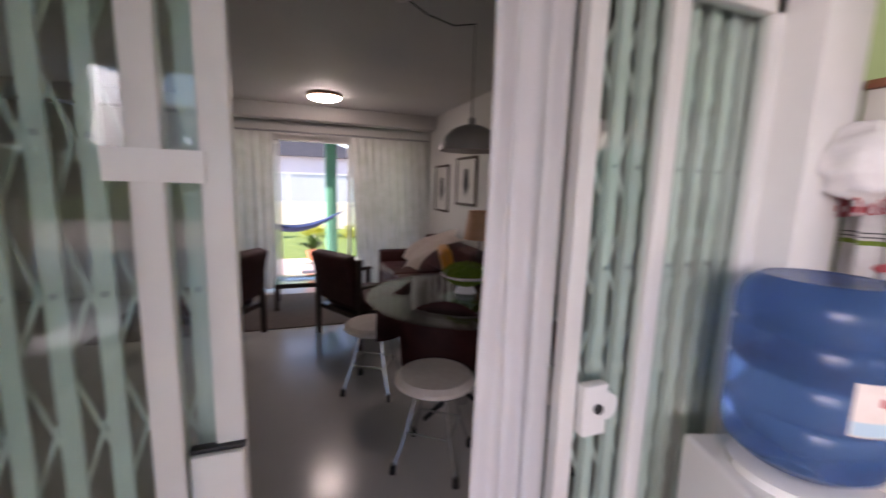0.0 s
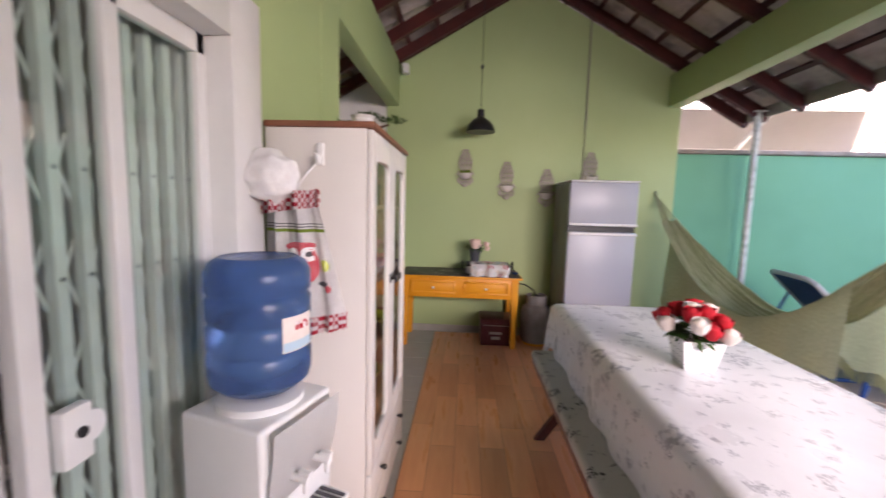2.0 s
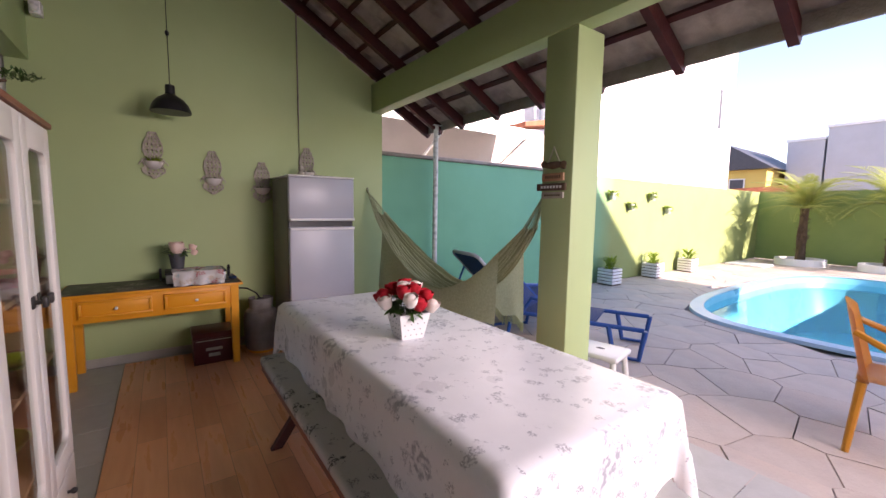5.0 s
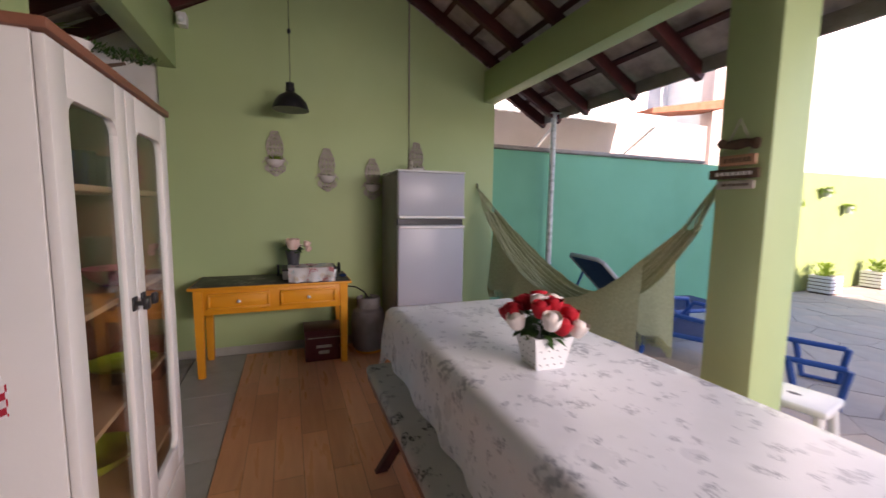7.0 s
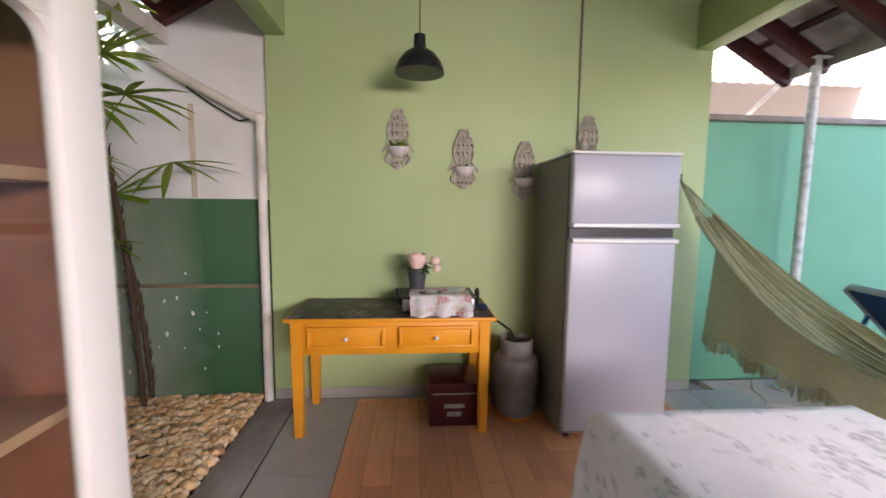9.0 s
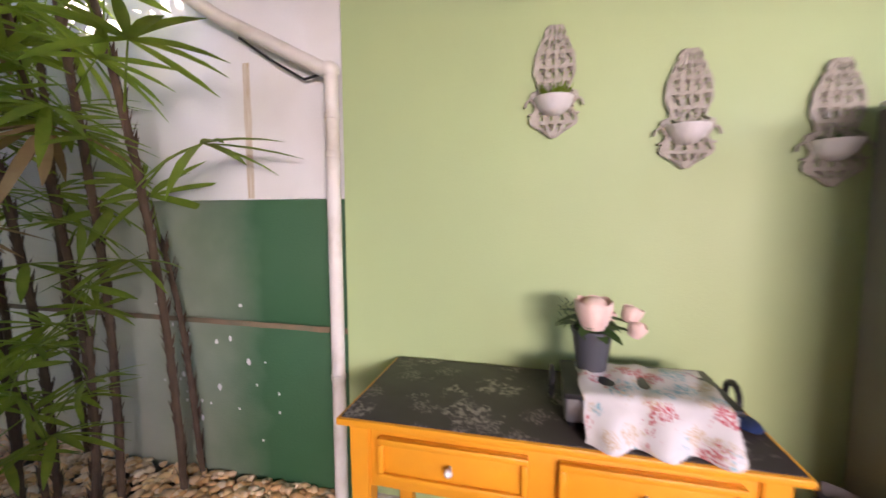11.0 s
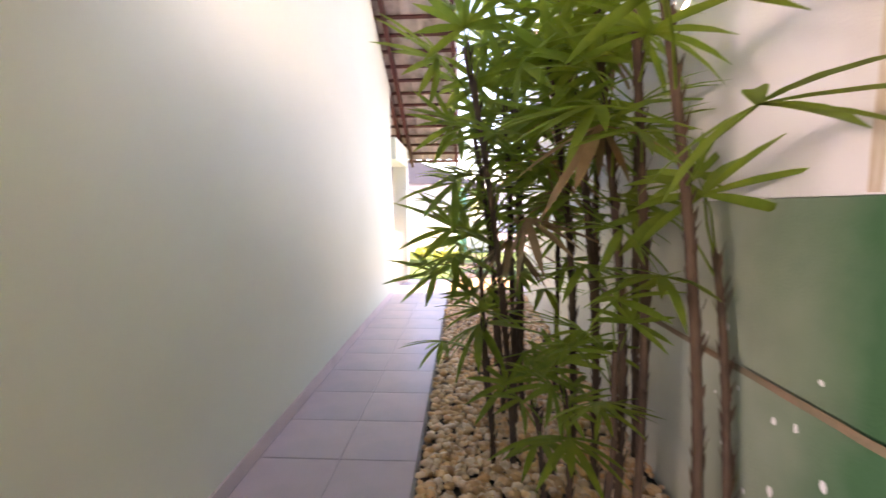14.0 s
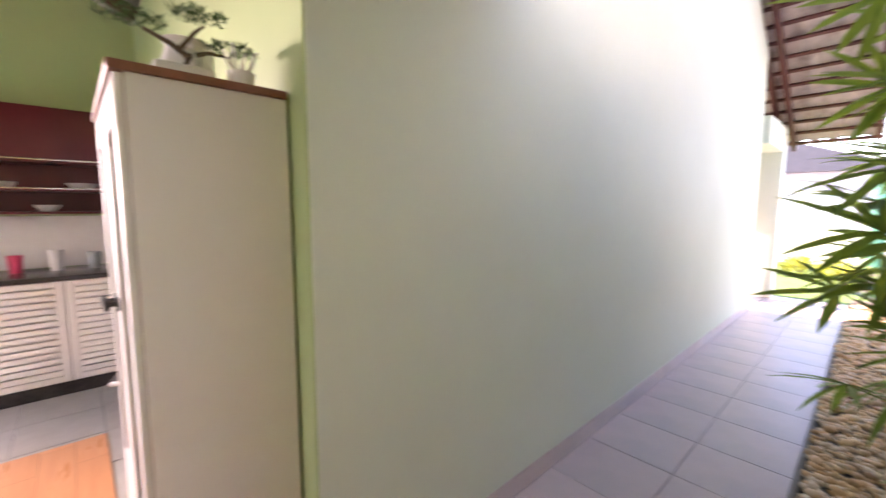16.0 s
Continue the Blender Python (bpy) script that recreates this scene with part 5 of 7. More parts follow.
grill()
bm = B()
blob(bm, (4.12, -0.545, 0.7375 + 0.012), 0.05, 2, (1.0, 0.7, 0.24), 0.25, 4)
tagged(part("cloth_pouch", bm, M["navy"], None), "folded dark blue cloth on the table corner", "cloth")


def water_dispenser():
    d = thing("water_dispenser", "white floor-standing water dispenser beside the glass door", "water dispenser", (1.075, 0.535, 0), -17)
    bm = B()
    box(bm, -0.14, 0.14, -0.13, 0.14, 0.0, 0.865, 0.012, 3)
    box(bm, -0.135, 0.135, -0.155, -0.12, 0.0, 0.55, 0.012, 3)
    body = part("body", bm, M["whiteplastic"], d)
    bm = B()
    sheet(bm, lambda u, v: (-0.13 + 0.26 * u, -0.13 - 0.035 * math.sin(v * math.pi * 0.5), 0.64 + 0.22 * v), 6, 8, 0.008)
    part("front_panel", bm, M["whiteplastic"], d)
    for x in (-0.045, 0.045):
        bm = B()
        cyl(bm, (x, -0.13, 0.70), (x, -0.195, 0.70), 0.011, seg=12)
        cyl(bm, (x, -0.185, 0.70), (x, -0.185, 0.665), 0.009, 0.007, seg=12)
        box(bm, x - 0.008, x + 0.008, -0.20, -0.165, 0.712, 0.724, 0.003)
        part("tap", bm, M["whiteplastic"], d, "white push tap")
    bm = B()
    box(bm, -0.10, 0.10, -0.225, -0.12, 0.555, 0.575, 0.006)
    tray = part("drip_tray", bm, M["whiteplastic"], d)
    bm = B()
    for k in range(9):
        box(bm, -0.085 + 0.02 * k, -0.075 + 0.02 * k, -0.218, -0.135, 0.575, 0.580)
    part("grate", bm, M["greypot"], tray, "dark slotted grate")
    bm = B()
    lathe(bm, [(0.112, 0.862), (0.115, 0.885), (0.085, 0.895), (0.06, 0.89), (0.0005, 0.89)], seg=32)
    part("collar", bm, M["whiteplastic"], d)
    b = thing("water_bottle", "blue ribbed water bottle upside down on the dispenser", "water bottle", (1.075, 0.535, 0.886))
    r = 0.134
    bm = B()
    lathe(bm, [(0.03, 0.008), (0.04, 0.012), (0.10, 0.026), (r - 0.006, 0.05), (r, 0.075), (r, 0.125), (r - 0.007, 0.135), (r, 0.147), (r, 0.20), (r - 0.008, 0.212), (r, 0.224), (r, 0.275), (r - 0.008, 0.287), (r, 0.30), (r, 0.345), (r - 0.012, 0.372), (r - 0.035, 0.386), (0.08, 0.384), (0.0005, 0.375)], seg=48)
    part("body", bm, M["bottle"], b)
    bm = B()
    lathe(bm, [(r + 0.001, 0.145), (r + 0.0016, 0.148), (r + 0.0016, 0.235), (r + 0.001, 0.238)], seg=10, arc=(230, 276))
    lab = part("label", bm, M["rosewhite"], b, "white label with blue foot and red mark")
    bm = B()
    lathe(bm, [(r + 0.0022, 0.148), (r + 0.0022, 0.172)], seg=10, arc=(231, 275))
    part("label_band", bm, M["coping"], lab)
    bm = B()
    lathe(bm, [(r + 0.0022, 0.200), (r + 0.0022, 0.222)], seg=10, arc=(246, 268))
    part("label_mark", bm, M["check"], lab)
    bm = B()
    lathe(bm, [(0.026, 0.0), (0.03, 0.0), (0.03, 0.014), (0.026, 0.014)], seg=24)
    part("cap_ring", bm, M["whiteplastic"], b)


water_dispenser()


def apron():
    a = thing("apron", "white apron with red gingham frills hanging with a chef hat", "apron", (1.452, 0.56, 0.99))

    def f(u, v):
        w = 0.088 + 0.062 * (1 - v) ** 0.8
        fold = 0.014 * math.sin(u * 17 + 2.2 * v) * (0.5 + v) + 0.008 * math.sin(u * 31 + 4)
        return (-0.030 - fold - 0.055 * math.sin(math.pi * u) * (1 - 0.45 * v), 0.042 * v - 0.012 + (u - 0.5) * 2 * w, 0.43 * v + 0.035 * (0.5 - u) * (1 - v))
    bm = B()
    sheet(bm, f, 30, 18, 0.003)
    part("body", bm, M["apron"], a, "white gathered cotton body", 70)
    for top in (False, True):
        bm = B()

        def fr(u, v):
            p = f(u, 0.93 if top else 0.02)
            puff = 0.012 * math.sin(u * 44) * (1 - 0.5 * v) + 0.010
            if top:
                return (p[0] - 0.016 - puff, p[1] * 1.12 - 0.004, 0.385 + 0.03 * (1 - u) + 0.062 * v)
            return (p[0] - 0.006 - puff, p[1] * 1.05, p[2] - 0.045 + 0.062 * v)
        sheet(bm, fr, 40, 5, 0.002)
        part("frill", bm, M["check"], a, "red and white gingham frill", 70)
    for z, m in ((0.325, "leaf"), (0.342, "greypot"), (0.352, "greypot")):
        bm = B()

        def st(u, v):
            p = f(u, z / 0.43)
            return (p[0] - 0.004, p[1], z + (0.011 if m == "leaf" else 0.003) * v)
        sheet(bm, st, 30, 1)
        part("stripe", bm, M[m], a)
    for (u0, z0, ru, rz), m in (((0.36, 0.215, 0.17, 0.075), "redprint"), ((0.42, 0.275, 0.22, 0.016), "redprint"), ((0.28, 0.245, 0.085, 0.026), "apron"), ((0.50, 0.245, 0.085, 0.026), "apron"), ((0.28, 0.245, 0.03, 0.010), "greypot"), ((0.50, 0.245, 0.03, 0.010), "greypot"), ((0.10, 0.20, 0.05, 0.022), "limeplastic"), ((0.17, 0.135, 0.07, 0.010), "greypot"), ((0.12, 0.115, 0.04, 0.014), "redprint"), ((0.66, 0.14, 0.05, 0.022), "limeplastic")):
        bm = B()
        lift = 0.004 if m in ("redprint", "limeplastic") else (0.006 if m == "apron" else 0.008)

        def mo(u, v):
            an, q = u * 2 * math.pi, v
            p = f(u0 + ru * q * math.cos(an), (z0 + rz * q * math.sin(an)) / 0.43)
            return (p[0] - lift, p[1], p[2])
        sheet(bm, mo, 18, 3)
        part("printed_motif", bm, M[m], a)
    bm = B()
    blob(bm, (-0.085, 0.085, 0.515), 0.092, 4, (0.85, 1.05, 0.95), 0.16, 3)
    part("chef_hat", bm, M["apron"], a, "puffy white chef hat", 80)
    bm = B()
    box(bm, -0.012, 0.0, -0.075, -0.045, 0.56, 0.64, 0.006)
    tube(bm, [(-0.008, -0.06, 0.60), (-0.03, -0.06, 0.565), (-0.045, -0.06, 0.60)], 0.007, 8)
    part("adhesive_hook", bm, M["whiteplastic"], a, "white adhesive hook")
    bm = B()
    tube(bm, [(-0.02, -0.06, 0.575), (-0.03, -0.02, 0.53), (-0.05, 0.02, 0.46)], 0.004, 6)
    part("neck_strap", bm, M["apron"], a)


apron()


# on top of the cabinet
def pitcher():
    p = thing("pitcher", "squat grey-white ceramic pitcher on the cabinet", "pitcher", (2.03, 0.50, 1.708))
    bm = B()
    lathe(bm, [(0.05, 0), (0.068, 0.02), (0.07, 0.06), (0.055, 0.10), (0.05, 0.125), (0.06, 0.14), (0.054, 0.14), (0.045, 0.12), (0.06, 0.06), (0.0005, 0.02)], seg=28)
    part("body", bm, M["ceramic"], p)
    bm = B()
    tube(bm, [(0.052, 0, 0.12), (0.095, 0, 0.115), (0.10, 0, 0.07), (0.068, 0, 0.045)], 0.008, 8)
    part("handle", bm, M["ceramic"], p)


pitcher()


def bonsai():
    t = thing("bonsai", "artificial bonsai with dark flat foliage pads in a white dish", "bonsai", (2.13, 0.47, 1.708), 90)
    bm = B()
    box(bm, -0.07, 0.07, -0.05, 0.05, 0, 0.04, 0.012, 3)
    part("dish", bm, M["ceramic"], t)
    bm = B()
    tube(bm, [(0, 0, 0.03), (0.02, 0, 0.07), (-0.02, 0.01, 0.10), (-0.08, 0, 0.12)], 0.012, 8, 0.005)
    tube(bm, [(0.01, 0, 0.07), (0.07, 0.02, 0.10), (0.13, 0.02, 0.10)], 0.008, 8, 0.003)
    tube(bm, [(0, 0, 0.09), (0.03, -0.03, 0.13), (0.05, -0.03, 0.15)], 0.007, 8, 0.003)
    part("trunk", bm, M["cane"], t)
    rnd = random.Random(4)
    for cx, cy, cz, r in ((-0.10, 0, 0.135, 0.075), (0.13, 0.02, 0.115, 0.07), (0.04, -0.03, 0.165, 0.065)):
        bm = B()
        for k in range(150):
            a, q = rnd.random() * 6.28, r * math.sqrt(rnd.random())
            b = (cx + q * math.cos(a), cy + q * 0.8 * math.sin(a), cz + rnd.uniform(-0.01, 0.02) * (1.3 - q / r))
            leaf_blade(bm, b, (b[0] + rnd.uniform(-0.02, 0.02), b[1] + rnd.uniform(-0.02, 0.02), b[2] + rnd.uniform(0.004, 0.02)), 0.007, 0, 2)
        part("foliage_pad", bm, M["leaf2"], t, "", 80)


bonsai()


def ornament():
    o = thing("ornament", "small white coral-like ornament on the cabinet", "ornament", (2.19, 0.60, 1.708))
    for i in range(9):
        a = i * math.pi / 4.5
        bm = B()
        tube(bm, [(0, 0, 0.012), (0.03 * math.cos(a), 0.03 * math.sin(a), 0.06), (0.045 * math.cos(a), 0.045 * math.sin(a), 0.08 + 0.012 * (i % 3))], 0.004, 6, 0.002)
        part("branch", bm, M["ceramic"], o)
    bm = B()
    lathe(bm, [(0.03, 0), (0.036, 0.04), (0.03, 0.04), (0.026, 0.01), (0.0005, 0.01)], (0, 0, 0), 20)
    part("base", bm, M["ceramic"], o)


ornament()

# on the refrigerator
bm = B()
box(bm, 3.98, 4.12, -1.46, -1.24, 1.690, 1.706, 0.004)
tagged(part("serving_tray", bm, M["black"], None), "thin dark tray on the refrigerator", "tray")
bm = B()
lathe(bm, [(0.028, 0), (0.036, 0.02), (0.03, 0.05), (0.022, 0.07), (0.03, 0.09), (0.02, 0.12), (0.0005, 0.125)], (4.26, -1.22, 1.690), 20)
tagged(part("figurine", bm, M["lattice"], None), "small grey-beige figurine on the refrigerator", "figurine")


def hanging_sign():
    s = thing("hanging_sign", "rustic wooden welcome sign hung by cord on the pillar", "sign", (1.755, -2.094, 1.0))
    bm = B()
    tube(bm, [(-0.045, 0.008, 0.70), (0.0, 0.010, 0.80), (0.045, 0.008, 0.70)], 0.004, 6)
    part("cord", bm, M["lattice"], s)
    bm = B()
    blob(bm, (0.0, 0.012, 0.685), 0.03, 2, (2.6, 0.5, 0.8), 0.35, 2)
    blob(bm, (0.075, 0.012, 0.695), 0.022, 2, (1.2, 0.5, 1.0), 0.3, 5)
    blob(bm, (-0.075, 0.012, 0.68), 0.022, 2, (1.2, 0.5, 1.3), 0.3, 7)
    part("carved_bird", bm, M["cane"], s, "dark carved top piece")
    for z0, z1, w, m, tx in ((0.585, 0.635, 0.085, "shelfwood", 0), (0.525, 0.570, 0.115, "cane", 0.012), (0.475, 0.515, 0.085, "lattice", 0)):
        bm = B()
        box(bm, -w + tx, w + tx, 0.002, 0.018, z0, z1, 0.004)
        bd = part("board", bm, M[m], s, "small painted board")
        bm = B()
        n = 7
        for k in range(n):
            xa = -w * 0.75 + tx + k * w * 1.5 / n
            box(bm, xa, xa + w * 0.15, 0.0175, 0.0188, z0 + 0.014, z1 - 0.014)
        part("lettering_bars", bm, M["whiteplastic"] if m == "cane" else M["cane"], bd)
    for sx in (-0.06, 0.06):
        bm = B()
        tube(bm, [(sx, 0.01, 0.68), (sx, 0.01, 0.49)], 0.002, 5)
        part("link_cord", bm, M["lattice"], s)


hanging_sign()


# ---- hammock ----
def hammock():
    h = thing("hammock", "olive green cotton hammock with crochet fringe", "hammock", (0, 0, 0))
    A, C = Vector((4.455, -2.03, 1.61)), Vector((1.87, -2.24, 1.62))

    def mid(t):
        p = A.lerp(C, t)
        return Vector((p.x, p.y - 0.16 * math.sin(math.pi * t), p.z - 1.04 * max(0.0, math.sin(math.pi * t ** 1.08)) ** 0.82))

    def cloth(u, v):
        t = 0.085 + 0.83 * u
        c = mid(t)
        spread = math.sin(math.pi * min(1, max(0, (t - 0.04) / 0.92))) ** 0.7
        s = (v - 0.5) * 2
        side = Vector((0.06, 1.0, 0)).normalized()
        f = 0.018 * math.sin(s * 24 + 6 * noise.noise(Vector((u * 2, s * 2, 0)))) * (1.2 - spread)
        return c + side * (s * 0.20 * spread + 0.02 * s) + Vector((0, 0, 0.10 * spread * s * s + 0.6 * f + 0.012 * math.sin(s * 34 + 3 * noise.noise(Vector((u * 3, s, 9)))) + 0.02 * noise.noise(Vector((u * 6, s * 3, 4)))))
    bm = B()
    sheet(bm, cloth, 60, 64)
    part("body", bm, M["hammock"], h, "", 80)
    for k in range(11):
        bm = B()
        v = 0.05 + 0.09 * k
        tube(bm, [Vector(cloth(i / 26, v + 0.012 * math.sin(i * 0.7 + k))) + Vector((0, 0, 0.004)) for i in range(27)], 0.0065, 6)
        part("gathered_fold", bm, M["lace"], h, "pale gathered fold of cloth", 80)
    for v in (0.0, 1.0):
        bm = B()
        rnd = random.Random(int(v))

        def fall(u, w):
            p = Vector(cloth(0.10 + 0.80 * u, v))
            s = -1 if v < 0.5 else 1
            deep = 0.15 + 0.40 * abs(2 * u - 1) ** 1.6 + 0.02 * math.sin(u * 40)
            return p + Vector((0, s * (0.04 * w + 0.015 * math.sin(u * 30) * w), -deep * w + 0.004 * math.sin(w * 20 + u * 60)))
        sheet(bm, fall, 60, 6)
        val = part("valance", bm, M["lace"], h, "crocheted side valance", 80)
        bm = B()
        for k in range(170):
            u = (k + 0.5) / 170
            p = Vector(fall(u, 1.0))
            L = 0.055 + 0.03 * rnd.random()
            q = p + Vector((rnd.uniform(-0.006, 0.006), rnd.uniform(-0.006, 0.006), -L))
            tube(bm, [p, q], 0.003, 4, 0.0045)
        fringe = part("fringe", bm, M["lace"], val, "knotted cotton fringe", 80)
        fringe["kind"] = "stuff"
    for end, t0, t1 in ((A, 0.0, 0.10), (C, 1.0, 0.90)):
        bm = B()
        for k in range(9):
            v = (k + 0.5) / 9
            q = Vector(cloth(0.02 if t0 < 0.5 else 0.98, v))
            tube(bm, [end.lerp(q, 0.2), q], 0.0045, 5)
        tube(bm, [end, end.lerp(mid(t1), 0.25)], 0.013, 8)
        part("end_cord", bm, M["hammock"], h, "bundled end cords", 80)["kind"] = "stuff"
        bm = B()
        sgn = 1 if t0 < 0.5 else -1
        tube(bm, [end + Vector((0.006 * sgn, 0, 0.02)), end + Vector((-0.03 * sgn, 0, 0.015)), end + Vector((-0.035 * sgn, 0, -0.015)), end + Vector((-0.015 * sgn, 0, -0.02))], 0.006, 8)
        part("hook", bm, M["iron"], h, "black iron hook")


hammock()

# downpipe and gutter at the corner of the side path
def downpipe():
    d = thing("downpipe", "cream plastic downpipe in the corner of the gable wall", "downpipe", (0, 0, 0))
    bm = B()
    tube(bm, [(4.43, 0.905, 0.0), (4.43, 0.905, 1.93)], 0.030, 16)
    part("pipe", bm, M["pipe"], d)
    bm = B()
    tube(bm, [(4.43, 0.925, 1.945), (4.43, 1.45, 2.22), (4.40, 1.60, 2.32)], 0.031, 16)
    part("pipe", bm, M["pipe"], d)
    for z in (0.62, 1.60, 1.76):
        bm = B()
        lathe(bm, [(0.031, -0.014), (0.0335, -0.011), (0.0335, 0.011), (0.031, 0.014)], (4.43, 0.905, z), 20)
        part("joint_ring", bm, M["pipe"], d)
    bm = B()
    blob(bm, (4.43, 0.908, 1.945), 0.038, 3, (1, 1, 1))
    part("elbow", bm, M["pipe"], d)
    bm = B()
    tube(bm, [(4.44, 0.88, 1.95), (4.46, 1.05, 1.93), (4.47, 1.22, 2.03), (4.47, 1.38, 2.14)], 0.006, 6)
    part("cable", bm, M["black"], d, "loose black cable behind the pipe")


M["pipe"] = mat("cream_plastic_pipe", (0.74, 0.70, 0.64), (0.69, 0.64, 0.58), scale=9, rough=0.5, bump=0.1, c3=(0.48, 0.43, 0.36), s3=4)
downpipe()
bm = B()
prism(bm, [(NORTH_EAVE - 0.02, 2.40), (NORTH_EAVE + 0.10, 2.40), (NORTH_EAVE + 0.11, 2.50), (NORTH_EAVE + 0.10, 2.50), (NORTH_EAVE + 0.09, 2.41), (NORTH_EAVE - 0.01, 2.41), (NORTH_EAVE - 0.01, 2.50), (NORTH_EAVE - 0.02, 2.50)], "x", 2.45, 4.48)
setting("trim_gutter", bm, M["pipe"], "cream gutter along the north eave")
# rust run on the white wall and paint flakes on the green wall
bm = B()
rnd = random.Random(12)
for k in range(26):
    y, z = 1.25 + 0.75 * rnd.random(), 0.10 + 0.85 * rnd.random() ** 0.8
    r = 0.006 + 0.016 * rnd.random() ** 2
    n = 7
    xx = 4.4835 if z < 0.80 else 4.4885
    bm.faces.new([bm.verts.new((xx, y + r * math.cos(i * 6.283 / n) * rnd.uniform(0.5, 1.2), z + 1.3 * r * math.sin(i * 6.283 / n) * rnd.uniform(0.5, 1.3))) for i in range(n)])
flakes = part("paint_flakes", bm, M["whitewall"], bpy.data.objects["wall_neighbour_lower"], "bare patches where the green paint has flaked")
flakes["kind"] = "stuff"
M["rust"] = mat("rusty_run", (0.50, 0.38, 0.24), (0.66, 0.60, 0.52), scale=9, rough=0.8, stretch=(1, 6, 0.6))
bm = B()
sheet(bm, lambda u, v: (4.4975, 1.375 + (u - 0.5) * (0.035 + 0.03 * abs(noise.noise(Vector((0, 0, v * 4)))) * 2), 1.42 + 0.62 * v), 3, 14)
part("rust_run", bm, M["rust"], bpy.data.objects["wall_neighbour_upper"], "brown rust run below the pipe bracket")
M["rim"] = mat("dirty_ledge", (0.26, 0.17, 0.11), (0.16, 0.15, 0.09), scale=6, rough=0.9, bump=0.4)
bm = B()
sheet(bm, lambda u, v: (4.483 - 0.004 * v, 0.88 + 9 * u, 0.80 + 0.028 * v + 0.004 * noise.noise(Vector((u * 90, 0, 0)))), 120, 1)
part("ledge", bm, M["rim"], bpy.data.objects["wall_neighbour_lower"], "dirty brown ledge in the green wall")

# ---- palms in the pebble bed ----
def fan_mesh(seed, dry=False):
    """A lady-palm leaf: a stalk and a hand of ribbed fingers; stalk starts at the origin and runs along x."""
    rnd = random.Random(seed)
    bm = B()
    L = rnd.uniform(0.20, 0.34)
    rise = rnd.uniform(0.05, 0.14)
    tip = Vector((L, 0, rise))
    tube(bm, [(0, 0, 0), (L * 0.5, 0, rise * 0.75), tip], 0.005, 5, 0.003)
    n = rnd.randint(7, 10)
    for k in range(n):
        a = radians(-104 + 208 * k / (n - 1) + rnd.uniform(-5, 5))
        ln = rnd.uniform(0.28, 0.36) * (1 - 0.22 * abs(a) / 1.8)
        q = tip + Vector((ln * math.cos(a), ln * math.sin(a), rnd.uniform(-0.10, 0.03) - (0.16 if dry else 0.0)))
        leaf_blade(bm, tip, q, rnd.uniform(0.033, 0.044), rnd.uniform(0.02, 0.08), 4, 0.3)
    return mesh_of(bm, "leaf", M["dryleaf"] if dry else M["leaf"], 80)


FANS = [fan_mesh(s) for s in range(7)]
DRY = [fan_mesh(50 + s, True) for s in range(2)]


def lady_palm(canes, seed):
    rnd = random.Random(seed)
    x0, y0 = canes[0][0], canes[0][1]
    p = thing("lady_palm", "lady palm with fibrous brown canes and fan leaves in pebbles", "palm", (x0, y0, 0), 0, "palms in the pebble bed")
    for cx, cy, h, lx, ly in canes:
        bx, by = cx - x0, cy - y0
        pts = []
        for i in range(9):
            t = i / 8
            pts.append(Vector((bx + lx * t * t + 0.012 * math.sin(5 * t + cx * 9), by + ly * t * t + 0.012 * math.cos(6 * t + cy * 7), h * t)))
        bm = B()
        r = 0.010 + 0.006 * min(1, h / 2.5)
        tube(bm, pts, r * 1.1, 8, r)
        for i in range(int(h / 0.022)):
            t = (i + rnd.random()) / (h / 0.022)
            c = pts[min(8, int(t * 8))].lerp(pts[min(8, int(t * 8) + 1)], t * 8 - int(t * 8)) if t < 1 else pts[8]
            a = rnd.random() * 6.28
            d = Vector((math.cos(a), math.sin(a), 0))
            leaf_blade(bm, c + d * r * 0.7, c + d * (r + 0.008 + 0.014 * rnd.random()) + Vector((0, 0, 0.06 + 0.04 * rnd.random())), 0.020, 0, 2)
        part("cane", bm, M["cane"], p, "fibrous brown cane", 60)
        nf = 6 if h < 1.1 else (4 if h < 1.6 else 13)
        span = (0.4 * h if h < 1.1 else 0.22) if h < 1.6 else 1.2
        for k in range(nf):
            t = 1 - span / h * (k / nf) ** 1.1
            i = min(7, int(t * 8))
            c = pts[i].lerp(pts[i + 1], t * 8 - i)
            az = k * 137.5 + rnd.uniform(-25, 25) + seed * 40
            el = 62 - 62 * (k / nf) + rnd.uniform(-10, 10)
            dry = rnd.random() < 0.08 and k > nf // 2 and h > 1.6
            if c.x + x0 > 4.08 and math.cos(radians(az)) > 0.15:
                az = 180 - az
            ob = new("leaf", (DRY if dry else FANS)[rnd.randrange(2 if dry else 7)])
            ob.parent = p
            sc = rnd.uniform(0.85, 1.15) * (0.72 if h < 1.0 else 1.0)
            ob.matrix_local = Matrix.Translation(c) @ pose(0, 0, 0, rnd.uniform(-25, 25), -el * 0.8, az) @ Matrix.Diagonal((sc, sc, sc, 1))
    return p


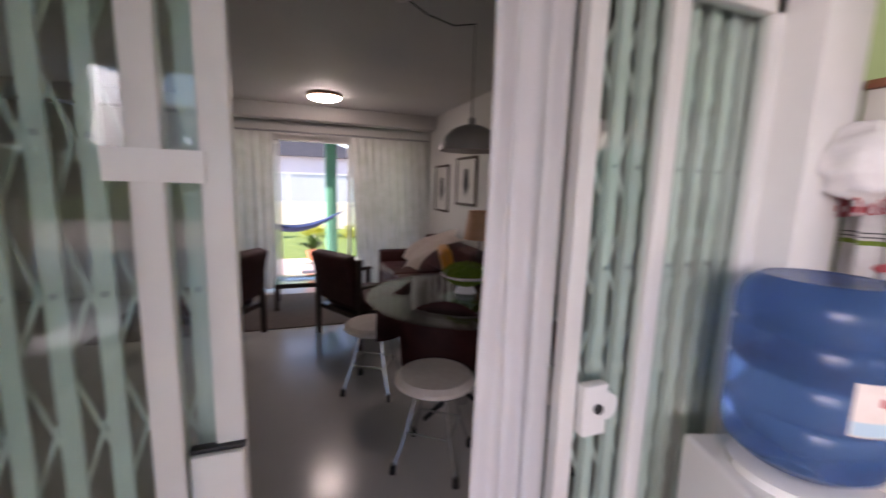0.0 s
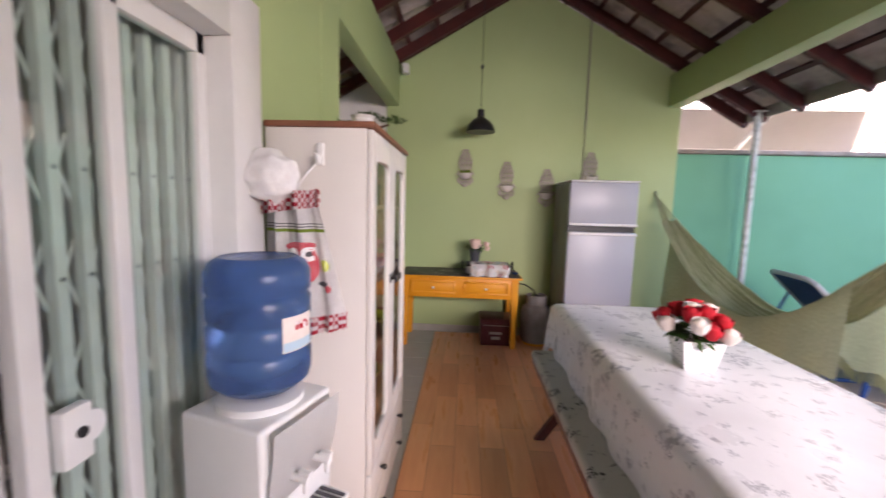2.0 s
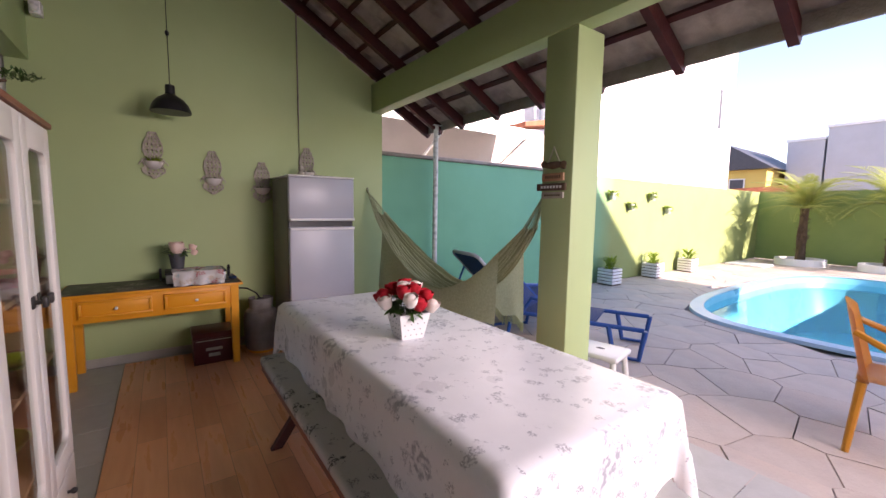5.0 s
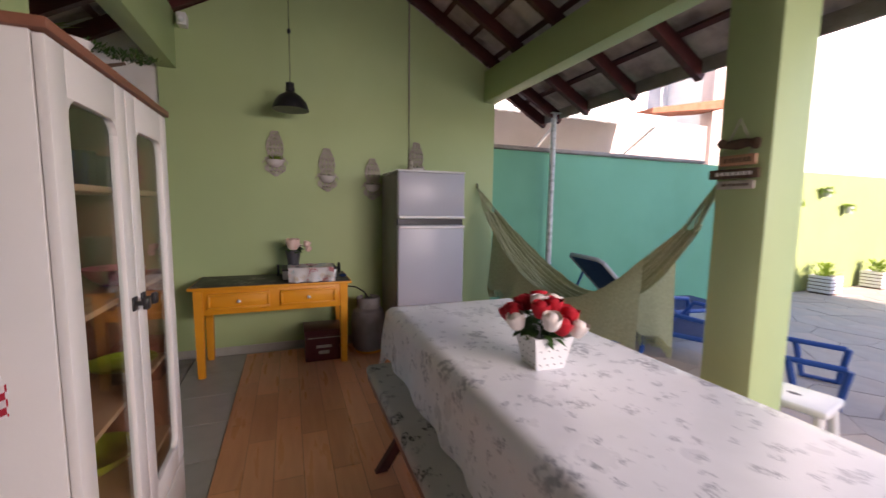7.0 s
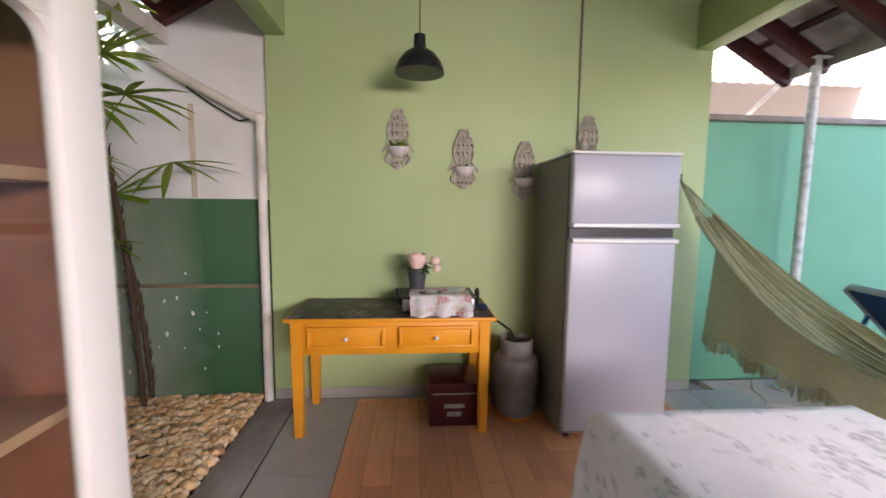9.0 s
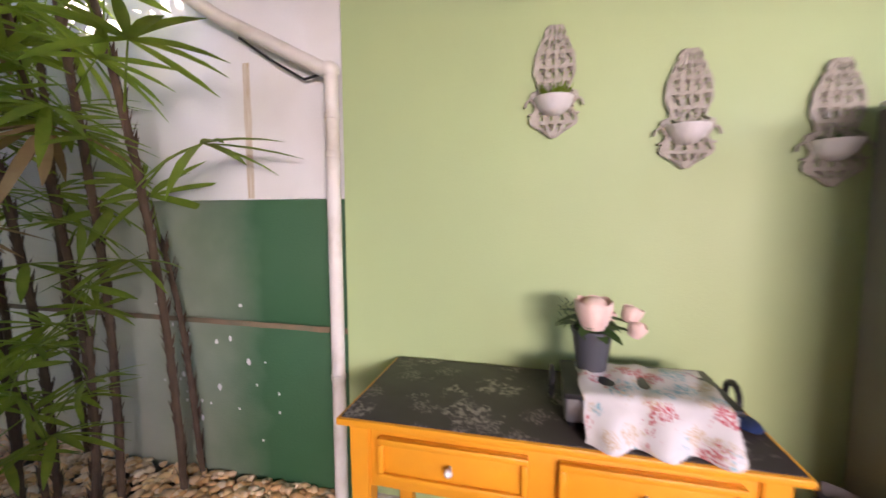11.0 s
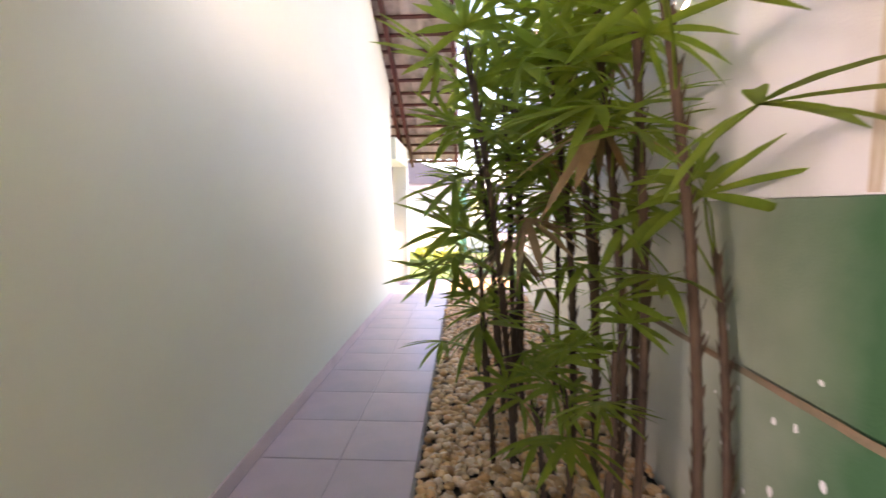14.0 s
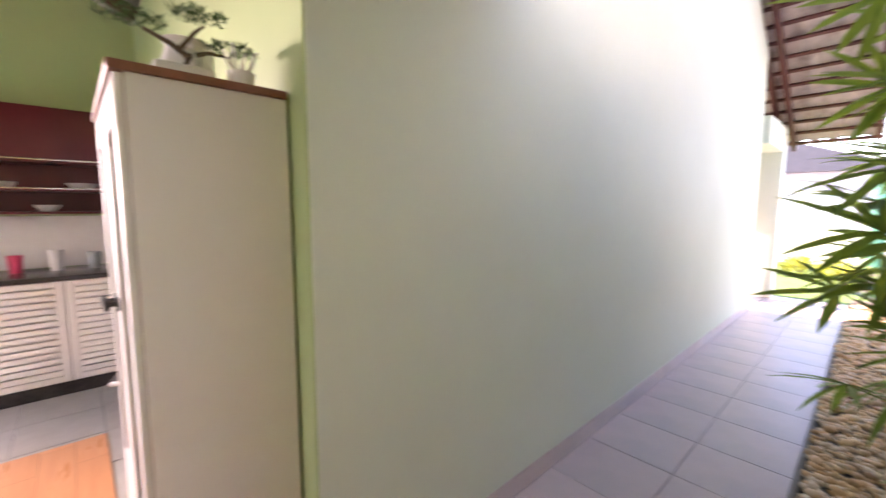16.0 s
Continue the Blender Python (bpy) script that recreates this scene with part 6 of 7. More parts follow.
lady_palm([(4.30, 1.66, 2.55, -0.20, 0.16), (4.21, 1.92, 2.65, -0.08, 0.05), (4.17, 2.01, 2.30, -0.12, 0.10)], 2)
lady_palm([(4.43, 1.68, 1.22, -0.03, 0.14)], 3)
lady_palm([(4.13, 2.20, 2.45, -0.20, 0.08), (4.06, 2.30, 2.15, -0.14, 0.12)], 1)
lady_palm([(3.83, 2.80, 2.35, -0.12, 0.05), (3.90, 2.96, 2.05, -0.06, 0.08), (3.76, 2.90, 1.85, -0.20, 0.02)], 4)
lady_palm([(3.76, 2.38, 2.15, -0.26, -0.04), (3.65, 2.41, 0.80, -0.05, -0.05)], 9)
lady_palm([(3.96, 1.98, 0.62, -0.05, -0.05), (4.08, 1.90, 0.85, 0.0, -0.08), (3.88, 2.10, 0.50, -0.08, -0.02)], 7)
lady_palm([(3.66, 2.70, 1.05, -0.06, 0.0)], 8)
lady_palm([(3.95, 3.5, 2.3, -0.08, 0.1), (4.2, 3.35, 2.55, 0.0, 0.05), (3.78, 3.7, 1.8, -0.1, 0.0)], 6)
lady_palm([(4.42, 2.45, 2.7, -0.06, 0.05), (4.30, 2.75, 2.2, 0.0, 0.08)], 5)


def pebbles():
    rng = np.random.default_rng(4)
    bm = B()
    bmesh.ops.create_icosphere(bm, subdivisions=1, radius=1.0)
    bm.verts.ensure_lookup_table()
    V = np.array([v.co[:] for v in bm.verts])
    F = np.array([[v.index for v in f.verts] for f in bm.faces])
    bm.free()
    n = 8200
    y = 0.96 + 7.2 * rng.random(n) ** 1.45
    x = 3.275 + 1.20 * rng.random(n)
    r = 0.016 + 0.017 * rng.random(n)
    s = np.stack([r * rng.uniform(0.8, 1.4, n), r * rng.uniform(0.8, 1.3, n), r * rng.uniform(0.5, 0.85, n)], 1)
    a = rng.random(n) * 6.283
    P = V[None] * s[:, None, :] * (1 + 0.14 * rng.standard_normal((n, len(V), 1)))
    ca, sa = np.cos(a)[:, None], np.sin(a)[:, None]
    Q = np.stack([P[..., 0] * ca - P[..., 1] * sa + x[:, None], P[..., 0] * sa + P[..., 1] * ca + y[:, None], P[..., 2] + (0.012 + 0.020 * rng.random(n))[:, None]], -1)
    faces = (F[None] + (np.arange(n) * len(V))[:, None, None]).reshape(-1, 3)
    me = bpy.data.meshes.new("pebbles")
    me.from_pydata(Q.reshape(-1, 3).tolist(), [], faces.tolist())
    me.materials.append(M["pebble"])
    me.shade_smooth()
    tagged(new("pebbles", me), "tan and brown river pebbles of the planting bed", "pebbles", "", "stuff")


pebbles()

# ---- garden ----
bm = B()
tube(bm, [(4.42, -2.98, 0.0), (4.42, -2.98, 2.46)], 0.032, 12)
box(bm, 4.36, 4.48, -3.04, -2.92, 0.0, 0.008)
box(bm, 4.36, 4.48, -3.04, -2.92, 2.455, 2.465)
tagged(part("steel_post", bm, M["peel"], None), "thin steel post with peeling white paint holding the eave", "post")


def lounger(at, rz, back, reach=0.74, group="sun loungers"):
    """Blue moulded sun lounger; back: the angle of the raised backrest."""
    l = thing("sun_lounger", "blue plastic sun lounger with " + ("raised" if back > 20 else "lowered") + " backrest", "sun lounger", at, rz, group)
    w = 0.30
    for s in (-1, 1):
        bm = B()
        tube(bm, [(-0.95, s * w, 0.30), (0.95, s * w, 0.30)], 0.022, 8)
        part("side_rail", bm, M["blue"], l)
        for x in (-0.80, 0.50):
            bm = B()
            pts = [(x - 0.16, 0.30), (x - 0.12, 0.02), (x + 0.10, 0.02), (x + 0.16, 0.30)]
            tube(bm, [(px, s * (w + 0.01), pz) for px, pz in pts], 0.024, 8)
            part("leg", bm, M["blue"], l, "blue looped leg")
        bm = B()
        tube(bm, [(-0.30, s * (w + 0.02), 0.30), (-0.26, s * (w + 0.03), 0.45), (0.12, s * (w + 0.03), 0.48), (0.22, s * (w + 0.02), 0.32)], 0.022, 8)
        part("armrest", bm, M["blue"], l)
    bm = B()
    box(bm, -0.52 if reach < 0.6 else -0.93, 0.22, -w, w, 0.305, 0.325, 0.006)
    part("seat", bm, M["navy"], l, "navy mesh seat")
    hinge = pose(0.22, 0, 0.315, 0, -back, 0)
    bm = B()
    box(bm, 0.0, reach, -w + 0.02, w - 0.02, -0.012, 0.012, 0.006)
    bmesh.ops.transform(bm, matrix=hinge, verts=bm.verts)
    part("backrest", bm, M["navy"], l, "navy mesh backrest")
    bm = B()
    tube(bm, [(0.0, -w, 0), (reach, -w, 0), (reach + 0.04, -w * 0.8, 0), (reach + 0.04, w * 0.8, 0), (reach, w, 0), (0.0, w, 0)], 0.022, 8)
    bmesh.ops.transform(bm, matrix=hinge, verts=bm.verts)
    part("back_frame", bm, M["greybld"] if reach > 0.6 else M["blue"], l)
    if back > 20:
        for s in (-1, 1):
            bm = B()
            q = hinge @ Vector((reach * 0.68, s * w, 0))
            tube(bm, [q, (q.x + 0.16, q.y, 0.30)], 0.014, 8)
            part("prop", bm, M["blue"], l)
    return l


lounger((2.90, -3.52, 0), 24, 42, 0.42)
lounger((3.76, -3.80, 0), 82, 45)


def plastic_chair():
    c = thing("garden_chair", "amber plastic garden chair with curved arms", "chair", (0.29, -3.55, 0), -84)
    for sx in (-1, 1):
        for sy in (-1, 1):
            bm = B()
            tube(bm, [(sx * 0.20, sy * 0.20, 0.43), (sx * 0.235, sy * 0.235, 0.0)], 0.024, 8, 0.018)
            part("leg", bm, M["orange"], c)
    bm = B()
    sheet(bm, lambda u, v: ((u - 0.5) * 0.46, (v - 0.5) * 0.46, 0.42 + 0.02 * (2 * u - 1) ** 2 + 0.015 * (v - 0.5)), 10, 10, 0.012)
    part("seat", bm, M["orange"], c)
    bm = B()

    def back(u, v):
        s = (u - 0.5) * 2
        return (s * (0.23 - 0.05 * v * v), 0.22 + 0.10 * v - 0.05 * s * s, 0.43 + 0.46 * v - 0.06 * s * s * v)
    sheet(bm, back, 12, 10, 0.010)
    part("backrest", bm, M["orange"], c)
    for s in (-1, 1):
        bm = B()
        tube(bm, [(s * 0.22, 0.25, 0.72), (s * 0.27, 0.12, 0.66), (s * 0.27, -0.12, 0.63), (s * 0.24, -0.22, 0.55), (s * 0.21, -0.20, 0.43)], 0.020, 8)
        part("armrest", bm, M["orange"], c)


plastic_chair()


def stool():
    s = thing("plastic_stool", "cream plastic stool with a grip hole", "stool", (1.70, -2.62, 0), 12)
    bm = B()
    box(bm, -0.17, 0.17, -0.15, 0.15, 0.36, 0.40, 0.016, 3)
    part("seat", bm, M["whiteplastic"], s)
    bm = B()
    lathe(bm, [(0.02, 0.4005), (0.0005, 0.4012)], seg=16, sx=1.6)
    part("grip_hole", bm, M["greypot"], s)
    for sx in (-1, 1):
        for sy in (-1, 1):
            bm = B()
            tube(bm, [(sx * 0.13, sy * 0.11, 0.37), (sx * 0.165, sy * 0.145, 0.0)], 0.022, 8)
            part("leg", bm, M["whiteplastic"], s)


stool()


def slatted_planter(at, seed):
    p = thing("slatted_planter", "square whitewashed slatted planter with a small shrub", "planter", at, 0, "planters along the garden wall")
    for k in range(5):
        bm = B()
        z = 0.03 + 0.06 * k
        box(bm, -0.16, 0.16, -0.16, -0.145, z, z + 0.045, 0.003)
        box(bm, -0.16, 0.16, 0.145, 0.16, z, z + 0.045, 0.003)
        box(bm, -0.16, -0.145, -0.145, 0.145, z, z + 0.045, 0.003)
        box(bm, 0.145, 0.16, -0.145, 0.145, z, z + 0.045, 0.003)
        part("slat_ring", bm, M["whitewall"], p)
    bm = B()
    box(bm, -0.143, 0.143, -0.143, 0.143, 0.0, 0.30)
    part("soil_box", bm, M["soil"], p)
    rnd = random.Random(seed)
    bm = B()
    for k in range(90):
        a, r = rnd.random() * 6.28, 0.12 * rnd.random()
        z = 0.30 + 0.22 * rnd.random()
        leaf_blade(bm, (r * math.cos(a), r * math.sin(a), z - 0.05), (1.8 * r * math.cos(a) + 0.03 * math.cos(a), 1.8 * r * math.sin(a) + 0.03 * math.sin(a), z + 0.08 * rnd.random()), 0.035, 0.02, 3)
    part("shrub", bm, M["leaf"], p, "small leafy shrub", 80)


for k, y in enumerate((-7.0, -8.6, -10.2)):
    slatted_planter((4.38, y, 0), k)


def wall_pot(y, z, k):
    p = thing("wall_pot", "small wall-hung pot with a trailing plant", "flower pot", (4.60, y, z), 0, "pots on the garden wall")
    bm = B()
    lathe(bm, [(0.05, 0), (0.075, 0.13), (0.07, 0.13), (0.045, 0.02), (0.0005, 0.02)], (-0.07, 0, 0), 16)
    part("pot", bm, M["wallpot"], p)
    rnd = random.Random(k)
    bm = B()
    for i in range(60):
        a = rnd.random() * 6.28
        leaf_blade(bm, (-0.07 + 0.03 * math.cos(a), 0.03 * math.sin(a), 0.12), (-0.07 + 0.11 * math.cos(a), 0.20 * math.sin(a) * rnd.random(), 0.12 + rnd.uniform(-0.06, 0.10)), 0.03, 0.03, 3)
    part("plant", bm, M["leaf"], p, "", 80)


for k, (y, z) in enumerate(((-7.2, 1.62), (-7.9, 1.42), (-8.7, 1.64), (-9.4, 1.36))):
    wall_pot(y, z, k)


def feather_palm(at, seed, trunk_h, reach):
    p = thing("date_palm", "bushy date palm in a white ring bed by the rear wall", "palm", at, 0, "palms by the rear wall")
    rnd = random.Random(seed)
    bm = B()
    tube(bm, [(0, 0, 0), (0.01, 0, trunk_h * 0.5), (0, 0, trunk_h)], 0.13, 12, 0.10)
    for k in range(70):
        a, z = rnd.random() * 6.28, trunk_h * rnd.random()
        d = Vector((math.cos(a), math.sin(a), 0))
        leaf_blade(bm, Vector((0, 0, z)) + d * 0.09, Vector((0, 0, z + 0.08)) + d * 0.17, 0.06, 0, 2)
    part("trunk", bm, M["cane"], p, "rough stubby trunk", 60)
    fm = []
    for v in range(3):
        bm = B()
        R = reach * rnd.uniform(0.85, 1.1)
        pts = [Vector((R * t, 0, 0.55 * R * t - 0.75 * R * t * t)) for t in [i / 8 for i in range(9)]]
        tube(bm, pts, 0.010, 5, 0.003)
        for i in range(22):
            t = 0.12 + 0.86 * i / 22
            j = min(7, int(t * 8))
            c = pts[j].lerp(pts[j + 1], t * 8 - j)
            for s in (-1, 1):
                ln = 0.30 * math.sin(math.pi * (0.15 + 0.8 * t)) * rnd.uniform(0.8, 1.1)
                leaf_blade(bm, c, c + Vector((0.55 * ln, s * 0.75 * ln, 0.12 * ln)), 0.022, 0.04, 2)
        fm.append(mesh_of(bm, "frond", M["datepalm"], 80))
    for k in range(42):
        ob = new("frond", fm[k % 3])
        ob.parent = p
        ob.matrix_local = pose(0, 0, trunk_h - 0.02, 0, rnd.uniform(-62, 8), k * 137.5)
    bm = B()
    lathe(bm, [(0.55, 0.0), (0.55, 0.18), (0.47, 0.18), (0.47, 0.05)], seg=28)
    part("ring_bed", bm, M["whitewall"], p, "low white ring bed")


feather_palm((3.30, -14.35, 0), 1, 1.55, 1.35)
feather_palm((1.65, -14.5, 0), 2, 1.65, 1.35)
feather_palm((-0.2, -14.4, 0), 4, 1.6, 1.4)
feather_palm((-2.2, -14.4, 0), 3, 1.6, 1.35)
bm = B()
box(bm, 3.60, 4.45, -13.4, -12.6, 0.0, 0.05, 0.01)
tagged(part("stone_slab", bm, M["whitewall"], None), "low pale slab on the paving near the garden wall", "slab")


# ---- neighbours ----
def house(name, label, x0, x1, y0, y1, h, material, windows=(), roof=None, cat="building"):
    b = thing(name, label, cat, (x0, y0, 0))
    bm = B()
    box(bm, 0, x1 - x0, 0, y1 - y0, 0, h)
    part("wall", bm, material, b)
    bm = B()
    box(bm, -0.06, x1 - x0 + 0.06, -0.06, y1 - y0 + 0.06, h, h + 0.14)
    part("parapet", bm, M["whitewall"] if roof is None else M["concrete"], b)
    for fx, a, z, w, hh in windows:
        bm = B()
        if fx == "x":
            box(bm, -0.05, 0.02, a, a + w, z, z + hh)
        else:
            box(bm, a, a + w, y1 - y0 - 0.02, y1 - y0 + 0.05, z, z + hh)
        wn_ = part("window", bm, M["alu"], b)
        bm = B()
        if fx == "x":
            box(bm, -0.06, -0.045, a + 0.06, a + w - 0.06, z + 0.06, z + hh - 0.06)
        else:
            box(bm, a + 0.06, a + w - 0.06, y1 - y0 + 0.045, y1 - y0 + 0.06, z + 0.06, z + hh - 0.06)
        part("pane", bm, M["greypot"], wn_)
    if roof:
        bm = B()
        m = (x1 - x0) / 2
        prism(bm, [(-0.4, h), (x1 - x0 + 0.4, h), (m, h + roof)], "y", -0.4, y1 - y0 + 0.4)
        part("roof", bm, M["greypot"], b, "dark grey tiled roof")
    return b


def west_shade_block():
    """Unseen gambrel-roofed block, added in the west to lay shade over the patio."""
    b = thing("west_shade_block", "unseen house-shaped block with a two-pitched roof, added to shade the patio", "house", (-13.0, 0, 0))
    prof = [(5.0, 0), (5.0, 5.6), (-3.0, 8.2), (-7.58, 7.02), (-8.5, 6.78), (-10.35, 4.97), (-8.9, 4.9), (-8.9, 0)]
    bm = B()
    prism(bm, prof, "x", 0.0, 2.9)
    part("wall", bm, M["facade"], b)
    for (ya, za), (yb, zb) in zip(prof[1:5], prof[2:6]):
        bm = B()
        prism(bm, [(ya, za + 0.005), (yb, zb + 0.005), (yb, zb + 0.09), (ya, za + 0.09)], "x", -0.2, 3.0)
        part("roof", bm, M["terracotta"], b, "terracotta roof plane of the added shade block")


west_shade_block()
house("white_building", "tall plain white neighbouring building", 7.0, 15.0, -19.4, -9.6, 8.3, M["facade"], [("x", 1.2, 4.6, 0.35, 1.6), ("y", 4.0, 5.0, 1.0, 1.0)])
house("beige_building", "weathered pale building behind the garden wall", 8.6, 15.0, -9.6, 3.0, 5.6, M["facade"])
house("grey_building", "stepped pale grey building in the distance", -12.0, 6.2, -40, -30, 6.1, M["greybld"])
house("grey_annex", "low pale grey annex in the distance", 6.3, 7.9, -40, -30, 5.5, M["greybld"])
house("yellow_house", "distant yellow house with a dark roof", 8.2, 12.0, -34, -28, 3.9, M["yellow2"], [("y", 1.0, 2.4, 0.8, 1.0), ("y", 2.4, 2.4, 0.8, 1.0)], 1.5)


bm = B()
prism(bm, [(5.0, 2.05), (9.4, 2.05), (9.4, 2.35), (5.0, 2.55)], "y", -21.0, -20.6)
tagged(part("boundary_roof_edge", bm, M["terracotta"], None), "low terracotta roof edge behind the garden corner", "roof")
bm = B()
prism(bm, [(5.0, 0), (9.4, 0), (9.4, 2.05), (5.0, 2.05)], "y", -20.98, -20.62)
tagged(part("outbuilding_wall", bm, M["beige"], None), "beige outbuilding wall behind the garden corner", "wall")


def carport():
    c = thing("carport_roof", "neighbour's white corrugated metal roof on brackets", "roof", (0, 0, 0))
    bm = B()
    sheet(bm, lambda u, v: (5.75 + 1.3 * v, -6.45 + 7.05 * u, 2.92 + 0.22 * v + 0.012 * math.sin(u * 240)), 400, 1, 0.01)
    part("roof_sheet", bm, M["whiteplastic"], c, "white corrugated sheet")
    for z in (2.79, 2.86, 2.93):
        bm = B()
        box(bm, 5.70, 5.745, -6.45, 0.6, z, z + 0.055, 0.006)
        part("fascia", bm, M["whiteplastic"], c)
    for y in (-6.2, -4.2, -2.4):
        bm = B()
        tube(bm, [(7.0, y, 2.2), (5.85, y, 2.88)], 0.025, 8)
        part("brace", bm, M["whiteplastic"], c)
    bm = B()
    box(bm, 7.05, 7.2, -9.1, 0.6, 0, 3.30)
    part("back_wall", bm, M["beige"], c, "beige rendered wall")
    bm = B()
    box(bm, 6.95, 7.25, -9.55, -9.102, 0, 5.6, 0.01)
    part("corner_pillar", bm, M["beige"], c, "beige corner pillar")
    bm = B()
    prism(bm, [(-6.9, 3.305), (-9.1, 3.62), (-9.1, 3.82), (-6.9, 3.40)], "x", 6.6, 7.3)
    part("sloping_eave", bm, M["terracotta"], c, "sloping reddish eave")


carport()
house("street_house", "pale house across the street with a grey roof", -3.0, 4.0, 24, 30, 2.9, M["greybld"], [], 1.4)
house("street_house_far", "pale bluish house across the street", -14.0, -5.0, 26, 32, 3.2, M["facade"], [], 1.6)
house("street_garage", "low pale garage across the street", 5.0, 11.0, 25, 31, 2.6, M["facade"], [], 1.1)
bm = B()
for k in range(9):
    x = -11.5 + 1.9 * k
    box(bm, x - 0.02, x + 0.02, 13.45, 13.5, 0.85, 1.75)
box(bm, -12, 4.4, 13.45, 13.5, 1.72, 1.76)
fence = tagged(part("front_fence", bm, M["alu"], None), "slim metal fence frame on the low front wall", "fence")
bm = B()
box(bm, -12, 4.4, 13.472, 13.478, 0.86, 1.72)
p = part("pane", bm, M["panegreen"], fence)
p.visible_shadow = False
bm = B()
box(bm, 3.35, 3.62, 13.1, 13.36, 0, 2.1, 0.01)
tagged(part("gate_post", bm, M["teal"], None), "green gate post at the front wall", "post")


def shrub(at, seed, r, material, label):
    s = thing("shrub", label, "shrub", at, 0, "shrubs in the front lawn")
    rnd = random.Random(seed)
    bm = B()
    for k in range(320):
        a, e = rnd.random() * 6.28, rnd.random()
        q = r * (0.4 + 0.6 * rnd.random())
        b = Vector((q * math.cos(a) * math.sqrt(1 - e * e), q * math.sin(a) * math.sqrt(1 - e * e), 0.75 * q * e))
        leaf_blade(bm, b, b * 1.2 + Vector((rnd.uniform(-1, 1), rnd.uniform(-1, 1), rnd.uniform(0, 1))) * 0.06, 0.05, 0, 2)
    part("leaves", bm, material, s, "", 80)
    bm = B()
    for k in range(6):
        a = k * 1.05
        tube(bm, [(0, 0, 0), (0.5 * r * math.cos(a), 0.5 * r * math.sin(a), 0.5 * r)], 0.01, 5, 0.004)
    part("stems", bm, M["cane"], s)["kind"] = "stuff"


M["goldleaf"] = translucent("golden_leaf", (0.42, 0.42, 0.04), 0.4, 0.6, (0.32, 0.36, 0.05), 8)
for k, (x, y) in enumerate(((1.6, 11.2), (2.4, 11.5), (3.1, 11.0), (0.6, 11.6), (-1.0, 11.5))):
    shrub((x, y, 0), k, 0.42, M["goldleaf"], "low golden-green shrub on the front lawn")

# ---- kitchenette behind the walker ----
def kitchenette():
    for k, (ya, yb) in enumerate(((-0.92, -0.39), (-0.385, 0.145), (0.15, 0.68))):
        c = thing("base_cabinet", "white base cabinet with a louvred door", "cabinet", (-1.09, ya, 0), 0, "kitchenette base cabinets")
        w = yb - ya
        bm = B()
        box(bm, 0, 0.58, 0, 0.016, 0.10, 0.85)
        box(bm, 0, 0.58, w - 0.016, w, 0.10, 0.85)
        box(bm, 0, 0.58, 0.016, w - 0.016, 0.10, 0.116)
        box(bm, 0, 0.012, 0.016, w - 0.016, 0.116, 0.85)
        part("body", bm, M["white"], c)
        bm = B()
        box(bm, 0.582, 0.602, 0.004, 0.05, 0.11, 0.845, 0.003)
        box(bm, 0.582, 0.602, w - 0.05, w - 0.004, 0.11, 0.845, 0.003)
        box(bm, 0.582, 0.602, 0.05, w - 0.05, 0.11, 0.15, 0.003)
        box(bm, 0.582, 0.602, 0.05, w - 0.05, 0.805, 0.845, 0.003)
        dr = part("door", bm, M["white"], c)
        for i in range(14):
            bm = B()
            z = 0.155 + 0.0464 * i
            box(bm, 0.586, 0.600, 0.05, w - 0.05, z, z + 0.038, 0.004)
            part("slat", bm, M["white"], dr)
    bm = B()
    box(bm, -1.095, -1.07 + 0.56, -0.93, 0.70, 0.0, 0.098)
    tagged(part("plinth_block", bm, M["granite"], None), "black granite plinth under the kitchenette", "plinth")
    bm = B()
    box(bm, -1.095, -0.455, -0.95, 0.70, 0.852, 0.885, 0.004)
    tagged(part("worktop", bm, M["granite"], None), "black granite worktop over white cabinets", "worktop")
    bm = B()
    box(bm, -1.098, -1.085, -0.95, 0.70, 0.887, 1.30)
    tagged(part("backsplash", bm, M["ceramic"], None), "white glazed backsplash above the worktop", "backsplash")
    u = thing("wall_cabinet", "dark red wall cabinet with open lit shelves", "cabinet", (-1.095, -0.92, 1.32))
    bm = B()
    box(bm, 0, 0.32, 0, 0.018, 0, 0.78)
    box(bm, 0, 0.32, 1.58, 1.598, 0, 0.78)
    box(bm, 0, 0.012, 0.018, 1.58, 0, 0.78)
    part("body", bm, M["redcab"], u)
    for z in (0.0, 0.17, 0.38, 0.762):
        bm = B()
        box(bm, 0, 0.32, 0.019, 1.579, z, z + 0.018)
        part("shelf", bm, M["redcab"], u)
    bm = B()
    box(bm, 0.322, 0.338, 0.0, 1.598, 0.40, 0.78, 0.002)
    dr = part("door", bm, M["redcab"], u)
    for z in (0.40, 0.19):
        bm = B()
        box(bm, 0.338, 0.350, 0.1, 1.5, z - 0.006, z + 0.006, 0.003)
        part("rail", bm, M["chrome"], dr)
    random.seed(8)
    for k in range(7):
        bowl((-0.92, -0.75 + 0.21 * k, 1.508 if k % 2 else 1.338), 0.06 + 0.02 * (k % 3), 0.05, M["ceramic"], "white ceramic bowl on the open shelf")
    for k, m in enumerate(("pinkplastic", "steel", "pinkplastic", "ceramic", "steel")):
        drinking_glass((-0.85, -0.55 + 0.22 * k, 0.886), 0.045, 0.13 + 0.03 * (k % 2), M[m], "canister", "small kitchen canister on the worktop")


kitchenette()

# ---- living room ----
bm = B()
box(bm, -1.6, 1.15, 4.15, 5.45, 0.001, 0.012, 0.003)
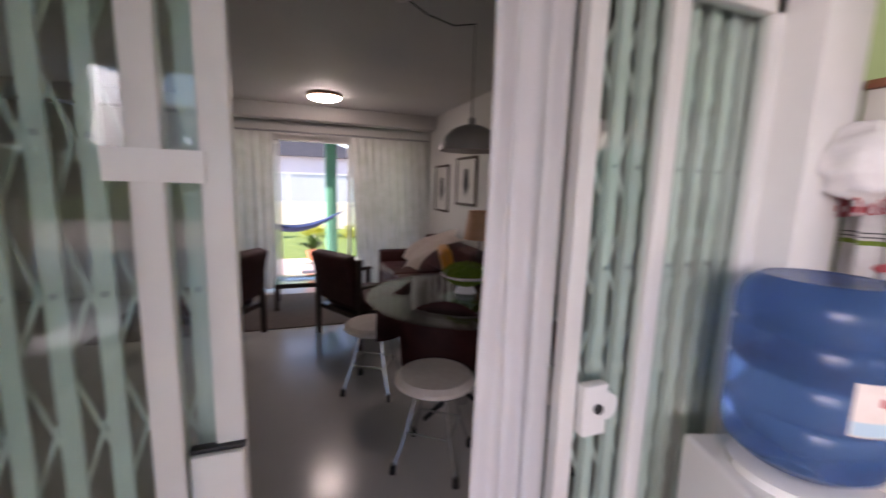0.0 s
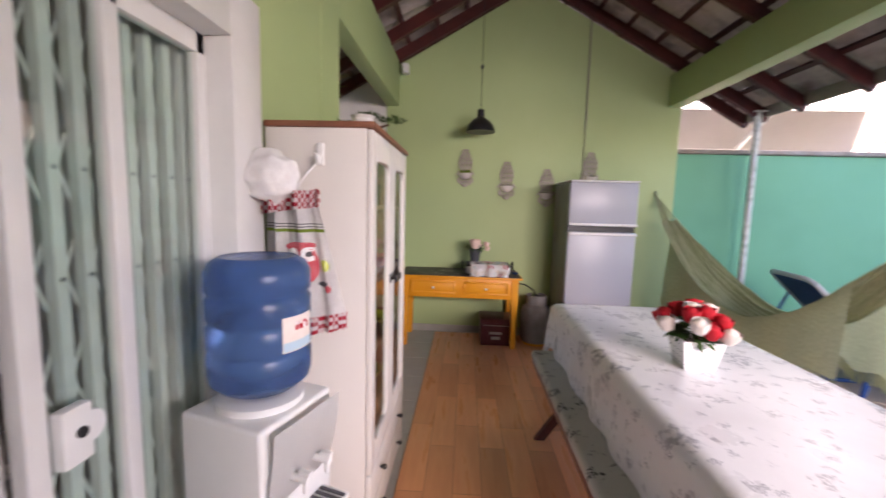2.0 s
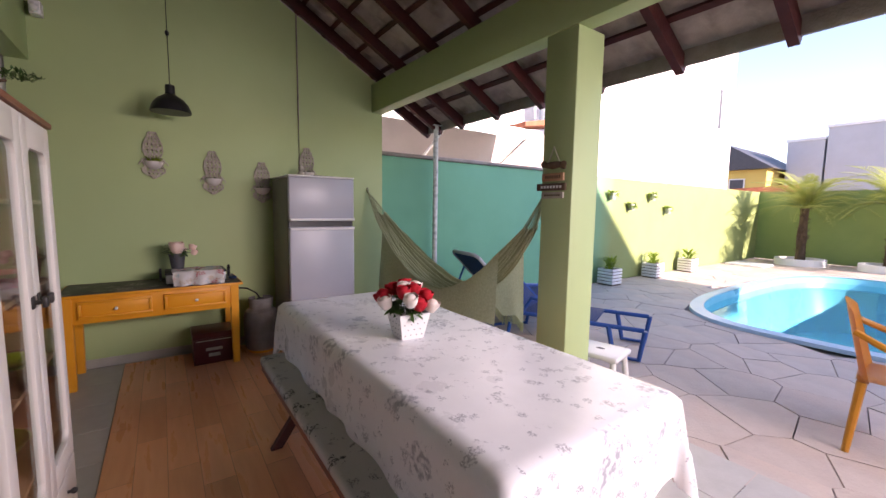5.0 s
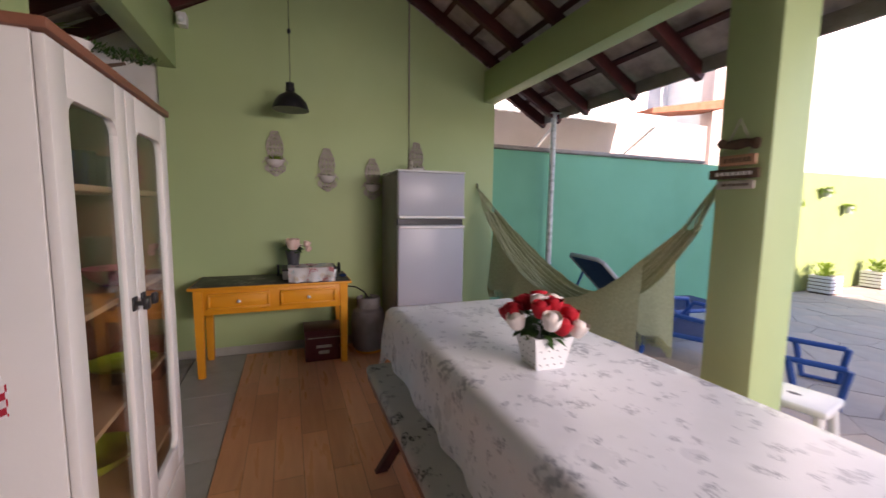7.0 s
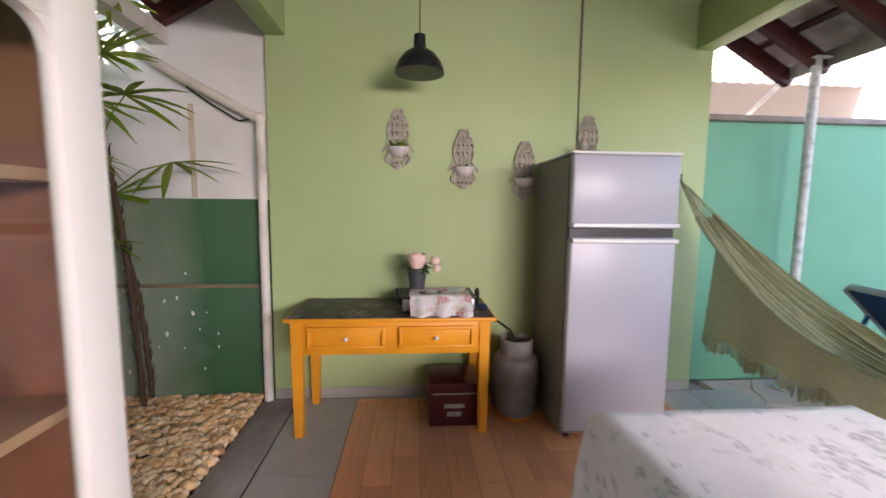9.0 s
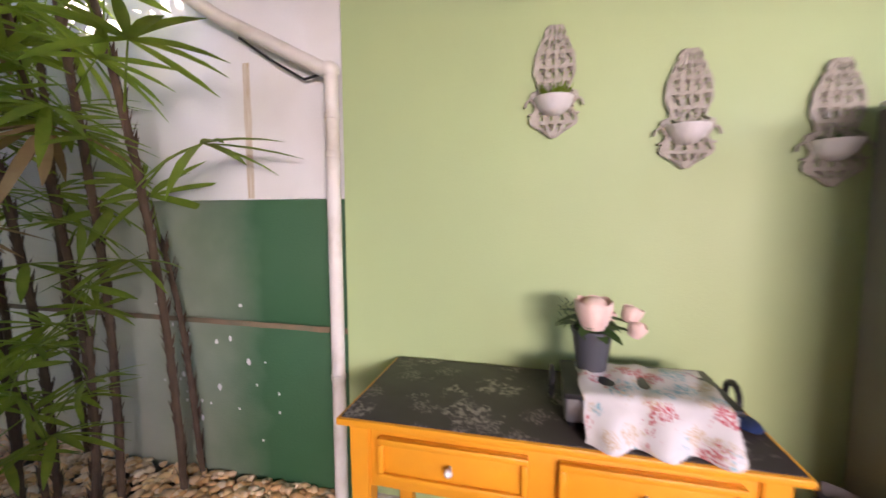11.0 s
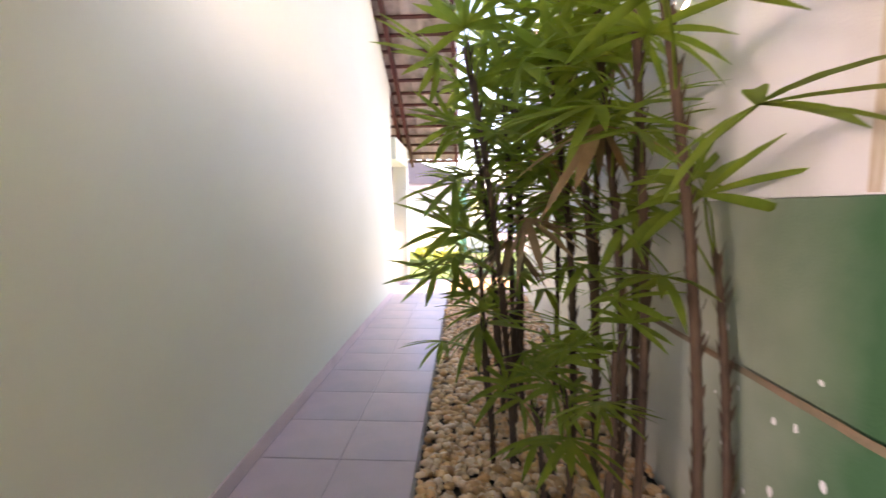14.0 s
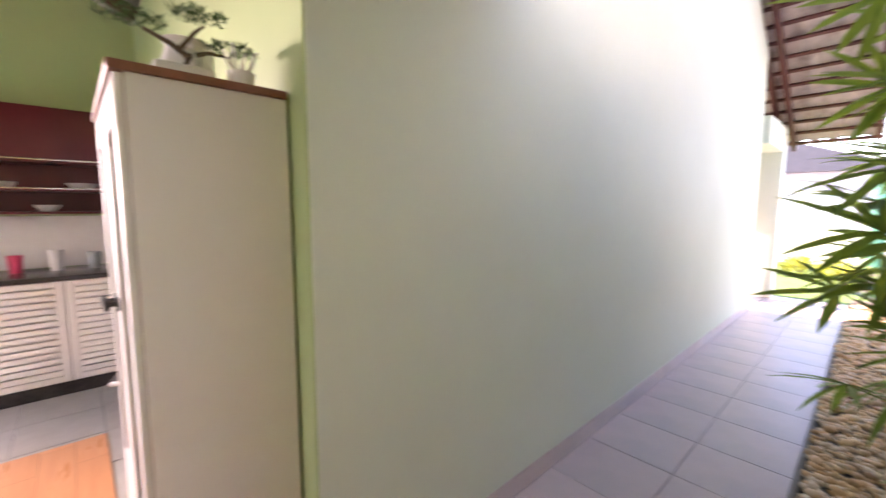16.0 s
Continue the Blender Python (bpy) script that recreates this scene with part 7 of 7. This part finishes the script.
tagged(part("rug", bm, M["rug"], None), "brown-grey woven rug on the pale floor", "rug")


def glass_table():
    t = thing("round_table", "round glass dining table on a metal pedestal", "table", (1.13, 2.36, 0))
    bm = B()
    lathe(bm, [(0.0005, 0.738), (0.615, 0.738), (0.62, 0.743), (0.615, 0.75), (0.0005, 0.75)], seg=64)
    part("tabletop", bm, M["tableglass"], t, "thick clear glass top")
    bm = B()
    lathe(bm, [(0.05, 0.02), (0.05, 0.68), (0.16, 0.735), (0.02, 0.736)], seg=24)
    part("pedestal", bm, M["chrome"], t)
    for k in range(4):
        a = k * math.pi / 2 + 0.4
        bm = B()
        tube(bm, [(0.04 * math.cos(a), 0.04 * math.sin(a), 0.10), (0.2 * math.cos(a), 0.2 * math.sin(a), 0.06), (0.32 * math.cos(a), 0.32 * math.sin(a), 0.015)], 0.016, 8)
        part("foot", bm, M["black"], t)


M["tableglass"] = glass("table_glass", (0.80, 0.90, 0.88), 0.0)
glass_table()


def side_chair(at, rz):
    c = thing("dining_chair", "dining chair with round cream cushion, maroon back and chrome legs", "chair", at, rz, "chairs round the glass table")
    bm = B()
    lathe(bm, [(0.0005, 0.43), (0.18, 0.43), (0.205, 0.445), (0.205, 0.465), (0.18, 0.485), (0.0005, 0.49)], seg=32)
    part("seat", bm, M["rosewhite"], c, "round cream cushion")
    bm = B()

    def back(u, v):
        s = (u - 0.5) * 2
        a = s * 1.15
        r = 0.235 + 0.03 * v
        return (r * math.sin(a), -r * math.cos(a) * 0.95, 0.43 + (0.36 - 0.10 * s * s) * v)
    sheet(bm, back, 18, 10, 0.014)
    part("backrest", bm, M["maroon"], c, "curved maroon back shell")
    for k in range(4):
        a = math.pi / 4 + k * math.pi / 2
        bm = B()
        tube(bm, [(0.10 * math.cos(a), 0.10 * math.sin(a), 0.43), (0.16 * math.cos(a), 0.16 * math.sin(a), 0.2), (0.23 * math.cos(a), 0.23 * math.sin(a), 0.02)], 0.009, 8)
        lg = part("leg", bm, M["chrome"], c)
        bm = B()
        cyl(bm, (0.23 * math.cos(a), 0.23 * math.sin(a), 0.0), (0.225 * math.cos(a), 0.225 * math.sin(a), 0.05), 0.018, 0.016)
        part("foot_cap", bm, M["black"], lg, "black foot cap")
        b2 = a + math.pi / 2
        bm = B()
        tube(bm, [(0.16 * math.cos(a), 0.16 * math.sin(a), 0.2), (0.16 * math.cos(b2), 0.16 * math.sin(b2), 0.2)], 0.006, 6)
        part("stretcher", bm, M["chrome"], c)
        bm = B()
        blob(bm, (0.10 * math.cos(a), 0.10 * math.sin(a), 0.415), 0.022, 2)
        part("joint_block", bm, M["black"], c)


side_chair((0.78, 1.90, 0), 145)
side_chair((1.25, 1.72, 0), 185)
side_chair((0.62, 2.75, 0), 60)
side_chair((1.55, 2.9, 0), -30)


def moss_bowl():
    b = thing("moss_bowl", "white footed bowl of green moss on the glass table", "bowl", (1.16, 2.42, 0.751))
    bm = B()
    lathe(bm, [(0.07, 0), (0.06, 0.02), (0.04, 0.05), (0.10, 0.08), (0.17, 0.12), (0.165, 0.125), (0.09, 0.09), (0.0005, 0.085)], seg=32)
    part("bowl", bm, M["ceramic"], b)
    bm = B()
    rnd = random.Random(2)
    for k in range(420):
        a, e = rnd.random() * 6.28, rnd.random()
        q = Vector((0.145 * math.cos(a) * math.sqrt(1 - e * e), 0.145 * math.sin(a) * math.sqrt(1 - e * e), 0.11 + 0.075 * e))
        leaf_blade(bm, q, q + Vector((rnd.uniform(-1, 1), rnd.uniform(-1, 1), rnd.uniform(0.2, 1))) * 0.022, 0.012, 0, 2)
    blob(bm, (0, 0, 0.11), 0.135, 3, (1, 1, 0.5), 0.1)
    part("moss", bm, M["leaf"], b, "round cushion of moss", 80)


moss_bowl()


def dome_lamp():
    p = thing("dome_pendant", "grey dome pendant lamp, lit, over the glass table", "lamp", (1.17, 2.45, 1.65))
    bm = B()
    prof = [(0.195, 0), (0.19, 0.03), (0.165, 0.085), (0.12, 0.13), (0.06, 0.155), (0.022, 0.165), (0.02, 0.20), (0.0005, 0.205)]
    lathe(bm, prof, seg=40)
    part("shade", bm, M["steel2"], p, "brushed grey dome")
    bm = B()
    lathe(bm, [(0.191, 0.002), (0.16, 0.08), (0.11, 0.12), (0.0005, 0.14)], seg=40)
    part("lining", bm, M["warm"], p, "warmly lit lining")
    bm = B()
    tube(bm, [(0, 0, 0.2), (0, 0, 0.745)], 0.003, 6)
    part("cord", bm, M["black"], p)
    bm = B()
    tube(bm, [(0, 0, 0.745), (-0.16, -0.06, 0.69), (-0.34, -0.12, 0.70), (-0.5, -0.18, 0.745)], 0.004, 6)
    part("swag_cable", bm, M["black"], p)
    bm = B()
    lathe(bm, [(0.05, 0.748), (0.05, 0.73), (0.02, 0.715), (0.0005, 0.714)], (-0.5, -0.18, 0), 24)
    part("canopy", bm, M["ceramic"], p)


M["steel2"] = mat("warm_grey_enamel", (0.22, 0.21, 0.20), (0.19, 0.18, 0.17), scale=5, rough=0.4, bump=0.02)
dome_lamp()


def ceiling_light():
    l = thing("ceiling_light", "round flush ceiling light, lit", "lamp", (0.45, 4.85, 2.40))
    bm = B()
    lathe(bm, [(0.17, 0.0), (0.175, -0.03), (0.165, -0.035), (0.0005, -0.03)], seg=36)
    part("base", bm, M["shelfwood"], l)
    bm = B()
    lathe(bm, [(0.163, -0.036), (0.15, -0.06), (0.10, -0.078), (0.0005, -0.085)], seg=36)
    part("diffuser", bm, M["lit"], l, "glowing white diffuser")


ceiling_light()


def armchair(at, rz):
    a = thing("armchair", "dark wooden armchair with maroon cushions", "armchair", at, rz, "armchairs in the living room")
    bm = B()
    box(bm, -0.27, 0.27, -0.26, 0.28, 0.30, 0.42, 0.03, 3)
    part("seat_cushion", bm, M["maroon"], a)
    bm = B()
    box(bm, -0.27, 0.27, -0.06, 0.06, 0.0, 0.46, 0.03, 3)
    bmesh.ops.transform(bm, matrix=pose(0, -0.27, 0.38, 14, 0, 0), verts=bm.verts)
    part("back_cushion", bm, M["maroon"], a)
    for s in (-1, 1):
        bm = B()
        box(bm, s * 0.31 - 0.025, s * 0.31 + 0.025, -0.34, 0.32, 0.54, 0.57, 0.008)
        part("arm", bm, M["darkwood"], a)
        for y in (-0.32, 0.28):
            bm = B()
            box(bm, s * 0.31 - 0.02, s * 0.31 + 0.02, y - 0.02, y + 0.02, 0, 0.54 if y > 0 else 0.80, 0.005)
            part("leg", bm, M["darkwood"], a)
    bm = B()
    box(bm, -0.31, 0.31, -0.30, 0.30, 0.25, 0.30, 0.006)
    part("seat_rail", bm, M["darkwood"], a)


M["darkwood"] = mat("dark_brown_wood", (0.045, 0.02, 0.014), (0.03, 0.014, 0.01), scale=6, rough=0.4, bump=0.1)
armchair((0.74, 3.85, 0), -60)
armchair((-0.62, 4.0, 0), 60)


def sofa():
    s = thing("sofa", "maroon upholstered sofa against the white wall", "sofa", (1.55, 4.45, 0), 90)
    bm = B()
    box(bm, -0.80, 0.80, -0.40, 0.38, 0.10, 0.30, 0.03, 3)
    part("base", bm, M["maroon"], s)
    for x in (-0.40, 0.40):
        bm = B()
        box(bm, x - 0.39, x + 0.39, -0.22, 0.40, 0.30, 0.44, 0.04, 3)
        part("seat_cushion", bm, M["maroon"], s)
        bm = B()
        box(bm, x - 0.39, x + 0.39, -0.40, -0.20, 0.32, 0.80, 0.05, 3)
        part("back_cushion", bm, M["maroon"], s)
    for x in (-0.86, 0.86):
        bm = B()
        box(bm, x - 0.07, x + 0.07, -0.40, 0.40, 0.10, 0.58, 0.03, 3)
        part("arm", bm, M["maroon"], s)
    for x in (-0.8, 0.8):
        for y in (-0.33, 0.33):
            bm = B()
            cyl(bm, (x, y, 0), (x, y, 0.10), 0.02, 0.025)
            part("foot", bm, M["darkwood"], s)


sofa()
bm = B()
sheet(bm, lambda u, v: (1.30 + 0.55 * v - 0.10 * math.sin(u * 6), 4.0 + 0.75 * u, 0.56 + 0.34 * v ** 0.6 + 0.03 * math.sin(u * 13 + v * 4)), 24, 14, 0.02)
tagged(part("throw_blanket", bm, M["rosewhite"], None, "", 70), "cream fleece throw over the sofa back", "blanket")
bm = B()
box(bm, -0.20, 0.20, -0.06, 0.06, 0, 0.36, 0.05, 3)
tagged(part("cushion", bm, M["orange"], None), "orange cushion on the sofa", "cushion").matrix_world = pose(1.62, 3.85, 0.48, -15, 0, 75)


def side_lamp():
    l = thing("table_lamp", "tall lamp with a tapered brown shade", "lamp", (1.72, 3.42, 0.46))
    bm = B()
    lathe(bm, [(0.08, 0), (0.08, 0.015), (0.02, 0.03), (0.014, 0.10), (0.03, 0.13), (0.014, 0.16), (0.012, 0.30), (0.026, 0.33), (0.012, 0.36), (0.01, 0.56)], seg=20)
    part("stem", bm, M["darkwood"], l)
    bm = B()
    lathe(bm, [(0.15, 0.50), (0.11, 0.76), (0.108, 0.76), (0.148, 0.50)], seg=32)
    part("shade", bm, M["shelfwood"], l, "tapered brown shade")
    t = thing("side_table", "small dark wooden side table", "table", (1.72, 3.42, 0))
    bm = B()
    box(bm, -0.18, 0.18, -0.18, 0.18, 0.43, 0.458, 0.006)
    part("tabletop", bm, M["darkwood"], t)
    for sx in (-1, 1):
        for sy in (-1, 1):
            bm = B()
            box(bm, sx * 0.15 - 0.015, sx * 0.15 + 0.015, sy * 0.15 - 0.015, sy * 0.15 + 0.015, 0, 0.43)
            part("leg", bm, M["darkwood"], t)


side_lamp()
for y0, y1, z0, z1 in ((4.98, 5.50, 1.10, 1.72), (4.12, 4.70, 1.22, 1.78)):
    pf = thing("framed_picture", "dark-framed picture of plain grey shapes on white", "picture", (1.998, y0, z0), 0, "pictures on the living room wall")
    bm = B()
    w, h = y1 - y0, z1 - z0
    box(bm, -0.025, 0, 0, 0.03, 0, h, 0.003)
    box(bm, -0.025, 0, w - 0.03, w, 0, h, 0.003)
    box(bm, -0.025, 0, 0.03, w - 0.03, 0, 0.03, 0.003)
    box(bm, -0.025, 0, 0.03, w - 0.03, h - 0.03, h, 0.003)
    part("frame", bm, M["darkwood"], pf)
    bm = B()
    box(bm, -0.012, -0.002, 0.03, w - 0.03, 0.03, h - 0.03)
    sh = part("sheet", bm, M["inwall"], pf)
    bm = B()
    lathe(bm, [(0.0005, 0), (0.11, 0.0)], seg=5)
    bmesh.ops.transform(bm, matrix=pose(-0.0135, w / 2, h / 2, 0, 90, 0) @ Matrix.Diagonal((1.6, 0.8, 1, 1)), verts=bm.verts)
    part("print", bm, M["greypot"], sh)

ct = thing("coffee_table", "low dark coffee table with a glass top", "table", (0.20, 4.95, 0.012))
bm = B()
box(bm, -0.32, 0.32, -0.22, 0.22, 0.30, 0.315, 0.004)
part("tabletop", bm, M["tableglass"], ct)
bm = B()
for a, b_ in (((-0.32, -0.22), (0.32, -0.19)), ((-0.32, 0.19), (0.32, 0.22)), ((-0.32, -0.19), (-0.29, 0.19)), ((0.29, -0.19), (0.32, 0.19))):
    box(bm, a[0], b_[0], a[1], b_[1], 0.25, 0.299)
part("frame", bm, M["darkwood"], ct)
for sx in (-1, 1):
    for sy in (-1, 1):
        bm = B()
        box(bm, sx * 0.30 - 0.02, sx * 0.30 + 0.02, sy * 0.20 - 0.02, sy * 0.20 + 0.02, 0, 0.25)
        part("leg", bm, M["darkwood"], ct)

# curtains and garden door of the living room
door_curtain(-1.05, -0.12, 5.72, 0.02, 2.05, 9, "curtain", "white voile curtain at the garden door")
door_curtain(0.82, 1.88, 5.72, 0.02, 2.05, 10, "curtain", "white voile curtain drawn aside at the garden door", 0.0, 0.12)
bm = B()
tube(bm, [(-1.2, 5.72, 2.07), (1.95, 5.72, 2.07)], 0.012, 10)
tagged(part("curtain_rod", bm, M["steel"], None), "thin grey curtain rod", "curtain rod")
bm = B()
for x in (-1.09, -0.09, 0.84, 1.78):
    box(bm, x - 0.02, x + 0.02, 5.90, 5.95, 0.0, 1.975)
box(bm, -1.07, -0.11, 5.90, 5.95, 1.93, 1.975)
box(bm, 0.86, 1.76, 5.90, 5.95, 1.93, 1.975)
fw = setting("window_1", bm, M["alu"], "white frame of the wide garden door")
for xa, xb in ((-1.07, -0.11), (0.86, 1.76)):
    bm = B()
    box(bm, xa, xb, 5.92, 5.926, 0.0, 1.93)
    p = part("pane", bm, M["pane"], fw)
    p.visible_shadow = False
bm = B()
box(bm, 0.66, 0.86, 8.02, 8.22, 0, 2.3, 0.008)
setting("pillar_porch", bm, M["teal"], "green porch pillar")
bm = B()


def blue_hammock(u, v):
    s = (v - 0.5) * 2
    t = u
    return (-0.9 + 1.9 * t, 7.5 + 0.25 * s * math.sin(math.pi * t), 1.0 - 0.42 * math.sin(math.pi * t) + 0.10 * s * s * math.sin(math.pi * t))


sheet(bm, blue_hammock, 30, 10)
tube(bm, [(-2.0, 7.5, 1.5), (-0.9, 7.5, 1.0)], 0.012, 6)
tube(bm, [(1.0, 7.5, 1.0), (2.15, 7.5, 1.6)], 0.012, 6)
tagged(part("porch_hammock", bm, M["navy"], None, "", 80), "dark blue hammock slung across the porch", "hammock")


def potted_plant(at, h, r):
    p = thing("potted_plant", "leafy potted plant on a white stand on the porch", "plant", at)
    bm = B()
    box(bm, -0.22, 0.22, -0.15, 0.15, 0.16, 0.20, 0.006)
    for sx in (-0.19, 0.19):
        box(bm, sx - 0.02, sx + 0.02, -0.12, 0.12, 0, 0.16)
    part("stand", bm, M["white"], p)
    bm = B()
    lathe(bm, [(0.07, 0.2), (0.10, 0.36), (0.09, 0.36), (0.0005, 0.34)], seg=20)
    part("pot", bm, M["terracotta"], p)
    rnd = random.Random(6)
    bm = B()
    for k in range(60):
        a = rnd.random() * 6.28
        e = rnd.uniform(0.2, 1.0)
        leaf_blade(bm, (0, 0, 0.36), (r * math.cos(a) * e, r * math.sin(a) * e, 0.36 + h * (1.15 - e * 0.7)), 0.05, 0.08, 4)
    part("leaves", bm, M["leaf2"], p, "", 80)


potted_plant((0.36, 6.8, 0), 0.35, 0.28)

# ---- floor pieces ----
def tile_mesh(w, d, t, name, material):
    bm = B()
    box(bm, -w / 2, w / 2, -d / 2, d / 2, -t, 0, 0.0)
    top = [e for e in bm.edges if all(v.co.z > -1e-6 for v in e.verts)]
    bmesh.ops.bevel(bm, geom=top, offset=0.002, segments=1, affect="EDGES")
    return mesh_of(bm, name, material)


rnd = random.Random(21)
PITCH = 0.4135
tm1 = tile_mesh(0.455, PITCH - 0.004, 0.01, "tile", M["tilepink"])
tm2 = tile_mesh(0.428, PITCH - 0.004, 0.01, "tile", M["tilepink"])
for k in range(-3, 14):
    for cx, me in ((2.58, tm1), (3.0245, tm2)):
        ob = new("tile", me)
        ob.parent = path_floor
        ob.matrix_local = pose(cx, 2.42 + PITCH * (k + 0.5), 0.0 + rnd.uniform(-0.0004, 0.0004))
tm3 = tile_mesh(PITCH - 0.004, PITCH - 0.004, 0.01, "tile", M["tilegrey"])
for i in range(13):
    for j in range(8):
        ob = new("tile", tm3)
        ob.parent = veranda_floor
        ob.matrix_local = pose(4.44 - PITCH * (i + 0.5), 0.70 - PITCH * (j + 0.5), 0.002 + rnd.uniform(-0.0004, 0.0004))


def flagstones():
    rng = random.Random(77)
    x0, x1, y0, y1, c = -6.0, 4.6, -15.2, -2.43, 0.46
    nx, ny = int((x1 - x0) / c), int((y1 - y0) / c)
    pts = {}
    for i in range(-1, nx + 2):
        for j in range(-1, ny + 2):
            pts[i, j] = (x0 + (i + 0.5 + rng.uniform(-0.46, 0.46)) * c, y0 + (j + 0.5 + rng.uniform(-0.46, 0.46)) * c)
    cells = []
    for i in range(0, nx + 1):
        for j in range(0, ny + 1):
            px, py = pts[i, j]
            poly = [(x0, y0), (x1, y0), (x1, y1), (x0, y1)]
            for a in range(-2, 3):
                for b in range(-2, 3):
                    if (a or b) and (i + a, j + b) in pts:
                        qx, qy = pts[i + a, j + b]
                        nx_, ny_ = qx - px, qy - py
                        ln = math.hypot(nx_, ny_)
                        nx_, ny_ = nx_ / ln, ny_ / ln
                        lim = ln / 2 - 0.0045
                        res = []
                        for k in range(len(poly)):
                            A, C = poly[k], poly[(k + 1) % len(poly)]
                            da = (A[0] - px) * nx_ + (A[1] - py) * ny_ - lim
                            dc = (C[0] - px) * nx_ + (C[1] - py) * ny_ - lim
                            if da <= 0:
                                res.append(A)
                            if (da < 0) != (dc < 0):
                                t = da / (da - dc)
                                res.append((A[0] + t * (C[0] - A[0]), A[1] + t * (C[1] - A[1])))
                        poly = res
                        if len(poly) < 3:
                            break
                if len(poly) < 3:
                    break
            if len(poly) < 3:
                continue
            out = []
            for x, y in poly:
                q = pool_reach(x, y, 0.18)
                if q < 1:
                    x, y = POOL_C[0] + (x - POOL_C[0]) / max(q, 0.05), POOL_C[1] + (y - POOL_C[1]) / max(q, 0.05)
                out.append((x, y))
            cx, cy = sum(p[0] for p in poly) / len(poly), sum(p[1] for p in poly) / len(poly)
            if pool_reach(cx, cy, 0.1) < 1:
                continue
            cells.append((cx, cy, out))
    cells.sort(key=lambda s: math.hypot(s[0] - 1.5, s[1] + 2.5))
    patio = thing("pavement", "pale irregular flagstone paving round the pool", "pavement")
    patio["kind"] = "structure"
    rest = B()
    for k, (cx, cy, poly) in enumerate(cells):
        near = k < 290
        bm = B() if near else rest
        h = rng.uniform(-0.003, 0.003)
        ox, oy = (cx, cy) if near else (0, 0)
        top = [bm.verts.new((x - ox, y - oy, h)) for x, y in poly]
        low = [bm.verts.new((x - ox + (x - cx) * 0.02, y - oy + (y - cy) * 0.02, -0.05)) for x, y in poly]
        bm.faces.new(top)
        n = len(top)
        for i in range(n):
            bm.faces.new((top[i], low[i], low[(i + 1) % n], top[(i + 1) % n]))
        if near:
            ob = part("flagstone", bm, M["flag"], patio)
            ob.location = (cx, cy, 0)
    r = part("flagstones_far", rest, M["flag"], patio)
    r["kind"] = "stuff"


flagstones()
